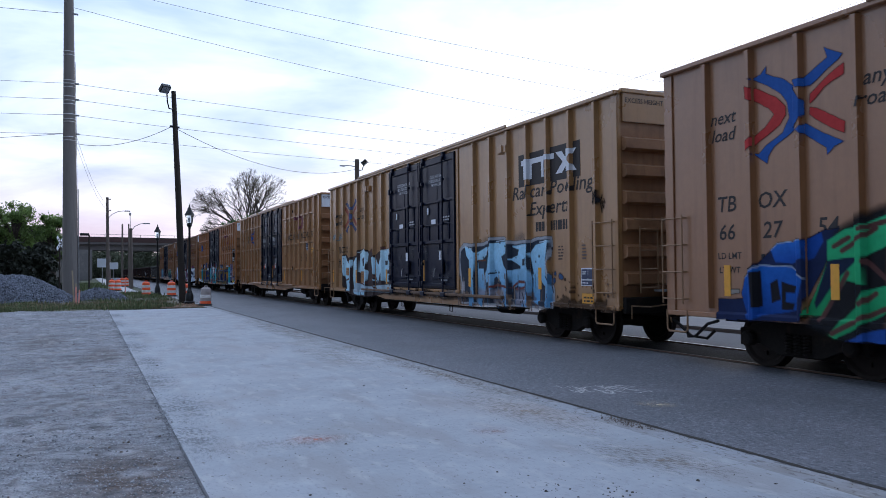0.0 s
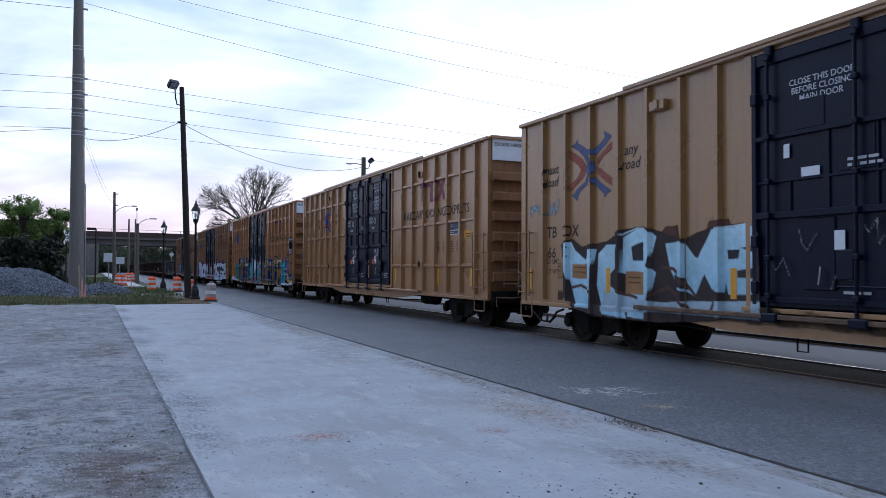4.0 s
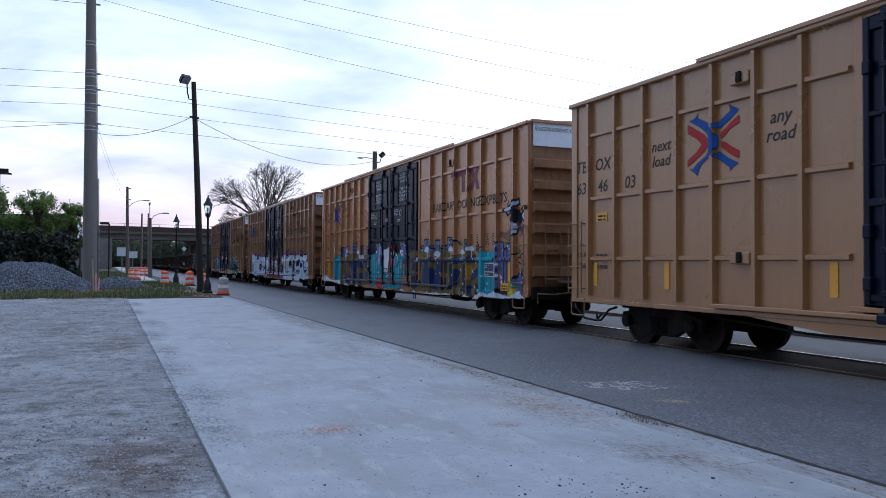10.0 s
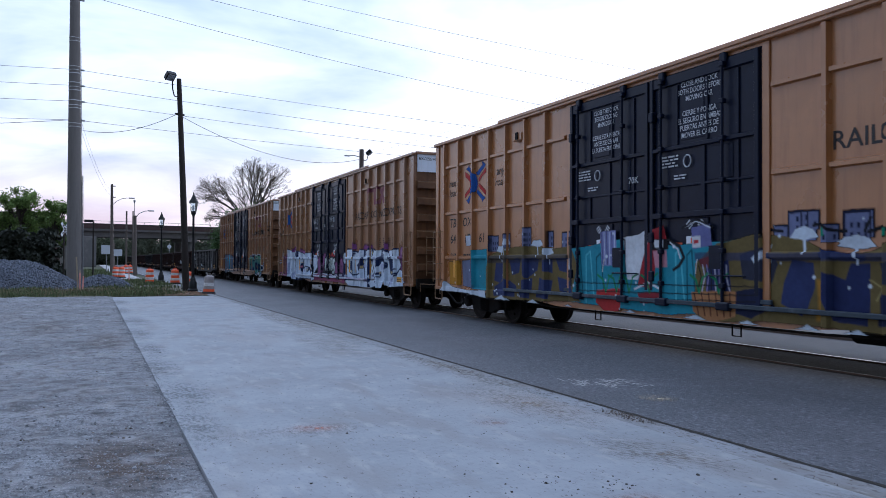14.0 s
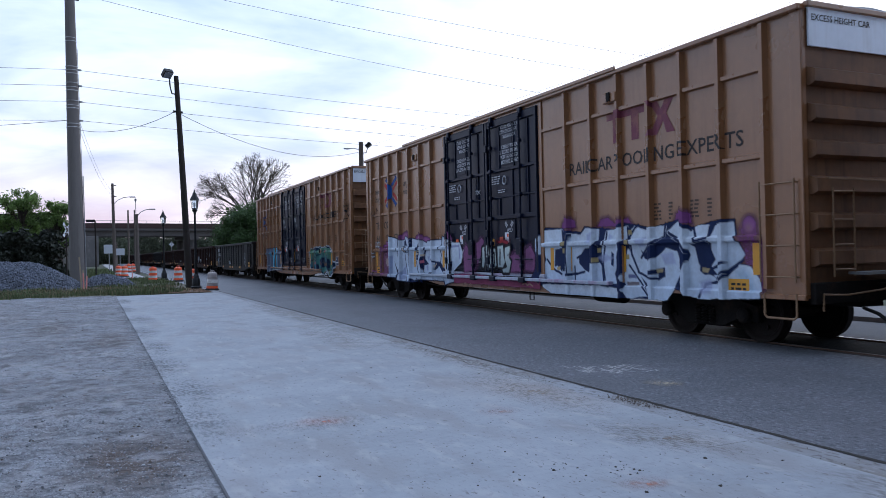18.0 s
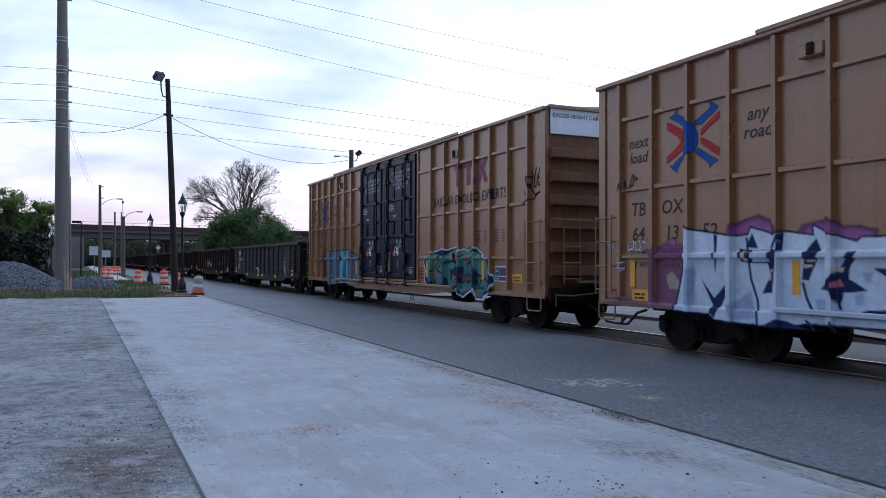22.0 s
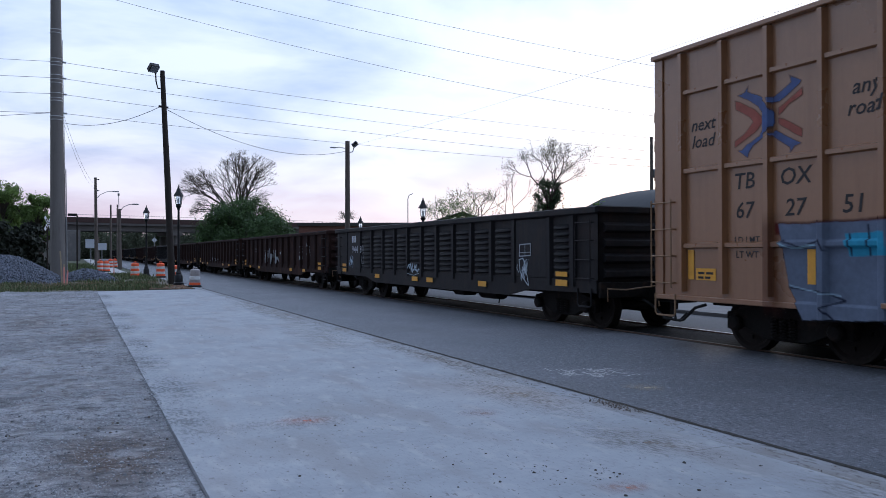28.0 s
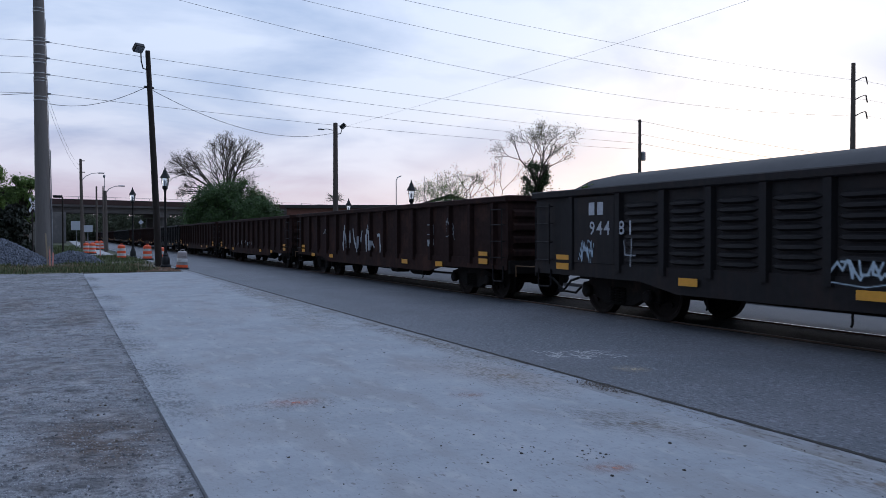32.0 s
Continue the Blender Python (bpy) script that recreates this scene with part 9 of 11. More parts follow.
sp.path([(2.44, 1.8), (2.44, 0.76)], 0.014, (0.015, 0.13, 0.17))
sp.path([(2.2, 1.8), (2.2, 0.78)], 0.014, (0.015, 0.13, 0.17))
sp.path([(1.97, 1.8), (1.97, 0.79)], 0.014, (0.015, 0.13, 0.17))
sp.area([(1.76, 2.1), (1.27, 2.12), (1.23, 1.95), (1.1, 1.97), (1.08, 2.09), (0.81, 2.07), (0.81, 1.71), (0.72, 1.69), (0.7, 1.2), (0.48, 1.36), (0.31, 1.37), (0.3, 0.81), (1.75, 0.79)], BLK)
sp.area([(1.7, 2.07), (1.28, 2.09), (1.27, 0.98), (1.7, 0.91)], (0.11, 0.13, 0.30), top=(0.15, 0.17, 0.36))
sp.area([(1.23, 1.9), (1.1, 1.92), (1.1, 0.99), (1.23, 0.98)], (0.10, 0.12, 0.28))
sp.area([(1.06, 2.05), (0.84, 2.03), (0.84, 1.04), (1.06, 1.03)], (0.11, 0.13, 0.30), top=(0.14, 0.16, 0.34))
sp.area([(0.81, 1.67), (0.73, 1.65), (0.72, 1.05), (0.81, 1.04)], (0.10, 0.12, 0.28))
sp.area([(0.66, 1.19), (0.5, 1.21), (0.47, 1.33), (0.34, 1.34), (0.33, 0.81), (0.66, 0.78)], (0.11, 0.13, 0.30))
sp.area([(1.67, 1.98), (1.62, 1.98), (1.62, 1.87), (1.67, 1.87)], (0.015, 0.018, 0.06))
sp.area([(1.67, 1.77), (1.62, 1.77), (1.62, 1.66), (1.67, 1.66)], (0.015, 0.018, 0.06))
sp.area([(1.67, 1.46), (1.62, 1.46), (1.62, 1.35), (1.67, 1.35)], (0.015, 0.018, 0.06))
sp.area([(1.67, 1.25), (1.62, 1.25), (1.62, 1.14), (1.67, 1.14)], (0.015, 0.018, 0.06))
sp.area([(1.54, 1.98), (1.49, 1.98), (1.49, 1.87), (1.54, 1.87)], (0.015, 0.018, 0.06))
sp.area([(1.54, 1.77), (1.49, 1.77), (1.49, 1.66), (1.54, 1.66)], (0.015, 0.018, 0.06))
sp.area([(1.54, 1.46), (1.49, 1.46), (1.49, 1.35), (1.54, 1.35)], (0.015, 0.018, 0.06))
sp.area([(1.54, 1.25), (1.49, 1.26), (1.49, 1.15), (1.54, 1.15)], (0.015, 0.018, 0.06))
sp.area([(1.41, 1.98), (1.37, 1.97), (1.37, 1.87), (1.41, 1.87)], (0.015, 0.018, 0.06))
sp.area([(1.41, 1.77), (1.37, 1.77), (1.37, 1.66), (1.41, 1.66)], (0.015, 0.018, 0.06))
sp.area([(1.41, 1.46), (1.37, 1.46), (1.37, 1.36), (1.41, 1.36)], (0.015, 0.018, 0.06))
sp.area([(1.41, 1.26), (1.37, 1.26), (1.36, 1.15), (1.41, 1.15)], (0.015, 0.018, 0.06))
sp.area([(1.04, 1.97), (1.0, 1.97), (1.0, 1.86), (1.04, 1.86)], (0.015, 0.018, 0.06))
sp.area([(1.04, 1.77), (1.0, 1.77), (1.0, 1.66), (1.04, 1.66)], (0.015, 0.018, 0.06))
sp.area([(1.04, 1.47), (1.0, 1.47), (0.99, 1.37), (1.04, 1.37)], (0.015, 0.018, 0.06))
sp.area([(1.04, 1.27), (0.99, 1.27), (0.99, 1.17), (1.04, 1.17)], (0.015, 0.018, 0.06))
sp.area([(0.93, 1.96), (0.89, 1.96), (0.89, 1.86), (0.93, 1.86)], (0.015, 0.018, 0.06))
sp.area([(0.93, 1.77), (0.89, 1.77), (0.89, 1.66), (0.93, 1.66)], (0.015, 0.018, 0.06))
sp.area([(0.93, 1.47), (0.89, 1.47), (0.89, 1.37), (0.93, 1.37)], (0.015, 0.018, 0.06))
sp.area([(0.93, 1.27), (0.89, 1.27), (0.89, 1.17), (0.93, 1.17)], (0.015, 0.018, 0.06))
sp.area([(1.06, 1.55), (0.84, 1.55), (0.82, 1.06), (1.06, 1.05)], (0.42, 0.19, 0.015))
sp.area([(0.96, 1.06), (0.71, 1.11), (0.56, 0.98), (0.59, 0.77), (0.96, 0.74)], (0.55, 0.38, 0.05))
sp.path([(0.76, 1.12), (0.75, 0.77)], 0.03, (0.03, 0.28, 0.10))
sp.path([(0.92, 1.0), (0.59, 0.98)], 0.025, (0.03, 0.28, 0.10))
sp.path([(0.87, 1.1), (0.75, 1.04), (0.65, 1.12)], 0.02, (0.03, 0.28, 0.10))
sp.path([(1.68, 0.83), (1.69, 1.1), (1.59, 1.24), (1.47, 1.26), (1.38, 1.2), (1.37, 1.04)], 0.055, BLK)
sp.path([(1.68, 0.83), (1.69, 1.1), (1.59, 1.24), (1.47, 1.26), (1.38, 1.2), (1.37, 1.04)], 0.04, (0.68, 0.72, 0.78))
sp.path([(1.74, 0.89), (1.62, 0.96)], 0.016, (0.42, 0.03, 0.04))
sp.path([(1.74, 1.02), (1.63, 1.08)], 0.016, (0.42, 0.03, 0.04))
sp.path([(1.72, 1.14), (1.59, 1.17)], 0.016, (0.42, 0.03, 0.04))
sp.path([(1.6, 1.29), (1.55, 1.19)], 0.016, (0.42, 0.03, 0.04))
sp.path([(1.45, 1.31), (1.45, 1.22)], 0.016, (0.42, 0.03, 0.04))
sp.path([(1.31, 1.18), (1.42, 1.14)], 0.016, (0.42, 0.03, 0.04))
sp.area([(2.78, 0.71), (2.4, 0.82), (2.04, 0.76), (1.71, 0.84), (1.19, 0.79), (0.75, 0.74), (0.5, 0.91), (0.26, 0.81), (0.04, 0.74), (0.99, 0.7), (2.04, 0.68)], (0.56, 0.64, 0.74))
sp.area([(3.69, 0.62), (3.4, 0.73), (3.1, 0.63), (3.3, 0.59)], (0.50, 0.58, 0.66))
sp.area([(4.99, 0.62), (4.7, 0.69), (4.41, 0.62)], (0.50, 0.58, 0.66))
sp.area([(5.71, 0.6), (5.43, 0.7), (5.17, 0.61)], (0.50, 0.58, 0.66))
sp.area([(6.45, 0.6), (6.19, 0.69), (5.9, 0.62)], (0.50, 0.58, 0.66))
sp.area([(18.52, 0.74), (18.16, 1.01), (17.81, 0.88), (17.33, 0.85), (16.76, 0.81), (15.74, 0.83), (15.7, 0.64), (16.76, 0.73)], (0.56, 0.64, 0.74))
sp.area([(15.28, 0.64), (14.88, 0.75), (14.44, 0.63)], (0.50, 0.58, 0.66))
sp.area([(13.8, 0.61), (13.44, 0.71), (13.09, 0.61)], (0.50, 0.58, 0.66))
sp.area([(12.29, 0.61), (12.03, 0.69), (11.66, 0.59)], (0.50, 0.58, 0.66))
sp.area([(10.28, 0.61), (10.01, 0.69), (9.65, 0.61)], (0.50, 0.58, 0.66))
sp.area([(8.68, 0.62), (8.32, 0.71), (8.05, 0.63)], (0.50, 0.58, 0.66))
sp.area([(7.54, 0.61), (7.22, 0.69), (6.91, 0.62)], (0.50, 0.58, 0.66))
sp.area([(6.46, 0.61), (6.17, 0.71), (5.9, 0.62)], (0.50, 0.58, 0.66))
sp.area([(5.56, 0.62), (5.4, 0.71), (5.18, 0.61)], (0.50, 0.58, 0.66))
sp.area([(6.5, 1.93), (6.41, 2.04), (6.26, 2.09), (6.12, 2.04), (6.02, 1.92), (6.26, 1.89)], (0.58, 0.66, 0.76))
sp.path([(6.26, 1.97), (6.25, 1.7)], 0.018, (0.58, 0.66, 0.76))
sp.area([(5.74, 1.79), (5.63, 1.89), (5.45, 1.94), (5.27, 1.89), (5.16, 1.78), (5.44, 1.75)], (0.58, 0.66, 0.76))
sp.path([(5.44, 1.83), (5.44, 1.57)], 0.018, (0.58, 0.66, 0.76))
sp.area([(4.67, 1.92), (4.59, 2.02), (4.46, 2.06), (4.34, 2.02), (4.25, 1.91), (4.46, 1.89)], (0.58, 0.66, 0.76))
sp.path([(4.46, 1.96), (4.46, 1.71)], 0.018, (0.58, 0.66, 0.76))
sp.area([(3.87, 1.84), (3.81, 1.94), (3.7, 1.97), (3.6, 1.93), (3.52, 1.83), (3.7, 1.81)], (0.58, 0.66, 0.76))
sp.path([(3.7, 1.88), (3.69, 1.64)], 0.018, (0.58, 0.66, 0.76))
sp.area([(3.33, 1.92), (3.25, 2.01), (3.1, 2.04), (2.97, 2.0), (2.88, 1.91), (3.1, 1.89)], (0.58, 0.66, 0.76))
sp.path([(3.1, 1.95), (3.1, 1.73)], 0.018, (0.58, 0.66, 0.76))
sp.area([(6.49, 1.95), (6.4, 2.03), (6.14, 2.03), (6.03, 1.94), (6.26, 1.92)], (0.56, 0.64, 0.74))
sp.path([(6.26, 1.98), (6.24, 1.77)], 0.016, (0.56, 0.64, 0.74))
sp.area([(5.74, 1.84), (5.63, 1.91), (5.34, 1.92), (5.22, 1.83), (5.47, 1.81)], (0.56, 0.64, 0.74))
sp.path([(5.47, 1.87), (5.46, 1.67)], 0.016, (0.56, 0.64, 0.74))
sp.area([(15.21, 1.82), (15.13, 1.94), (14.87, 1.95), (14.76, 1.82), (14.98, 1.78)], (0.56, 0.64, 0.74))
sp.path([(14.98, 1.87), (14.94, 1.56)], 0.016, (0.56, 0.64, 0.74))
sp.area([(13.61, 1.93), (13.5, 2.04), (13.19, 2.05), (13.05, 1.92), (13.33, 1.89)], (0.56, 0.64, 0.74))
sp.path([(13.33, 1.97), (13.29, 1.68)], 0.016, (0.56, 0.64, 0.74))
sp.area([(13.03, 1.75), (12.96, 1.86), (12.75, 1.87), (12.65, 1.75), (12.84, 1.72)], (0.56, 0.64, 0.74))
sp.path([(12.84, 1.79), (12.81, 1.52)], 0.016, (0.56, 0.64, 0.74))
sp.area([(14.97, 1.98), (14.89, 2.1), (14.64, 2.11), (14.53, 1.98), (14.75, 1.94)], (0.56, 0.64, 0.74))
sp.path([(14.75, 2.03), (14.71, 1.73)], 0.016, (0.56, 0.64, 0.74))
sp.area([(7.15, 1.63), (6.81, 1.84), (6.86, 1.74), (7.07, 1.53)], (0.56, 0.64, 0.74))
sp.area([(12.07, 1.55), (11.97, 1.65), (11.94, 1.39), (12.05, 1.36)], (0.56, 0.64, 0.74))
sp.area([(16.95, 2.24), (16.47, 2.25), (16.43, 1.98), (16.9, 1.97)], (0.5, 0.56, 0.66))
sp.path([(4.42, 2.08), (4.23, 2.18), (4.03, 2.19), (3.88, 2.09), (3.7, 2.11)], 0.014, BLK)
sp.path([(2.76, 2.15), (2.65, 2.03), (2.49, 1.96), (2.34, 2.0)], 0.014, BLK)
sp.path([(0.82, 1.79), (0.66, 1.78), (0.52, 1.8)], 0.014, BLK)
sp.path([(0.43, 1.72), (0.33, 1.81), (0.22, 1.78), (0.26, 1.7), (0.41, 1.71), (0.5, 1.59), (0.26, 1.54), (0.15, 1.67)], 0.014, BLK)
sp.path([(0.39, 1.37), (0.3, 1.39), (0.2, 1.31), (0.24, 1.27), (0.35, 1.31), (0.3, 1.44)], 0.014, BLK)
sp.area([(1.16, 2.15), (1.11, 2.08), (1.16, 2.01), (1.23, 2.06)], (0.02, 0.22, 0.13))
sp.area([(0.44, 1.93), (0.39, 1.85), (0.46, 1.78), (0.52, 1.8)], (0.02, 0.22, 0.13))
sp.area([(0.35, 1.46), (0.27, 1.48), (0.25, 1.39), (0.35, 1.37)], (0.02, 0.22, 0.13))
sp.area([(2.57, 1.99), (2.52, 1.92), (2.59, 1.84), (2.63, 1.92)], (0.02, 0.22, 0.13))
sp.area([(3.81, 2.19), (3.72, 2.12), (3.77, 2.04), (3.84, 2.1)], (0.02, 0.22, 0.13))
sp.area([(0.81, 2.43), (0.89, 2.08), (1.47, 2.25)], (0.42, 0.28, 0.20), soft=0.05, strength=0.45)
sp.path([(1.47, 2.23), (1.42, 2.37), (1.35, 2.26), (1.3, 2.36), (1.21, 2.27)], 0.014, (0.24, 0.06, 0.13))
sp.path([(0.39, 2.2), (0.35, 2.33), (0.29, 2.23), (0.25, 2.33), (0.18, 2.25)], 0.014, (0.24, 0.06, 0.13))
sp.dots((0.60, 0.68, 0.76), 120, 0.026)
sp.disc((1.5, 1.54), 0.028, (0.60, 0.68, 0.76))
sp.disc((1.32, 1.89), 0.028, (0.60, 0.68, 0.76))
sp.disc((1.06, 1.99), 0.028, (0.60, 0.68, 0.76))
sp.disc((0.85, 1.75), 0.028, (0.60, 0.68, 0.76))
sp.disc((0.74, 1.65), 0.028, (0.60, 0.68, 0.76))
sp.disc((0.56, 1.55), 0.028, (0.60, 0.68, 0.76))
sp.disc((0.41, 1.36), 0.028, (0.60, 0.68, 0.76))
sp.disc((0.3, 1.22), 0.028, (0.60, 0.68, 0.76))
sp.disc((0.15, 0.94), 0.028, (0.60, 0.68, 0.76))
sp.disc((1.55, 2.0), 0.028, (0.60, 0.68, 0.76))
sp.disc((1.69, 2.05), 0.028, (0.60, 0.68, 0.76))
sp.disc((1.99, 2.12), 0.028, (0.60, 0.68, 0.76))
sp.disc((2.19, 1.95), 0.028, (0.60, 0.68, 0.76))
sp.disc((2.37, 1.23), 0.028, (0.60, 0.68, 0.76))
sp.disc((3.03, 1.35), 0.028, (0.60, 0.68, 0.76))
sp.disc((3.8, 1.38), 0.028, (0.60, 0.68, 0.76))
sp.disc((5.26, 1.27), 0.028, (0.60, 0.68, 0.76))
sp.disc((6.1, 1.37), 0.028, (0.60, 0.68, 0.76))
sp.disc((2.25, 0.9), 0.028, (0.60, 0.68, 0.76))
sp.disc((2.55, 1.13), 0.028, (0.60, 0.68, 0.76))
sp.disc((0.97, 1.92), 0.028, (0.60, 0.68, 0.76))
sp.path([(6.1, 2.09), (5.94, 2.1), (5.8, 2.0), (5.6, 1.99)], 0.022, BLK)
sp.path([(5.28, 1.98), (5.07, 2.03), (4.91, 1.97), (4.79, 1.98)], 0.022, BLK)
sp.path([(4.42, 2.08), (4.21, 2.17), (4.11, 2.12), (4.15, 2.02)], 0.022, BLK)
sp.path([(4.19, 2.18), (4.07, 2.2), (3.91, 2.14), (3.79, 2.08)], 0.022, BLK)
sp.path([(7.0, 1.94), (6.86, 2.05), (6.63, 2.02)], 0.022, BLK)
sp.path([(5.33, 1.99), (5.25, 2.15)], 0.022, BLK)
sp.path([(5.07, 2.02), (5.01, 1.92)], 0.022, BLK)
sp.area([(3.87, 2.13), (3.77, 2.23), (3.76, 2.11), (3.82, 2.08)], (0.02, 0.22, 0.13), grow=0.008)
sp.area([(5.96, 2.01), (5.89, 2.04), (5.88, 1.94), (5.94, 1.93)], (0.02, 0.22, 0.13), grow=0.008)
sp.area([(5.07, 2.0), (5.0, 2.01), (4.99, 1.93), (5.04, 1.92)], (0.02, 0.22, 0.13), grow=0.008)
sp.finish(car_d, "teal, navy and olive street mural with snow caps")
sp = Spray(0.02, 1.4, 2.05, 3.35, 0.016, seed=6)
sp.area([(0.94, 2.66), (0.72, 2.92), (0.49, 2.88), (0.3, 2.64), (0.42, 2.44), (0.55, 2.28), (0.79, 2.18), (0.89, 2.35), (0.86, 2.51)], BLK, grow=0.01)
sp.area([(1.22, 2.9), (0.81, 3.08), (0.46, 3.16), (0.42, 2.98), (0.72, 2.87), (1.06, 2.72)], BLK)
sp.area([(0.42, 2.71), (0.08, 3.05), (0.04, 2.88), (0.24, 2.55)], BLK)
sp.area([(1.13, 2.89), (0.82, 3.01), (0.77, 2.89), (1.04, 2.79)], (0.55, 0.62, 0.74))
sp.area([(0.72, 3.03), (0.51, 3.09), (0.49, 3.01), (0.7, 2.94)], (0.40, 0.48, 0.62))
sp.area([(0.33, 2.7), (0.13, 2.92), (0.12, 2.85), (0.26, 2.61)], (0.58, 0.66, 0.76))
sp.area([(0.79, 2.23), (0.82, 2.5), (0.65, 2.58), (0.51, 2.45), (0.6, 2.31)], (0.56, 0.64, 0.76))
sp.path([(0.72, 2.25), (0.74, 2.5)], 0.02, (0.05, 0.05, 0.12))
sp.path([(0.6, 2.4), (0.46, 2.43), (0.35, 2.47)], 0.02, BLK)
sp.path([(1.06, 3.01), (0.99, 3.1)], 0.016, BLK)
sp.path([(0.82, 3.1), (0.75, 3.21)], 0.014, BLK)
sp.finish(car_d, "small black and white sprayed bird")
sp = Spray(0.68, 7.5, 0.62, 2.45, 0.018, seed=27)
sp.area([(1.26, 1.84), (1.04, 2.01), (0.84, 1.89), (0.8, 1.67), (0.65, 1.63), (0.65, 0.89), (0.81, 0.85), (1.15, 1.28)], (0.36, 0.12, 0.34), soft=0.14, strength=0.65)
sp.area([(6.21, 1.94), (6.14, 2.15), (5.89, 2.27), (5.64, 2.18), (5.57, 1.99)], (0.34, 0.11, 0.36), soft=0.1, strength=0.75)
sp.area([(4.94, 1.97), (4.78, 2.16), (4.52, 2.2), (4.28, 2.06), (4.14, 2.14), (3.9, 2.15), (3.75, 2.01), (3.78, 1.92)], (0.34, 0.11, 0.36), soft=0.1, strength=0.75)
sp.area([(2.7, 1.94), (2.64, 2.15), (2.45, 2.22), (2.25, 2.14), (2.2, 1.92)], (0.34, 0.11, 0.36), soft=0.1, strength=0.75)
sp.disc((1.02, 1.88), 0.15, (0.30, 0.12, 0.30), soft=0.12)
sp.disc((1.03, 1.83), 0.06, (0.36, 0.19, 0.24), soft=0.1)
sp.area([(7.16, 1.69), (7.0, 1.91), (6.8, 2.06), (6.12, 2.02), (5.82, 1.95), (5.45, 1.92), (5.32, 2.03), (4.71, 1.97), (4.35, 1.93), (4.07, 2.04), (3.62, 1.99), (3.28, 1.91), (2.9, 1.98), (2.57, 2.03), (2.2, 1.88), (1.8, 1.97), (1.29, 1.99), (1.26, 1.69), (1.09, 1.43), (1.22, 1.31), (0.98, 1.25), (0.8, 1.03), (0.79, 0.77), (2.18, 0.73), (2.65, 0.85), (2.86, 0.63), (3.35, 0.64), (4.12, 0.62), (6.4, 0.55), (7.34, 0.93), (7.13, 1.19)], NAVY)
sp.area([(6.83, 1.96), (6.13, 1.96), (6.18, 1.63), (6.45, 1.59), (6.48, 1.14), (6.17, 1.24), (6.18, 1.04), (5.98, 1.08), (5.86, 0.91), (6.71, 0.88), (6.96, 0.98), (6.74, 1.35), (6.86, 1.58)], (0.52, 0.62, 0.76), top=(0.66, 0.74, 0.84), grow=0.035)
sp.area([(7.11, 1.8), (6.93, 1.85), (6.98, 1.49), (7.1, 1.55)], (0.52, 0.62, 0.76), top=(0.66, 0.74, 0.84), grow=0.035)
sp.area([(5.82, 1.86), (5.45, 1.82), (5.28, 1.95), (4.85, 1.92), (4.89, 1.64), (5.32, 1.61), (5.57, 1.39), (5.55, 1.24), (5.34, 1.1), (5.17, 1.04), (5.08, 1.22), (4.74, 1.26), (4.66, 0.96), (5.69, 0.89), (5.94, 1.03), (5.82, 1.45)], (0.52, 0.62, 0.76), top=(0.66, 0.74, 0.84), grow=0.035)
sp.area([(4.57, 1.87), (4.35, 1.89), (3.93, 1.94), (3.96, 1.77), (4.19, 1.68), (4.16, 1.54), (4.38, 1.07), (4.32, 0.92), (4.67, 0.89), (4.71, 1.55)], (0.52, 0.62, 0.76), top=(0.66, 0.74, 0.84), grow=0.035)
sp.area([(3.92, 1.51), (3.65, 1.08), (3.38, 0.73), (3.92, 0.66), (4.18, 0.91), (4.01, 1.08)], (0.52, 0.62, 0.76), top=(0.66, 0.74, 0.84), grow=0.035)
sp.area([(3.72, 1.93), (3.38, 1.83), (3.3, 1.89), (2.89, 1.91), (2.94, 1.74), (3.38, 1.58), (3.56, 1.39), (3.3, 1.33), (2.91, 1.52), (2.63, 1.46), (2.53, 1.18), (2.64, 0.89), (2.84, 0.67), (3.29, 0.67), (3.39, 0.95), (3.63, 1.13), (3.82, 1.44), (3.88, 1.81)], (0.52, 0.62, 0.76), top=(0.66, 0.74, 0.84), grow=0.035)
sp.area([(2.82, 1.81), (2.57, 1.95), (2.26, 1.77), (2.14, 1.87), (1.86, 1.88), (1.89, 1.7), (2.21, 1.65), (2.47, 1.65), (2.31, 1.43), (2.53, 0.98), (2.38, 0.78), (1.98, 0.74), (1.83, 1.0), (1.76, 1.04), (1.97, 1.12), (2.13, 1.26), (2.21, 1.53)], (0.52, 0.62, 0.76), top=(0.66, 0.74, 0.84), grow=0.035)
sp.area([(1.84, 1.63), (1.69, 1.86), (1.35, 1.91), (1.33, 1.68), (1.15, 1.43), (1.49, 1.15), (1.68, 1.07), (1.83, 1.2), (1.68, 1.35)], (0.52, 0.62, 0.76), top=(0.66, 0.74, 0.84), grow=0.035)
sp.area([(1.63, 1.0), (1.27, 1.26), (1.02, 1.21), (0.86, 1.03), (0.82, 0.79), (2.08, 0.73), (1.95, 0.95)], (0.52, 0.62, 0.76), top=(0.66, 0.74, 0.84), grow=0.035)
sp.area([(6.85, 0.77), (4.9, 0.81), (4.17, 0.77), (4.19, 0.65), (6.38, 0.59)], (0.52, 0.62, 0.76), top=(0.66, 0.74, 0.84), grow=0.035)
sp.area([(3.56, 1.51), (3.33, 1.42), (3.03, 1.58), (2.86, 1.57), (2.94, 1.5), (3.27, 1.33), (3.45, 1.35)], NAVY)
sp.area([(3.34, 1.14), (2.93, 1.22), (2.92, 1.05), (3.1, 0.98), (3.1, 1.1), (3.4, 1.06)], NAVY)
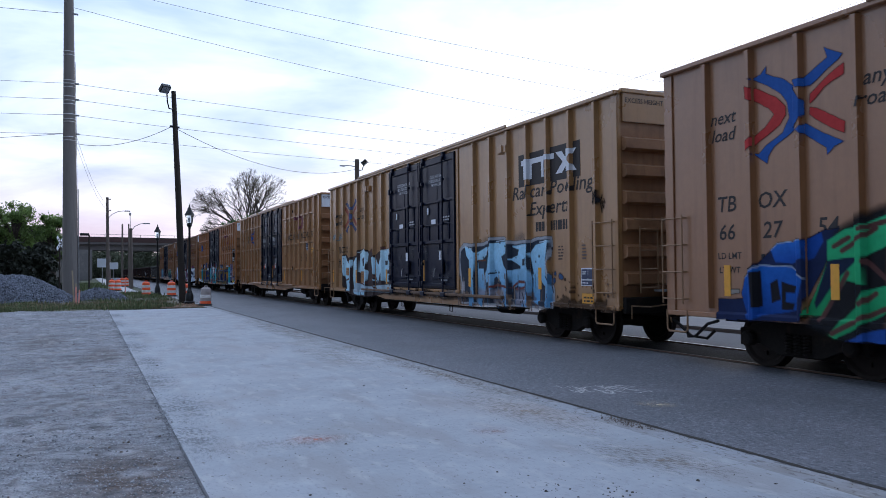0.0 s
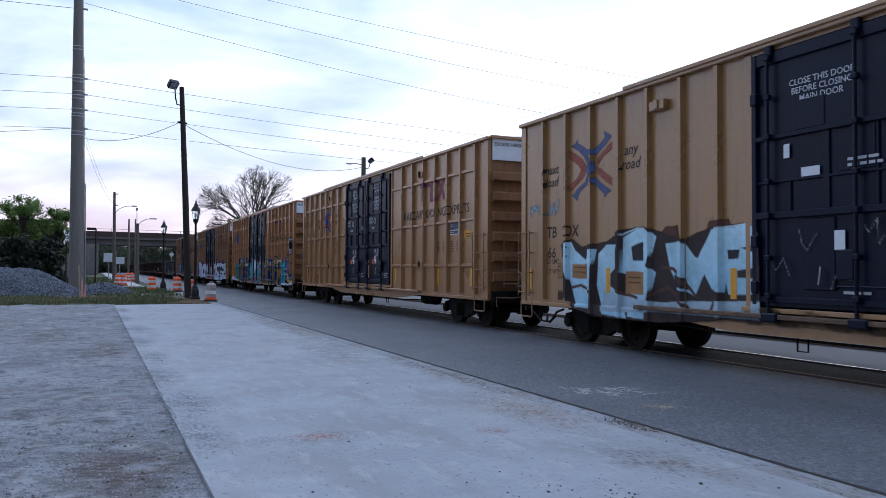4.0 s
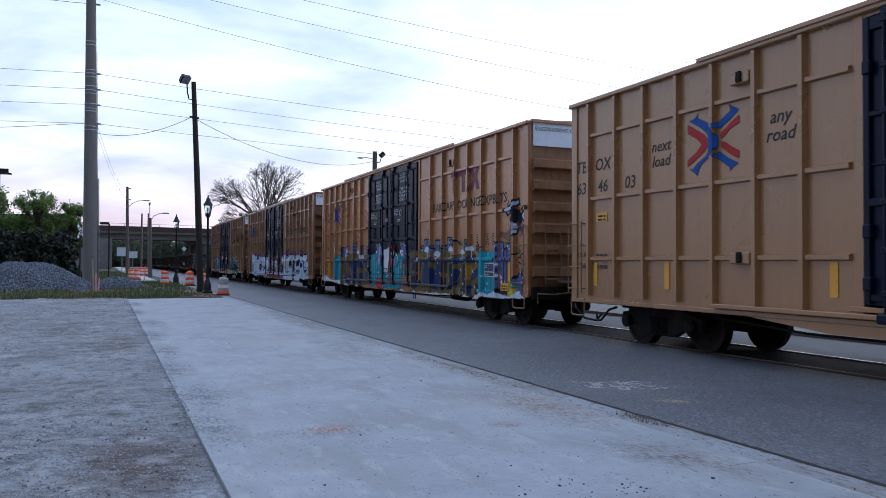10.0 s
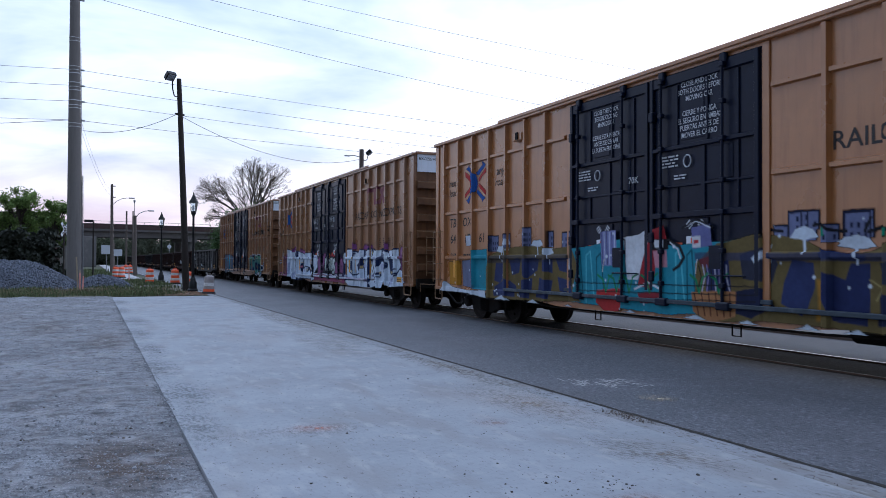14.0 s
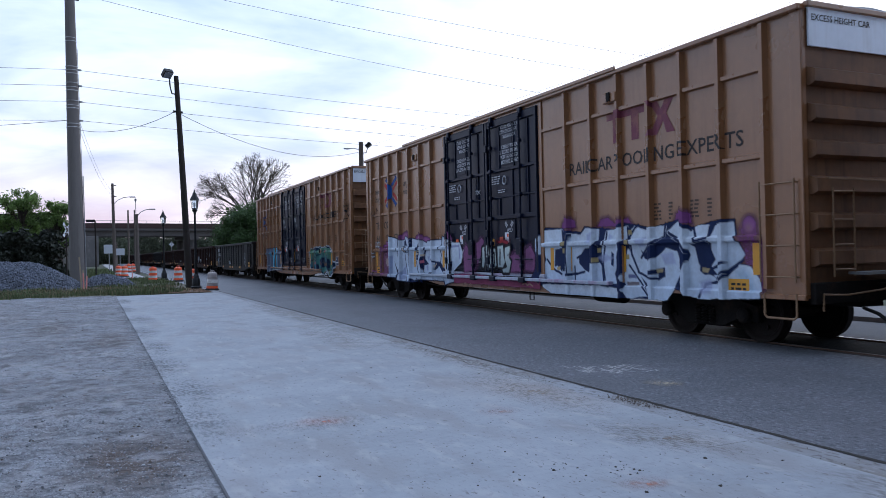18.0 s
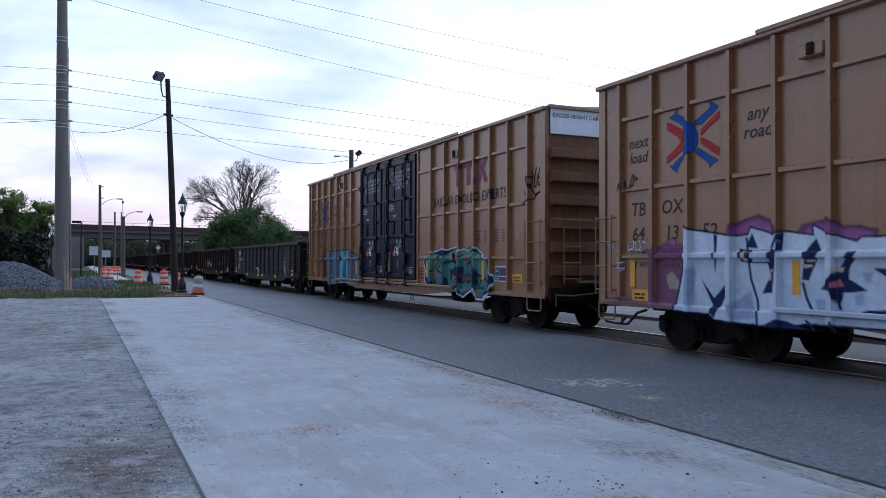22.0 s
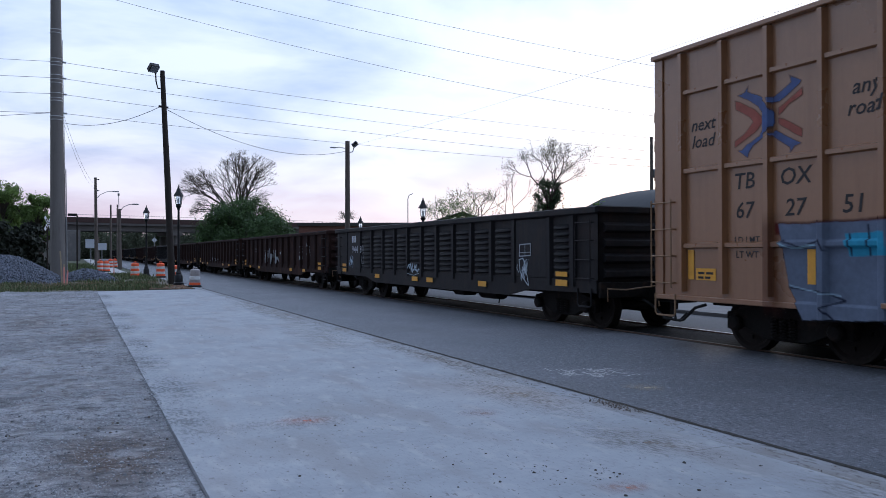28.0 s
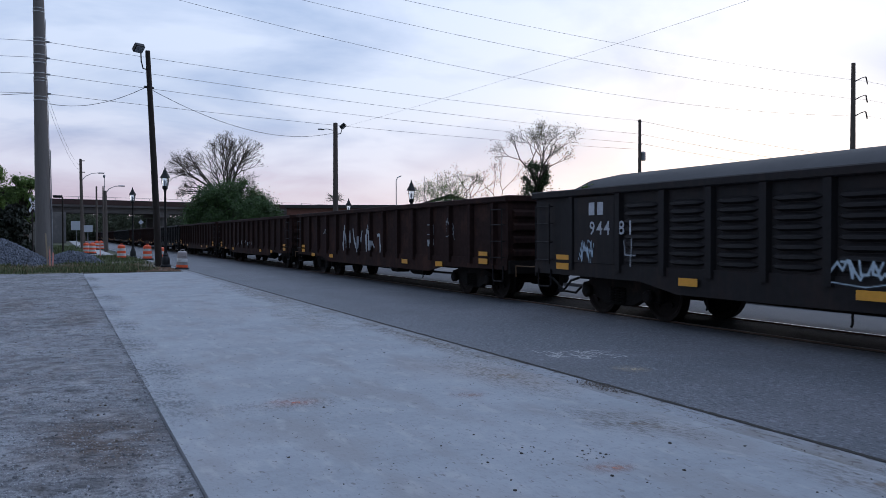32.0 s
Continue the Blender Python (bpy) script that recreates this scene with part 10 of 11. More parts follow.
sp.area([(2.06, 1.29), (1.83, 1.24), (1.68, 1.11), (1.97, 1.1), (2.08, 1.17)], NAVY)
sp.area([(2.47, 1.5), (2.31, 1.43), (2.51, 1.15), (2.53, 1.35)], NAVY)
sp.area([(4.44, 1.5), (4.36, 1.45), (4.38, 1.21), (4.46, 1.25)], NAVY)
sp.area([(5.38, 1.53), (5.2, 1.43), (4.95, 1.4), (5.04, 1.25), (5.27, 1.28)], NAVY)
sp.area([(6.16, 1.49), (5.97, 1.28), (6.18, 1.09), (6.37, 1.24)], NAVY)
sp.area([(4.32, 0.98), (4.11, 0.99), (3.99, 0.85), (4.19, 0.72)], NAVY)
sp.path([(6.13, 1.96), (6.09, 1.67), (6.16, 1.49)], 0.026, NAVY)
sp.path([(5.82, 1.86), (5.9, 1.51), (5.85, 1.04)], 0.026, NAVY)
sp.path([(4.71, 1.97), (4.79, 1.74), (5.03, 1.55), (4.74, 1.25)], 0.026, NAVY)
sp.path([(4.66, 0.96), (4.71, 1.25), (4.65, 1.55), (4.57, 1.87)], 0.026, NAVY)
sp.path([(3.93, 1.94), (3.91, 1.67), (3.99, 1.51), (4.18, 0.91)], 0.026, NAVY)
sp.path([(3.62, 1.98), (3.72, 1.93), (3.88, 1.76), (3.82, 1.44), (3.63, 1.13)], 0.026, NAVY)
sp.path([(2.89, 1.97), (2.93, 1.74), (3.38, 1.57), (3.55, 1.38)], 0.026, NAVY)
sp.path([(2.82, 1.81), (2.47, 1.64), (2.31, 1.43), (2.48, 1.15), (2.65, 0.89)], 0.026, NAVY)
sp.path([(2.2, 1.88), (2.15, 1.65), (1.88, 1.7), (1.83, 1.88)], 0.026, NAVY)
sp.path([(1.84, 1.63), (1.83, 1.2), (1.5, 1.31)], 0.026, NAVY)
sp.path([(2.06, 0.73), (1.95, 0.95), (1.63, 1.0), (1.27, 1.26)], 0.026, NAVY)
sp.path([(5.59, 1.38), (5.18, 1.53), (4.89, 1.64)], 0.026, NAVY)
sp.path([(5.34, 1.1), (5.6, 1.05), (5.94, 1.03)], 0.026, NAVY)
sp.path([(6.74, 1.35), (6.48, 1.14), (6.18, 1.04)], 0.026, NAVY)
sp.area([(6.04, 1.87), (5.91, 1.87), (5.91, 1.77), (6.05, 1.77)], (0.42, 0.34, 0.16))
sp.area([(6.11, 1.73), (5.97, 1.73), (5.97, 1.64), (6.11, 1.63)], (0.42, 0.34, 0.16))
sp.area([(6.13, 1.58), (5.99, 1.59), (5.99, 1.49), (6.13, 1.49)], (0.42, 0.34, 0.16))
sp.area([(4.89, 1.57), (4.77, 1.57), (4.77, 1.48), (4.89, 1.48)], (0.42, 0.34, 0.16))
sp.area([(4.98, 1.38), (4.86, 1.39), (4.86, 1.3), (4.98, 1.29)], (0.42, 0.34, 0.16))
sp.area([(3.91, 1.89), (3.81, 1.89), (3.81, 1.81), (3.92, 1.81)], (0.42, 0.34, 0.16))
sp.area([(3.97, 1.71), (3.87, 1.71), (3.87, 1.63), (3.97, 1.62)], (0.42, 0.34, 0.16))
sp.area([(4.01, 1.43), (3.9, 1.44), (3.9, 1.35), (4.01, 1.35)], (0.42, 0.34, 0.16))
sp.area([(2.02, 1.23), (1.85, 1.2), (1.9, 1.13), (2.03, 1.16)], (0.44, 0.36, 0.20))
sp.area([(3.16, 1.18), (2.97, 1.19), (2.98, 1.13), (3.13, 1.11)], (0.44, 0.36, 0.20))
sp.area([(6.37, 1.18), (6.21, 1.2), (6.24, 1.11), (6.34, 1.12)], (0.44, 0.36, 0.20))
sp.area([(5.25, 1.86), (4.94, 1.89), (5.02, 1.67), (5.24, 1.69)], (0.34, 0.38, 0.60), soft=0.05, strength=0.7)
sp.area([(3.69, 1.71), (3.38, 1.75), (3.41, 1.6), (3.6, 1.57)], (0.34, 0.38, 0.60), soft=0.05, strength=0.7)
sp.area([(3.03, 1.44), (2.72, 1.48), (2.64, 1.27), (2.92, 1.26)], (0.34, 0.38, 0.60), soft=0.05, strength=0.7)
sp.area([(2.08, 0.99), (1.83, 1.04), (1.79, 0.81), (2.03, 0.78)], (0.34, 0.38, 0.60), soft=0.05, strength=0.7)
sp.area([(4.5, 1.85), (4.37, 1.78), (4.52, 1.71)], (0.34, 0.38, 0.60), soft=0.05, strength=0.7)
sp.area([(1.11, 1.13), (0.99, 0.95), (1.07, 0.84), (1.15, 0.95)], (0.34, 0.38, 0.60), soft=0.05, strength=0.7)
sp.area([(4.88, 1.38), (4.66, 1.45), (4.37, 1.38), (4.66, 1.28)], (0.34, 0.38, 0.60), soft=0.05, strength=0.7)
sp.area([(1.32, 1.17), (1.15, 1.22), (1.02, 1.13), (0.91, 0.85), (1.12, 0.8)], (0.38, 0.52, 0.68), soft=0.1, strength=0.7)
sp.path([(5.68, 1.2), (5.67, 0.89)], 0.022, NAVY)
sp.path([(4.74, 1.23), (4.7, 0.89)], 0.022, NAVY)
sp.path([(3.65, 1.13), (3.4, 1.04), (3.1, 1.01)], 0.022, NAVY)
sp.path([(3.9, 1.24), (3.35, 0.72)], 0.022, NAVY)
sp.path([(7.13, 1.1), (6.71, 0.86)], 0.022, NAVY)
sp.path([(2.54, 0.98), (2.63, 0.87)], 0.022, NAVY)
sp.path([(1.48, 1.16), (1.14, 1.35)], 0.022, NAVY)
sp.path([(1.69, 1.06), (1.5, 1.16)], 0.022, NAVY)
sp.area([(3.98, 0.94), (3.62, 0.94), (3.62, 0.88), (3.98, 0.87)], (0.10, 0.05, 0.04), strength=0.8)
sp.area([(3.94, 1.08), (3.71, 1.06), (3.71, 1.0), (3.94, 1.01)], (0.16, 0.18, 0.34))
sp.finish(car_e, "white graffiti letters with navy outlines")
sp = Spray(6.95, 18.75, 0.56, 2.45, 0.018, seed=17)
sp.area([(10.87, 1.62), (10.67, 1.81), (10.19, 1.48), (10.12, 1.02), (10.81, 0.96)], (0.40, 0.16, 0.36), soft=0.16, strength=0.75)
sp.area([(10.09, 1.79), (9.71, 1.96), (9.53, 1.83), (9.78, 1.38), (10.07, 1.06)], (0.40, 0.16, 0.36), soft=0.16, strength=0.75)
sp.area([(8.34, 1.46), (7.98, 1.58), (7.7, 1.38), (7.64, 1.02), (8.32, 1.01)], (0.40, 0.16, 0.36), soft=0.16, strength=0.75)
sp.area([(7.61, 1.62), (7.32, 1.73), (7.09, 1.46), (7.14, 1.03), (7.64, 1.06)], (0.40, 0.16, 0.36), soft=0.16, strength=0.75)
sp.area([(11.53, 0.97), (10.12, 0.98), (8.4, 0.92), (6.94, 0.9), (6.95, 0.68), (8.41, 0.69), (11.55, 0.7)], (0.36, 0.08, 0.18), soft=0.06, strength=0.8)
sp.area([(9.01, 1.81), (8.68, 1.87), (8.28, 1.82), (8.33, 1.67), (8.85, 1.72)], (0.50, 0.05, 0.08), soft=0.1, strength=0.7)
sp.area([(15.57, 1.98), (15.55, 2.15), (15.31, 2.22), (15.04, 2.27), (14.8, 2.18), (14.67, 2.08), (14.67, 1.94)], (0.25, 0.075, 0.27), soft=0.05, strength=0.8)
sp.area([(15.5, 1.98), (15.48, 2.11), (15.28, 2.16), (15.05, 2.2), (14.84, 2.13), (14.73, 2.05), (14.73, 1.94)], (0.40, 0.16, 0.36), soft=0.06, strength=0.85)
sp.area([(14.39, 1.97), (14.28, 2.1), (14.02, 2.14), (13.82, 2.17), (13.63, 2.04), (13.41, 2.05), (13.16, 1.99), (13.21, 1.88), (13.45, 1.86)], (0.25, 0.075, 0.27), soft=0.05, strength=0.8)
sp.area([(14.29, 1.95), (14.19, 2.05), (13.97, 2.08), (13.81, 2.1), (13.64, 2.01), (13.45, 2.01), (13.23, 1.96), (13.27, 1.88), (13.48, 1.86)], (0.40, 0.16, 0.36), soft=0.06, strength=0.85)
sp.area([(12.16, 1.93), (12.1, 2.06), (11.98, 2.12), (11.84, 2.15), (11.68, 2.1), (11.56, 2.02), (11.5, 1.93), (11.51, 1.82)], (0.25, 0.075, 0.27), soft=0.05, strength=0.8)
sp.area([(12.11, 1.91), (12.05, 2.01), (11.96, 2.05), (11.84, 2.08), (11.69, 2.04), (11.59, 1.98), (11.54, 1.91), (11.55, 1.82)], (0.40, 0.16, 0.36), soft=0.06, strength=0.85)
sp.area([(17.37, 1.65), (17.27, 1.83), (17.03, 1.89), (16.58, 1.86), (16.6, 0.8), (17.35, 0.79), (17.44, 1.23)], (0.40, 0.16, 0.36), soft=0.08, strength=0.6)
sp.area([(17.01, 1.91), (16.88, 1.98), (16.75, 1.93), (16.81, 1.84)], (0.40, 0.16, 0.36), soft=0.02, strength=0.9)
sp.area([(18.73, 0.91), (18.27, 0.9), (17.35, 0.86), (16.6, 0.87), (16.6, 0.77), (17.85, 0.77), (18.71, 0.78)], (0.42, 0.26, 0.34), soft=0.06, strength=0.6)
sp.path([(18.37, 1.03), (18.06, 0.91), (17.55, 0.9), (17.25, 0.85)], 0.02, (0.40, 0.16, 0.36))
sp.path([(17.38, 1.71), (17.13, 1.82), (16.67, 1.82)], 0.025, (0.25, 0.075, 0.27))
sp.area([(17.0, 1.36), (16.86, 1.42), (16.7, 1.26), (16.68, 1.12), (16.91, 1.11), (17.01, 1.23)], (0.55, 0.46, 0.38), soft=0.03, strength=0.8)
sp.area([(16.54, 2.16), (16.39, 2.09), (15.92, 2.01), (15.48, 1.96), (15.24, 1.98), (15.18, 2.08), (14.7, 1.95), (14.61, 2.0), (14.09, 1.94), (14.1, 2.06), (13.83, 1.94), (13.46, 1.83), (13.38, 1.89), (12.86, 1.9), (12.37, 1.91), (12.32, 2.01), (11.9, 1.92), (11.44, 1.82), (11.46, 0.75), (12.07, 0.63), (12.15, 0.75), (13.17, 0.75), (14.18, 0.74), (14.64, 0.66), (15.04, 0.66), (15.87, 0.68), (15.99, 0.76), (16.8, 0.78), (16.72, 0.99), (16.58, 1.51)], NAVY, grow=0.03)
sp.area([(16.54, 2.16), (16.39, 2.09), (15.92, 2.01), (15.48, 1.96), (15.24, 1.98), (15.18, 2.08), (14.7, 1.95), (14.61, 2.0), (14.09, 1.94), (14.1, 2.06), (13.83, 1.94), (13.46, 1.83), (13.38, 1.89), (12.86, 1.9), (12.37, 1.91), (12.32, 2.01), (11.9, 1.92), (11.44, 1.82), (11.46, 0.75), (12.07, 0.63), (12.15, 0.75), (13.17, 0.75), (14.18, 0.74), (14.64, 0.66), (15.04, 0.66), (15.87, 0.68), (15.99, 0.76), (16.8, 0.78), (16.72, 0.99), (16.58, 1.51)], (0.52, 0.62, 0.76), top=(0.62, 0.70, 0.82))
sp.area([(16.45, 1.46), (16.3, 1.46), (16.4, 0.88), (16.6, 0.87)], (0.26, 0.31, 0.52), soft=0.05, strength=0.75)
sp.area([(15.62, 0.9), (15.18, 1.14), (15.07, 0.74), (15.51, 0.68)], (0.26, 0.31, 0.52), soft=0.05, strength=0.75)
sp.area([(14.08, 1.05), (13.85, 1.1), (13.85, 0.91), (14.03, 0.87)], (0.26, 0.31, 0.52), soft=0.05, strength=0.75)
sp.area([(13.5, 1.15), (13.37, 1.19), (13.34, 1.03), (13.47, 1.01)], (0.26, 0.31, 0.52), soft=0.05, strength=0.75)
sp.area([(13.37, 1.43), (13.22, 1.45), (13.25, 1.31), (13.35, 1.33)], (0.26, 0.31, 0.52), soft=0.05, strength=0.75)
sp.area([(12.14, 1.08), (12.04, 1.1), (12.04, 0.97), (12.15, 0.95)], (0.26, 0.31, 0.52), soft=0.05, strength=0.75)
sp.area([(12.15, 1.9), (12.04, 1.89), (12.05, 1.76), (12.17, 1.77)], (0.26, 0.31, 0.52), soft=0.05, strength=0.75)
sp.area([(15.93, 2.0), (15.85, 2.0), (15.89, 1.43), (15.91, 1.43)], NAVY)
sp.area([(16.2, 1.31), (15.91, 1.0), (15.64, 1.29), (15.67, 1.06), (15.88, 0.69), (15.99, 0.77), (15.94, 0.89)], NAVY)
sp.area([(15.16, 2.01), (15.05, 1.79), (15.28, 1.79)], NAVY)
sp.area([(15.4, 1.77), (14.65, 1.75), (14.71, 1.14), (14.97, 1.11), (14.82, 1.39), (14.87, 1.55), (15.37, 1.57)], NAVY)
sp.area([(14.06, 1.92), (13.98, 1.74), (14.17, 1.33), (14.29, 1.33), (14.24, 1.71)], NAVY)
sp.area([(13.55, 1.71), (13.41, 1.72), (13.56, 1.49), (13.57, 1.36), (13.3, 1.21), (13.65, 1.18), (13.71, 0.95), (13.79, 1.2), (14.0, 1.2), (13.76, 1.43)], NAVY)
sp.area([(13.23, 1.49), (12.99, 1.5), (13.0, 1.41), (12.87, 1.31), (12.46, 1.27), (12.16, 1.07), (12.16, 0.85), (12.58, 1.17), (12.7, 1.08), (12.87, 1.04), (12.85, 1.25), (13.06, 1.39)], NAVY)
sp.area([(13.41, 0.95), (12.88, 0.99), (12.99, 0.88), (13.23, 0.87)], NAVY)
sp.area([(14.97, 0.64), (14.66, 0.77), (14.09, 0.65), (14.57, 0.63)], NAVY)
sp.area([(11.95, 1.8), (11.75, 1.84), (11.44, 1.82), (11.44, 1.79), (11.8, 1.76), (11.94, 1.69)], NAVY)
sp.area([(11.69, 1.19), (11.45, 1.2), (11.45, 1.12), (11.68, 1.11)], NAVY)
sp.area([(15.15, 1.76), (14.84, 1.75), (14.85, 1.58), (15.16, 1.58)], (0.52, 0.62, 0.76))
sp.area([(15.33, 1.74), (15.21, 1.74), (15.22, 1.59), (15.33, 1.59)], (0.66, 0.54, 0.40))
sp.area([(14.79, 1.47), (14.69, 1.48), (14.72, 1.42), (14.82, 1.41)], (0.66, 0.54, 0.40))
sp.area([(14.83, 1.38), (14.72, 1.39), (14.74, 1.32), (14.85, 1.31)], (0.66, 0.54, 0.40))
sp.area([(14.21, 1.62), (14.06, 1.62), (14.07, 1.59), (14.22, 1.58)], (0.66, 0.54, 0.40))
sp.area([(14.25, 1.54), (14.11, 1.55), (14.13, 1.5), (14.26, 1.49)], (0.66, 0.54, 0.40))
sp.area([(13.77, 1.5), (13.63, 1.51), (13.66, 1.45), (13.79, 1.45)], (0.66, 0.54, 0.40))
sp.area([(12.86, 1.17), (12.73, 1.25), (12.74, 1.21), (12.86, 1.11)], (0.66, 0.54, 0.40))
sp.area([(13.79, 1.3), (13.7, 1.36), (13.64, 1.26), (13.79, 1.24)], (0.55, 0.17, 0.25))
sp.path([(15.26, 1.93), (15.23, 1.64), (15.18, 1.32), (15.06, 1.01), (15.03, 0.66)], 0.022, NAVY)
sp.path([(14.63, 1.96), (14.74, 1.75)], 0.022, NAVY)
sp.path([(14.61, 1.98), (14.64, 1.74)], 0.022, NAVY)
sp.path([(14.27, 1.28), (14.22, 1.09), (14.1, 0.86)], 0.022, NAVY)
sp.path([(12.31, 2.01), (12.38, 1.75), (12.52, 1.68), (12.39, 1.49), (12.45, 1.28)], 0.022, NAVY)
sp.path([(11.91, 1.58), (11.97, 1.34), (11.92, 1.09)], 0.022, NAVY)
sp.path([(13.78, 1.19), (13.69, 0.96)], 0.022, NAVY)
sp.path([(16.54, 2.16), (16.6, 1.51), (16.8, 0.78)], 0.022, NAVY)
sp.path([(12.15, 0.77), (12.07, 0.63)], 0.022, NAVY)
sp.path([(14.18, 0.77), (14.05, 0.65)], 0.022, NAVY)
sp.path([(13.79, 0.77), (13.73, 0.65)], 0.022, NAVY)
sp.path([(18.03, 1.93), (17.86, 1.95), (17.86, 1.82), (18.01, 1.79), (18.03, 1.91)], 0.014, (0.62, 0.66, 0.74))
sp.path([(17.82, 1.92), (17.7, 1.95), (17.68, 1.81), (17.8, 1.78), (17.82, 1.91)], 0.014, (0.62, 0.66, 0.74))
sp.path([(17.5, 1.99), (17.74, 1.75)], 0.012, (0.62, 0.66, 0.74))
sp.path([(17.64, 1.95), (17.54, 1.91)], 0.016, (0.62, 0.66, 0.74))
sp.path([(18.07, 1.77), (17.56, 1.78)], 0.009, (0.62, 0.66, 0.74))
sp.path([(18.65, 1.94), (18.48, 1.78), (18.52, 1.92), (18.33, 1.76), (18.35, 1.88)], 0.012, (0.62, 0.66, 0.74))
sp.path([(18.18, 1.66), (18.23, 1.55), (18.12, 1.57), (18.23, 1.44), (18.11, 1.47), (18.21, 1.28)], 0.013, (0.62, 0.66, 0.74))
sp.area([(12.05, 1.73), (11.49, 1.79), (11.05, 1.78), (10.89, 1.56), (10.97, 1.28), (11.53, 1.03), (11.97, 1.13)], (0.52, 0.62, 0.76), top=(0.66, 0.74, 0.84), grow=0.03)
sp.area([(11.74, 1.29), (11.52, 1.31), (11.58, 1.04), (11.86, 1.04)], NAVY)
sp.path([(11.83, 1.68), (11.08, 1.72), (11.04, 1.38)], 0.03, (0.34, 0.38, 0.60))
sp.area([(9.7, 1.65), (9.41, 1.71), (9.33, 1.47), (9.46, 1.4), (9.28, 1.16), (9.43, 1.14), (9.57, 1.34), (9.65, 1.14), (9.74, 1.16)], BLK, grow=0.07)
sp.area([(9.26, 1.6), (9.02, 1.62), (8.97, 1.21), (9.09, 1.13), (9.3, 1.16)], BLK, grow=0.07)
sp.area([(8.9, 1.66), (8.62, 1.69), (8.6, 1.44), (8.54, 1.3), (8.65, 1.16), (8.89, 1.16)], BLK, grow=0.07)
sp.area([(8.53, 1.63), (8.29, 1.67), (8.28, 1.53), (8.42, 1.46), (8.24, 1.3), (8.35, 1.05), (8.63, 1.04), (8.67, 1.11), (8.43, 1.17), (8.54, 1.36)], BLK, grow=0.07)
sp.area([(9.7, 1.65), (9.41, 1.71), (9.33, 1.47), (9.46, 1.4), (9.28, 1.16), (9.43, 1.14), (9.57, 1.34), (9.65, 1.14), (9.74, 1.16)], (0.36, 0.44, 0.46), top=(0.58, 0.66, 0.64))
sp.area([(9.26, 1.6), (9.02, 1.62), (8.97, 1.21), (9.09, 1.13), (9.3, 1.16)], (0.36, 0.44, 0.46), top=(0.58, 0.66, 0.64))
sp.area([(8.9, 1.66), (8.62, 1.69), (8.6, 1.44), (8.54, 1.3), (8.65, 1.16), (8.89, 1.16)], (0.36, 0.44, 0.46), top=(0.58, 0.66, 0.64))
sp.area([(8.53, 1.63), (8.29, 1.67), (8.28, 1.53), (8.42, 1.46), (8.24, 1.3), (8.35, 1.05), (8.63, 1.04), (8.67, 1.11), (8.43, 1.17), (8.54, 1.36)], (0.36, 0.44, 0.46), top=(0.58, 0.66, 0.64))
sp.path([(9.2, 1.51), (9.07, 1.51), (9.08, 1.25)], 0.03, BLK)
sp.path([(8.77, 1.59), (8.79, 1.23)], 0.03, BLK)
sp.path([(9.59, 1.6), (9.51, 1.47)], 0.03, BLK)
sp.path([(10.87, 0.67), (10.72, 0.72), (10.59, 0.65), (10.42, 0.71), (10.28, 0.65)], 0.014, (0.40, 0.28, 0.20))
sp.path([(7.72, 0.77), (7.61, 0.81), (7.52, 0.75), (7.4, 0.8), (7.29, 0.75)], 0.014, (0.40, 0.28, 0.20))
sp.finish(car_e, "white graffiti letters and violet overspray across the doors")
sp = Spray(2.15, 6.95, 0.52, 2.2, 0.018, seed=18)
sp.area([(6.54, 1.58), (6.01, 1.84), (5.68, 1.88), (5.06, 1.98), (4.89, 1.92), (4.22, 2.0), (4.17, 1.87), (3.91, 1.94), (3.69, 1.88), (3.25, 1.98), (3.02, 1.86), (2.68, 1.68), (2.49, 1.68), (2.5, 1.41), (2.29, 1.25), (2.23, 1.08), (2.49, 0.77), (2.73, 0.67), (2.77, 0.61), (3.16, 0.61), (3.25, 0.86), (3.87, 0.62), (4.1, 0.69), (4.33, 0.84), (4.72, 0.83), (5.75, 0.84), (6.29, 0.86), (6.47, 1.03), (6.4, 1.31)], (0.56, 0.62, 0.70))
sp.area([(6.54, 1.58), (6.01, 1.84), (5.68, 1.88), (5.06, 1.98), (4.89, 1.92), (4.22, 2.0), (4.17, 1.87), (3.91, 1.94), (3.69, 1.88), (3.25, 1.98), (3.02, 1.86), (2.68, 1.68), (2.49, 1.68), (2.5, 1.41), (2.29, 1.25), (2.23, 1.08), (2.49, 0.77), (2.73, 0.67), (2.77, 0.61), (3.16, 0.61), (3.25, 0.86), (3.87, 0.62), (4.1, 0.69), (4.33, 0.84), (4.72, 0.83), (5.75, 0.84), (6.29, 0.86), (6.47, 1.03), (6.4, 1.31)], (0.012, 0.028, 0.065), grow=-0.05)
sp.area([(6.3, 1.61), (5.91, 1.8), (5.49, 1.76), (5.43, 1.58), (5.06, 1.88), (5.0, 1.61), (5.28, 1.26), (5.17, 1.0), (5.55, 0.86), (5.67, 1.05), (5.94, 0.97), (5.99, 1.29), (6.21, 1.0), (6.3, 1.29)], (0.05, 0.15, 0.21), top=(0.12, 0.27, 0.20))
sp.area([(4.92, 1.77), (4.28, 1.92), (4.25, 1.61), (4.59, 1.54), (4.28, 1.48), (4.59, 1.34), (4.76, 1.37), (4.69, 1.09), (4.32, 1.06), (4.44, 0.89), (4.82, 0.93), (4.97, 1.24), (5.0, 1.53)], (0.055, 0.17, 0.19), top=(0.10, 0.27, 0.23))
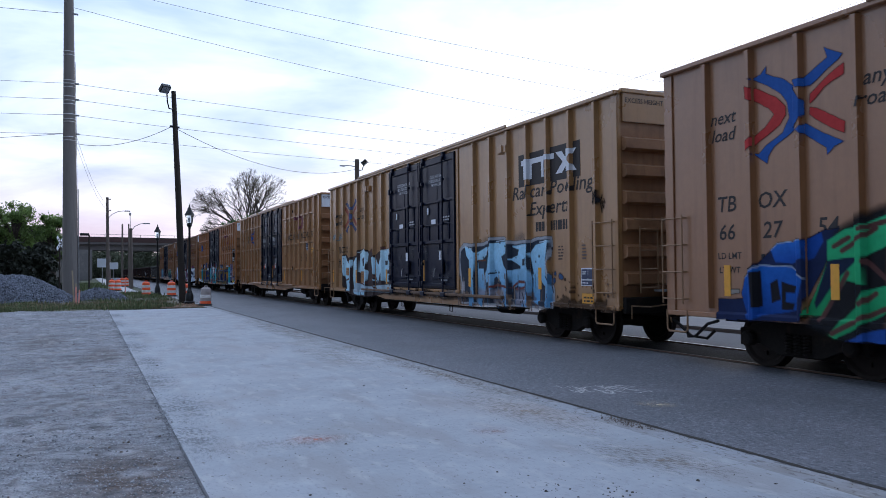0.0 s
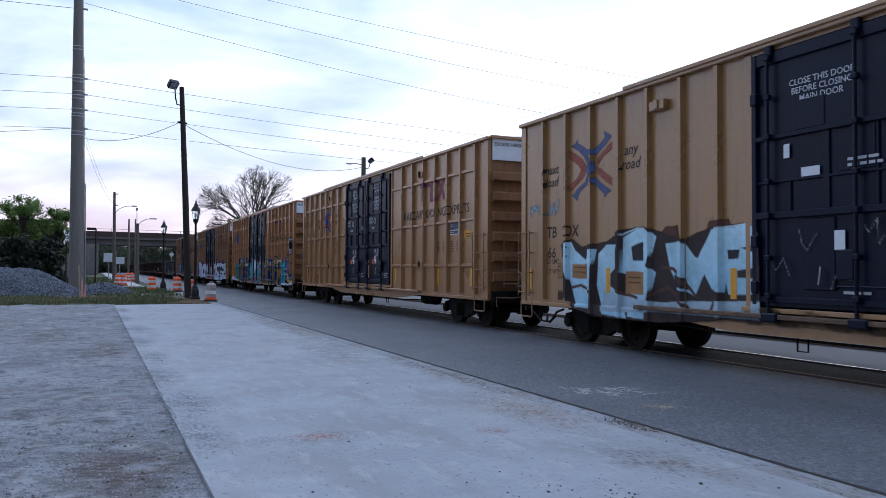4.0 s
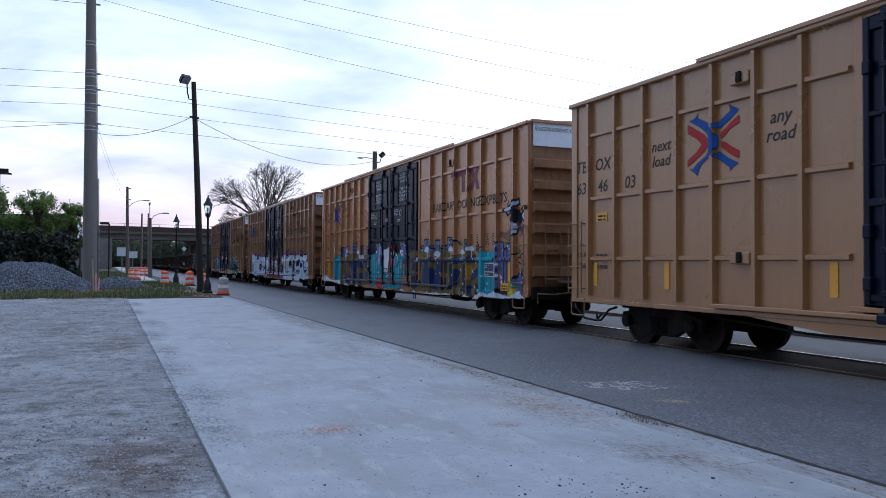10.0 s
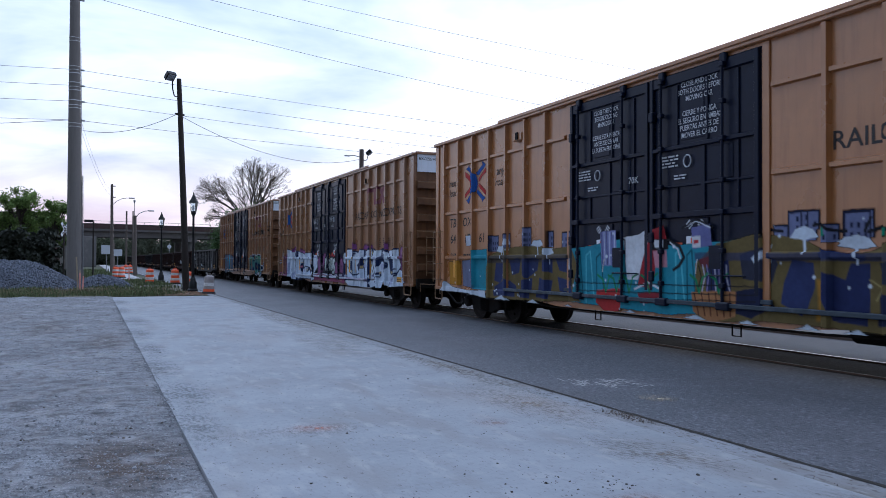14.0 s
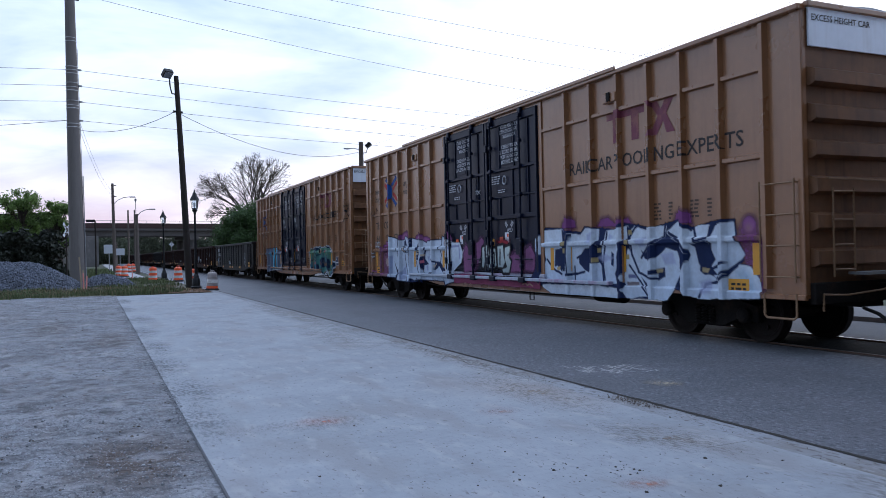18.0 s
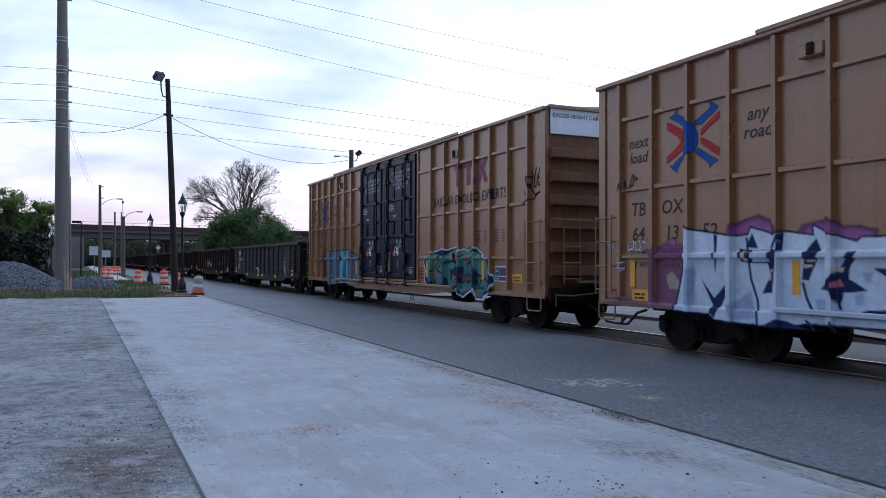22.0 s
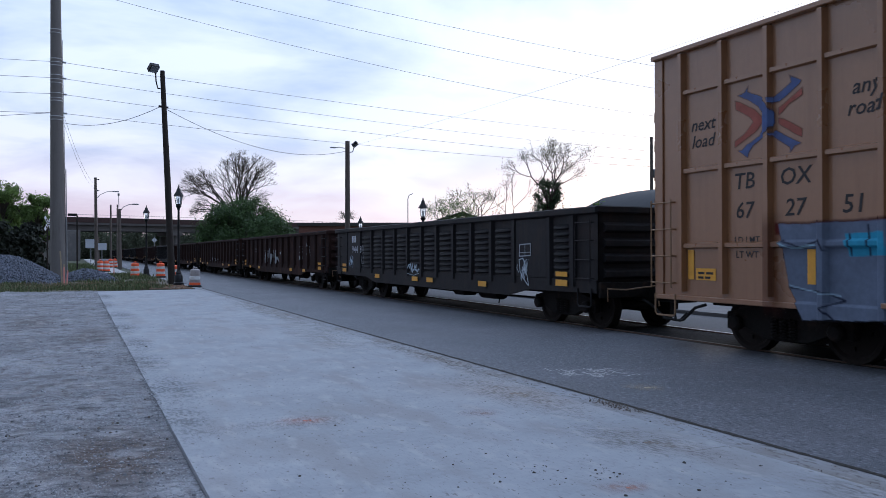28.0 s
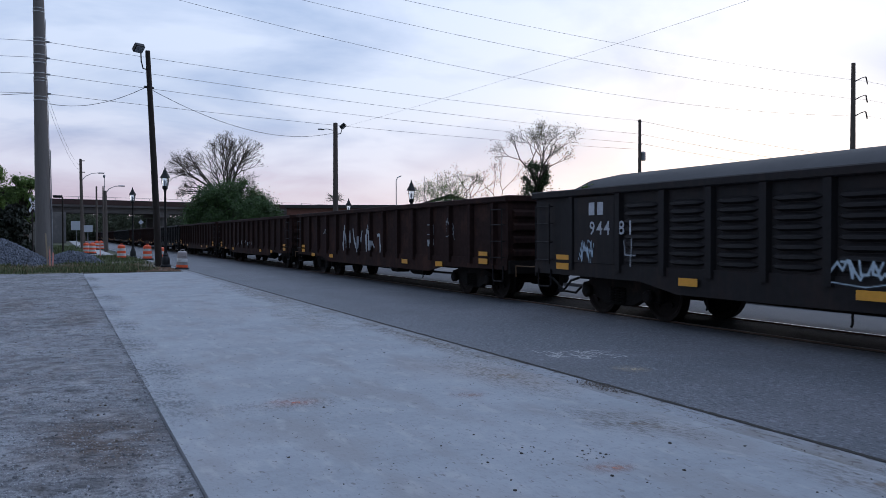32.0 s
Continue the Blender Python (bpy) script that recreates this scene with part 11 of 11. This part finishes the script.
sp.area([(4.12, 1.84), (3.86, 1.88), (3.47, 1.8), (3.37, 1.68), (3.42, 1.36), (3.39, 1.18), (3.57, 1.25), (3.87, 1.2), (3.92, 1.42), (4.11, 1.45), (4.33, 1.28), (4.22, 1.58)], (0.05, 0.15, 0.21), top=(0.12, 0.27, 0.20))
sp.area([(4.07, 1.0), (3.77, 1.05), (3.66, 0.98), (3.39, 1.11), (3.29, 1.03), (3.57, 0.84), (3.76, 0.79), (3.96, 0.72), (4.11, 0.85)], (0.055, 0.17, 0.19), top=(0.10, 0.27, 0.23))
sp.area([(3.31, 1.86), (3.06, 1.78), (2.68, 1.61), (2.6, 1.4), (2.43, 1.24), (2.5, 1.0), (2.68, 0.86), (2.81, 0.7), (3.06, 0.69), (3.2, 0.96), (2.93, 1.12), (3.15, 1.25), (3.28, 1.43)], (0.05, 0.15, 0.21), top=(0.12, 0.27, 0.20))
sp.area([(5.98, 1.71), (5.55, 1.68), (5.68, 1.53), (5.95, 1.53)], (0.14, 0.26, 0.12), soft=0.08, strength=0.6)
sp.area([(5.88, 1.25), (5.56, 1.41), (5.37, 1.37), (5.62, 1.21)], (0.14, 0.26, 0.12), soft=0.08, strength=0.6)
sp.area([(4.83, 1.66), (4.49, 1.74), (4.55, 1.62), (4.83, 1.56)], (0.14, 0.26, 0.12), soft=0.08, strength=0.6)
sp.area([(3.91, 1.73), (3.52, 1.76), (3.57, 1.54), (3.87, 1.5)], (0.14, 0.26, 0.12), soft=0.08, strength=0.6)
sp.area([(3.2, 1.61), (2.94, 1.54), (2.81, 1.37), (3.03, 1.4)], (0.14, 0.26, 0.12), soft=0.08, strength=0.6)
sp.area([(3.16, 1.15), (2.94, 1.23), (2.77, 1.02), (2.99, 0.91)], (0.14, 0.26, 0.12), soft=0.08, strength=0.6)
sp.area([(6.22, 1.24), (6.01, 1.49), (5.98, 1.36)], (0.14, 0.26, 0.12), soft=0.08, strength=0.6)
sp.area([(4.52, 1.77), (4.32, 1.84), (4.3, 1.69), (4.44, 1.68)], (0.36, 0.13, 0.15))
sp.area([(4.63, 1.24), (4.36, 1.15), (4.48, 1.06), (4.59, 1.09)], (0.36, 0.13, 0.15))
sp.area([(3.79, 1.76), (3.56, 1.73), (3.66, 1.61), (3.76, 1.65)], (0.36, 0.13, 0.15))
sp.area([(2.72, 1.28), (2.52, 1.24), (2.58, 1.13), (2.68, 1.14)], (0.36, 0.13, 0.15))
sp.area([(5.63, 1.23), (5.4, 1.23), (5.43, 1.12), (5.62, 1.11)], (0.36, 0.13, 0.15))
sp.path([(5.43, 1.58), (5.91, 1.25)], 0.026, (0.012, 0.025, 0.06))
sp.path([(5.31, 1.53), (5.59, 1.32), (5.31, 1.26)], 0.026, (0.012, 0.025, 0.06))
sp.path([(5.0, 1.53), (4.6, 1.58), (4.28, 1.61)], 0.026, (0.012, 0.025, 0.06))
sp.path([(4.95, 1.54), (4.98, 1.24)], 0.026, (0.012, 0.025, 0.06))
sp.path([(4.69, 1.09), (4.59, 1.34), (4.25, 1.47)], 0.026, (0.012, 0.025, 0.06))
sp.path([(3.92, 1.42), (4.17, 1.15), (4.32, 1.06)], 0.026, (0.012, 0.025, 0.06))
sp.path([(3.38, 1.68), (3.16, 1.26)], 0.026, (0.012, 0.025, 0.06))
sp.path([(3.87, 1.2), (3.48, 1.16), (3.25, 1.04)], 0.026, (0.012, 0.025, 0.06))
sp.path([(3.16, 1.25), (2.69, 1.13), (2.53, 1.0)], 0.026, (0.012, 0.025, 0.06))
sp.path([(4.17, 1.69), (3.91, 1.73)], 0.026, (0.012, 0.025, 0.06))
sp.path([(3.72, 1.5), (3.43, 1.58)], 0.026, (0.012, 0.025, 0.06))
sp.path([(2.94, 1.12), (3.07, 0.9), (2.81, 0.92)], 0.026, (0.012, 0.025, 0.06))
sp.path([(5.19, 1.0), (4.95, 0.92)], 0.026, (0.012, 0.025, 0.06))
sp.area([(3.18, 0.9), (2.92, 0.95), (2.94, 0.7), (3.16, 0.68)], (0.16, 0.17, 0.06), soft=0.1, strength=0.7)
sp.area([(3.92, 0.8), (3.67, 0.85), (3.53, 0.81), (3.77, 0.74)], (0.17, 0.09, 0.04), soft=0.05, strength=0.7)
sp.area([(3.99, 1.19), (3.43, 1.21), (3.43, 1.1), (3.99, 1.07)], (0.22, 0.12, 0.06), strength=0.75)
sp.path([(4.52, 1.8), (4.32, 1.7)], 0.01, (0.10, 0.04, 0.05))
sp.path([(4.49, 1.7), (4.33, 1.81)], 0.01, (0.10, 0.04, 0.05))
sp.path([(4.61, 1.2), (4.44, 1.1)], 0.01, (0.10, 0.04, 0.05))
sp.path([(2.67, 1.24), (2.58, 1.14)], 0.01, (0.10, 0.04, 0.05))
sp.area([(4.88, 0.87), (4.69, 0.89), (4.55, 0.82), (4.78, 0.82)], (0.62, 0.66, 0.72))
sp.area([(3.69, 1.93), (3.38, 1.95), (3.43, 1.89), (3.64, 1.87)], (0.04, 0.20, 0.18), soft=0.08)
sp.path([(6.81, 1.37), (6.65, 1.39), (6.52, 1.36)], 0.012, (0.03, 0.02, 0.02))
sp.path([(6.81, 1.28), (6.65, 1.3), (6.52, 1.27)], 0.012, (0.03, 0.02, 0.02))
sp.path([(6.81, 1.18), (6.65, 1.21), (6.52, 1.18)], 0.012, (0.03, 0.02, 0.02))
sp.path([(6.81, 1.09), (6.65, 1.11), (6.52, 1.09)], 0.012, (0.03, 0.02, 0.02))
sp.finish(car_f, "teal green graffiti with a white outline")
letters(car_f, "XRH618", 3.87, 1.22, 0.15, "dark_letter", x=FACE - 0.075)
sp = Spray(11.6, 16.5, 0.60, 2.2, 0.018, seed=8)
sp.area([(12.09, 2.05), (11.73, 2.0), (11.63, 0.84), (12.24, 0.77), (12.24, 1.77)], (0.26, 0.06, 0.045), soft=0.25, strength=0.5)
sp.area([(17.05, 1.99), (16.3, 2.03), (16.22, 0.67), (16.97, 0.76)], (0.26, 0.06, 0.045), soft=0.25, strength=0.35)
sp.area([(16.36, 1.98), (15.05, 1.98), (14.4, 2.0), (14.03, 1.97), (13.44, 2.04), (12.97, 1.98), (12.77, 1.85), (12.16, 1.83), (12.12, 1.7), (12.45, 1.75), (16.36, 1.8)], (0.15, 0.02, 0.02), soft=0.04, strength=0.8)
sp.area([(16.3, 1.96), (14.4, 1.96), (13.42, 2.01), (12.99, 1.95), (12.77, 1.82), (12.19, 1.79), (12.07, 1.1), (12.32, 0.95), (12.45, 0.8), (14.03, 0.75), (15.86, 0.62), (16.12, 1.07)], (0.14, 0.17, 0.235))
sp.area([(14.25, 1.93), (13.44, 1.96), (13.48, 0.91), (14.46, 0.78), (14.46, 1.58), (14.25, 1.6)], (0.09, 0.36, 0.55), top=(0.16, 0.50, 0.68))
sp.area([(15.25, 1.8), (14.66, 1.82), (14.63, 1.52), (15.18, 1.5)], (0.05, 0.30, 0.46))
sp.path([(14.92, 1.9), (14.89, 1.52)], 0.014, (0.02, 0.025, 0.045))
sp.path([(13.33, 1.93), (13.38, 0.92)], 0.014, (0.02, 0.025, 0.045))
sp.path([(12.99, 1.95), (12.99, 0.94)], 0.014, (0.02, 0.025, 0.045))
sp.path([(14.46, 1.58), (14.53, 0.89), (14.27, 0.79)], 0.014, (0.02, 0.025, 0.045))
sp.path([(14.09, 1.89), (14.13, 1.06), (13.91, 0.96)], 0.014, (0.02, 0.025, 0.045))
sp.path([(13.79, 1.91), (13.77, 1.01)], 0.014, (0.02, 0.025, 0.045))
sp.path([(13.56, 1.93), (13.5, 1.07), (13.32, 0.93)], 0.014, (0.02, 0.025, 0.045))
sp.path([(12.72, 1.82), (12.71, 1.14), (12.45, 0.9)], 0.014, (0.02, 0.025, 0.045))
sp.path([(16.22, 1.72), (15.87, 1.63), (15.59, 1.72), (15.52, 1.58)], 0.014, (0.02, 0.025, 0.045))
sp.path([(16.12, 1.07), (15.58, 1.02), (15.24, 0.92), (15.58, 0.8), (15.38, 0.65)], 0.014, (0.02, 0.025, 0.045))
sp.path([(14.78, 1.47), (14.76, 1.1)], 0.014, (0.02, 0.025, 0.045))
sp.path([(14.4, 0.92), (14.65, 0.67)], 0.014, (0.02, 0.025, 0.045))
sp.path([(12.19, 1.77), (12.24, 1.1)], 0.014, (0.02, 0.025, 0.045))
sp.path([(15.18, 1.79), (15.15, 1.52)], 0.014, (0.02, 0.025, 0.045))
sp.path([(14.03, 1.89), (14.05, 1.11)], 0.009, (0.42, 0.62, 0.72))
sp.path([(13.67, 1.88), (13.65, 1.12)], 0.009, (0.42, 0.62, 0.72))
sp.path([(14.34, 1.55), (14.37, 0.95)], 0.009, (0.42, 0.62, 0.72))
sp.path([(16.27, 1.69), (16.08, 1.62), (15.66, 1.66)], 0.009, (0.42, 0.62, 0.72))
sp.path([(16.12, 1.1), (15.58, 1.0), (15.31, 0.98)], 0.009, (0.36, 0.50, 0.60))
sp.path([(14.4, 0.75), (13.55, 0.79), (12.19, 0.78)], 0.03, (0.4, 0.45, 0.5))
sp.finish(car_f, "grey-blue graffiti block with black drips")
sp = Spray(7.0, 11.8, 0.8, 2.6, seed=14)
for k in range(9):
    sp.scrawl(0.2 + 0.5 * k, 1.3 + 0.5 * (k % 2), 0.30, 0.5, (0.26, 0.27, 0.29), 0.010, k, 4)
sp.put(car_b, "scratched white tags on the doors")
sp = Spray(6.2, 12.1, 0.74, 1.02, 0.03, seed=34)
sp.cloud(1.0, 0.76, (0.055, 0.036, 0.026), 0.12, 61, 0.8)
sp.cloud(0.95, 0.80, (0.20, 0.11, 0.06), 0.20, 62, 0.6, p0=1.0, p1=3.6)
sp.cloud(0.95, 0.80, (0.30, 0.28, 0.28), 0.25, 63, 0.6, p0=4.4, p1=5.9)
sp.put(car_b, "rust and grime on the sill below the doors")
sp = Spray(0.02, 1.35, 2.75, 3.85, 0.016, seed=9)
sp.path([(0.85, 2.84), (0.82, 2.98), (0.89, 3.15)], 0.016, BLK)
sp.path([(0.85, 2.84), (0.7, 2.93), (0.43, 2.98)], 0.016, BLK)
sp.path([(0.84, 3.38), (0.7, 3.44), (0.5, 3.47)], 0.016, BLK)
sp.path([(0.74, 3.51), (0.62, 3.27), (0.55, 3.15), (0.41, 3.01)], 0.016, BLK)
sp.path([(0.57, 3.6), (0.53, 3.34), (0.6, 3.27)], 0.016, BLK)
sp.path([(0.39, 3.63), (0.46, 3.41), (0.48, 3.22), (0.39, 3.24), (0.33, 3.47)], 0.016, BLK)
sp.path([(0.23, 3.64), (0.34, 3.39), (0.27, 3.23), (0.17, 3.37), (0.29, 3.42)], 0.016, BLK)
sp.path([(0.14, 3.61), (0.2, 3.37), (0.17, 3.18)], 0.016, BLK)
sp.path([(0.07, 3.58), (0.11, 3.36), (0.1, 3.09), (-0.02, 3.23), (-0.04, 3.56), (0.09, 3.56)], 0.016, BLK)
sp.path([(0.43, 3.05), (0.14, 3.13), (0.39, 3.03)], 0.016, BLK)
sp.finish(car_f, "black scrawled tag on the corner panel")

sp = Spray(0.05, 2.4, 0.72, 1.6, 0.03, seed=64)
sp.cloud(0.92, 0.72, (0.10, 0.06, 0.035), 0.22, 65, 0.75)
sp.dots((0.09, 0.05, 0.03), 60, 0.03, z0=0.75, z1=1.35, only_painted=False)
sp.dots((0.05, 0.10, 0.22), 5, 0.07, p0=0.1, p1=0.6, z0=1.15, z1=1.5, only_painted=False)
sp.put(car_b, "rust spots along the lower end panels")
patch(car_f, 17.70, 1.21, 0.42, 0.19, "yellow", FACE - 0.010, label="yellow warning label")
bar_block(car_f, 17.70, 1.21, 0.32, 2, "dark_letter", FACE - 0.0145, 19, 0.045)
patch(car_c, 17.80, 2.50, 0.36, 0.19, "yellow", FACE - 0.010, label="yellow warning label")
bar_block(car_c, 17.80, 2.50, 0.26, 2, "dark_letter", FACE - 0.0145, 20, 0.045)
# gondolas
GON_PITCH, GON_START = 18.32, 113.95
gons = []
for k in range(15):
    black = k in (0, 4, 7, 8, 11)
    gons.append(gondola(GON_START + GON_PITCH * k, "gon_black" if black else "gon_brown", 12 if k == 0 else 15, k == 0,
                        "black gondola with pressed ribbed sides" if black else "rusty dark brown gondola with plain posts", turning=k < 4, start=0.80 if k == 0 else 0.0))

GF = -GON_HW


def gon_depth(u, z):
    """Gondola sides: paint lies on the smooth end panels and over the posts."""
    return np.full_like(u, 0.056)


def plain_depth(posts):
    def depth(u, z):
        d = np.zeros_like(u)
        for q in posts:
            d = np.maximum(d, np.where(np.abs(u - q) < 0.075, 0.103, 0.0))
        return d
    return depth


g = gons[0]
PALE = (0.42, 0.44, 0.47)
# the reporting mark as plain blocks and the car number
for du in (0.13, -0.13):
    patch(g, 15.05 + du, 2.06, 0.17, 0.24, "door_letter", GF - 0.057, "mark_block")
for ch, u in zip("94481", (15.16, 14.94, 14.72, 14.30, 14.06)):
    letters(g, ch, u, 1.68, 0.25, "door_letter", x=GF - (0.057 if u > 14.6 else 0.066))
sp = Spray(15.05, 15.75, 0.95, 1.6, seed=51)
for k in range(3):
    sp.scrawl(0.2 + 0.05 * k, 1.0, 0.35, 0.5, (0.45, 0.55, 0.65), 0.014, 90 + k, 8)
sp.put(g, "small blue-white tag on the end panel", gon_depth, GF)
sp = Spray(13.62, 14.37, 0.95, 1.6, seed=56)
sp.line([(0.15, 1.45), (0.18, 1.2), (0.45, 1.2)], 0.016, PALE)
sp.line([(0.35, 1.5), (0.32, 1.0)], 0.016, PALE)
sp.put(g, "white chalked numeral on the end panel", lambda u, z: np.full_like(u, 0.064), GF)
sp = Spray(9.1, 10.2, 0.85, 1.35, 0.018, seed=52)
for k in range(4):
    sp.scrawl(0.08 + 0.2 * k, 0.98, 0.36, 0.26, (0.50, 0.60, 0.68), 0.02, 95 + k, 6)
sp.line([(0.05, 0.95), (0.6, 0.90), (1.0, 0.97)], 0.012, (0.50, 0.60, 0.68))
sp.put(g, "blue-white tag above the sill", lambda u, z: np.full_like(u, 0.066), GF)
sp = Spray(2.82, 4.12, 1.40, 1.85, 0.016, seed=53)
sp.line([(0.52, 1.74), (0.98, 1.76), (0.98, 1.50), (0.52, 1.48), (0.52, 1.74)], 0.016, PALE)
sp.line([(0.75, 1.75), (0.75, 1.50)], 0.012, PALE)
sp.line([(0.52, 1.56), (0.98, 1.57)], 0.012, PALE)
sp.put(g, "white ruled box", gon_depth, GF)
sp = Spray(2.82, 4.12, 0.78, 1.52, 0.016, seed=57)
for k in range(7):
    sp.scrawl(0.56 + 0.02 * k, 0.90 + 0.05 * k, 0.20, 0.24, (0.48, 0.54, 0.60), 0.011, 100 + k, 6)
sp.line([(0.50, 1.40), (0.66, 1.44), (0.74, 1.36), (0.72, 1.20), (0.84, 1.05), (0.90, 0.84)], 0.016, (0.52, 0.58, 0.64))
sp.line([(0.50, 1.40), (0.54, 1.15), (0.66, 1.0), (0.88, 0.84)], 0.016, (0.52, 0.58, 0.64))
sp.line([(0.44, 1.30), (0.40, 1.22), (0.48, 1.12)], 0.012, (0.52, 0.58, 0.64))
sp.put(g, "white chalked figure", gon_depth, GF)
h = gons[1]
step = GON_LEN / 15
posts = [step * (k + 0.5) for k in range(15)]


def mark_on(car, u, z, w, h, seed, width, label, n=5):
    """One scrawled sign of white paint over the posts."""
    sp = Spray(u - w, u + w, z - 0.1, z + h + 0.1, 0.025, seed)
    sp.scrawl(w * 0.5, z, w, h, PALE, width, seed, n)
    sp.put(car, label, plain_depth(posts), GF)


for k, u in enumerate((7.9, 8.5, 9.0, 9.6, 10.2, 10.75, 11.3)):
    mark_on(h, u, 0.95, 0.26, 0.95, 110 + k, 0.045, "dripping white painted letter")
mark_on(h, 4.0, 1.05, 0.2, 0.4, 118, 0.03, "dripping white painted letter")
for k, u in enumerate((13.2, 13.6)):
    mark_on(h, u, 1.6, 0.2, 0.2, 120 + k, 0.02, "small white painted sign", 4)
sp = Spray(2.4, 3.4, 1.35, 2.1, 0.025, 54)
sp.line([(0.5 + 0.22 * math.cos(a), 1.72 + 0.2 * math.sin(a)) for a in (0.5 * k for k in range(14))], 0.013, PALE)
sp.line([(0.3, 1.45), (0.55, 2.0), (0.75, 1.45)], 0.013, PALE)
sp.put(h, "circled white painted letter", plain_depth(posts), GF)
sp = Spray(3.7, 4.4, 1.5, 1.95, 0.025, 58)
sp.line([(0.2, 1.58), (0.5, 1.58), (0.5, 1.85), (0.2, 1.84), (0.2, 1.58)], 0.014, PALE)
sp.put(h, "white painted square", plain_depth(posts), GF)
for k in range(9):
    mark_on(gons[2], 5.5 + 1.0 * k, 1.0, 0.14, 0.3, 130 + k, 0.03, "white drip low on a post", 3)
# small tags on the boxcars
for car, u, z, w, h_, m, sd in ((car_b, 0.62, 2.65, 0.40, 0.45, BLK, 141), (car_e, 18.0, 2.85, 0.45, 0.30, (0.10, 0.05, 0.05), 142), (car_b, 18.3, 2.72, 0.36, 0.32, (0.35, 0.55, 0.68), 143),
                                (car_b, 17.55, 2.74, 0.50, 0.34, (0.35, 0.55, 0.68), 144), (car_d, 0.5, 2.30, 0.40, 0.30, (0.25, 0.08, 0.25), 145)):
    sp = Spray(u - w * 0.75, u + w * 0.75, z - 0.15, z + h_ + 0.15, 0.022, sd)
    for k in range(2):
        sp.scrawl(w * 0.25, z, w, h_, m, 0.013, sd * 3 + k, 9)
    sp.put(car, "small thin scrawled tag")



def motions():
    for car, y0 in MOVERS:
        walk(car, [(t, pose(TRACK_X, y0 - s, 0)) for t, s in TRAVEL])
    times = [k * 0.16 for k in range(200)] + [32.0]
    ts, ss = [t for t, _ in TRAVEL], [s for _, s in TRAVEL]
    for w, dy in ROLLERS:
        walk(w, [(t, pose(0, dy, WHEEL_R) @ Matrix.Rotation(float(np.interp(t, ts, ss)) / WHEEL_R, 4, "X")) for t in times])


motions()
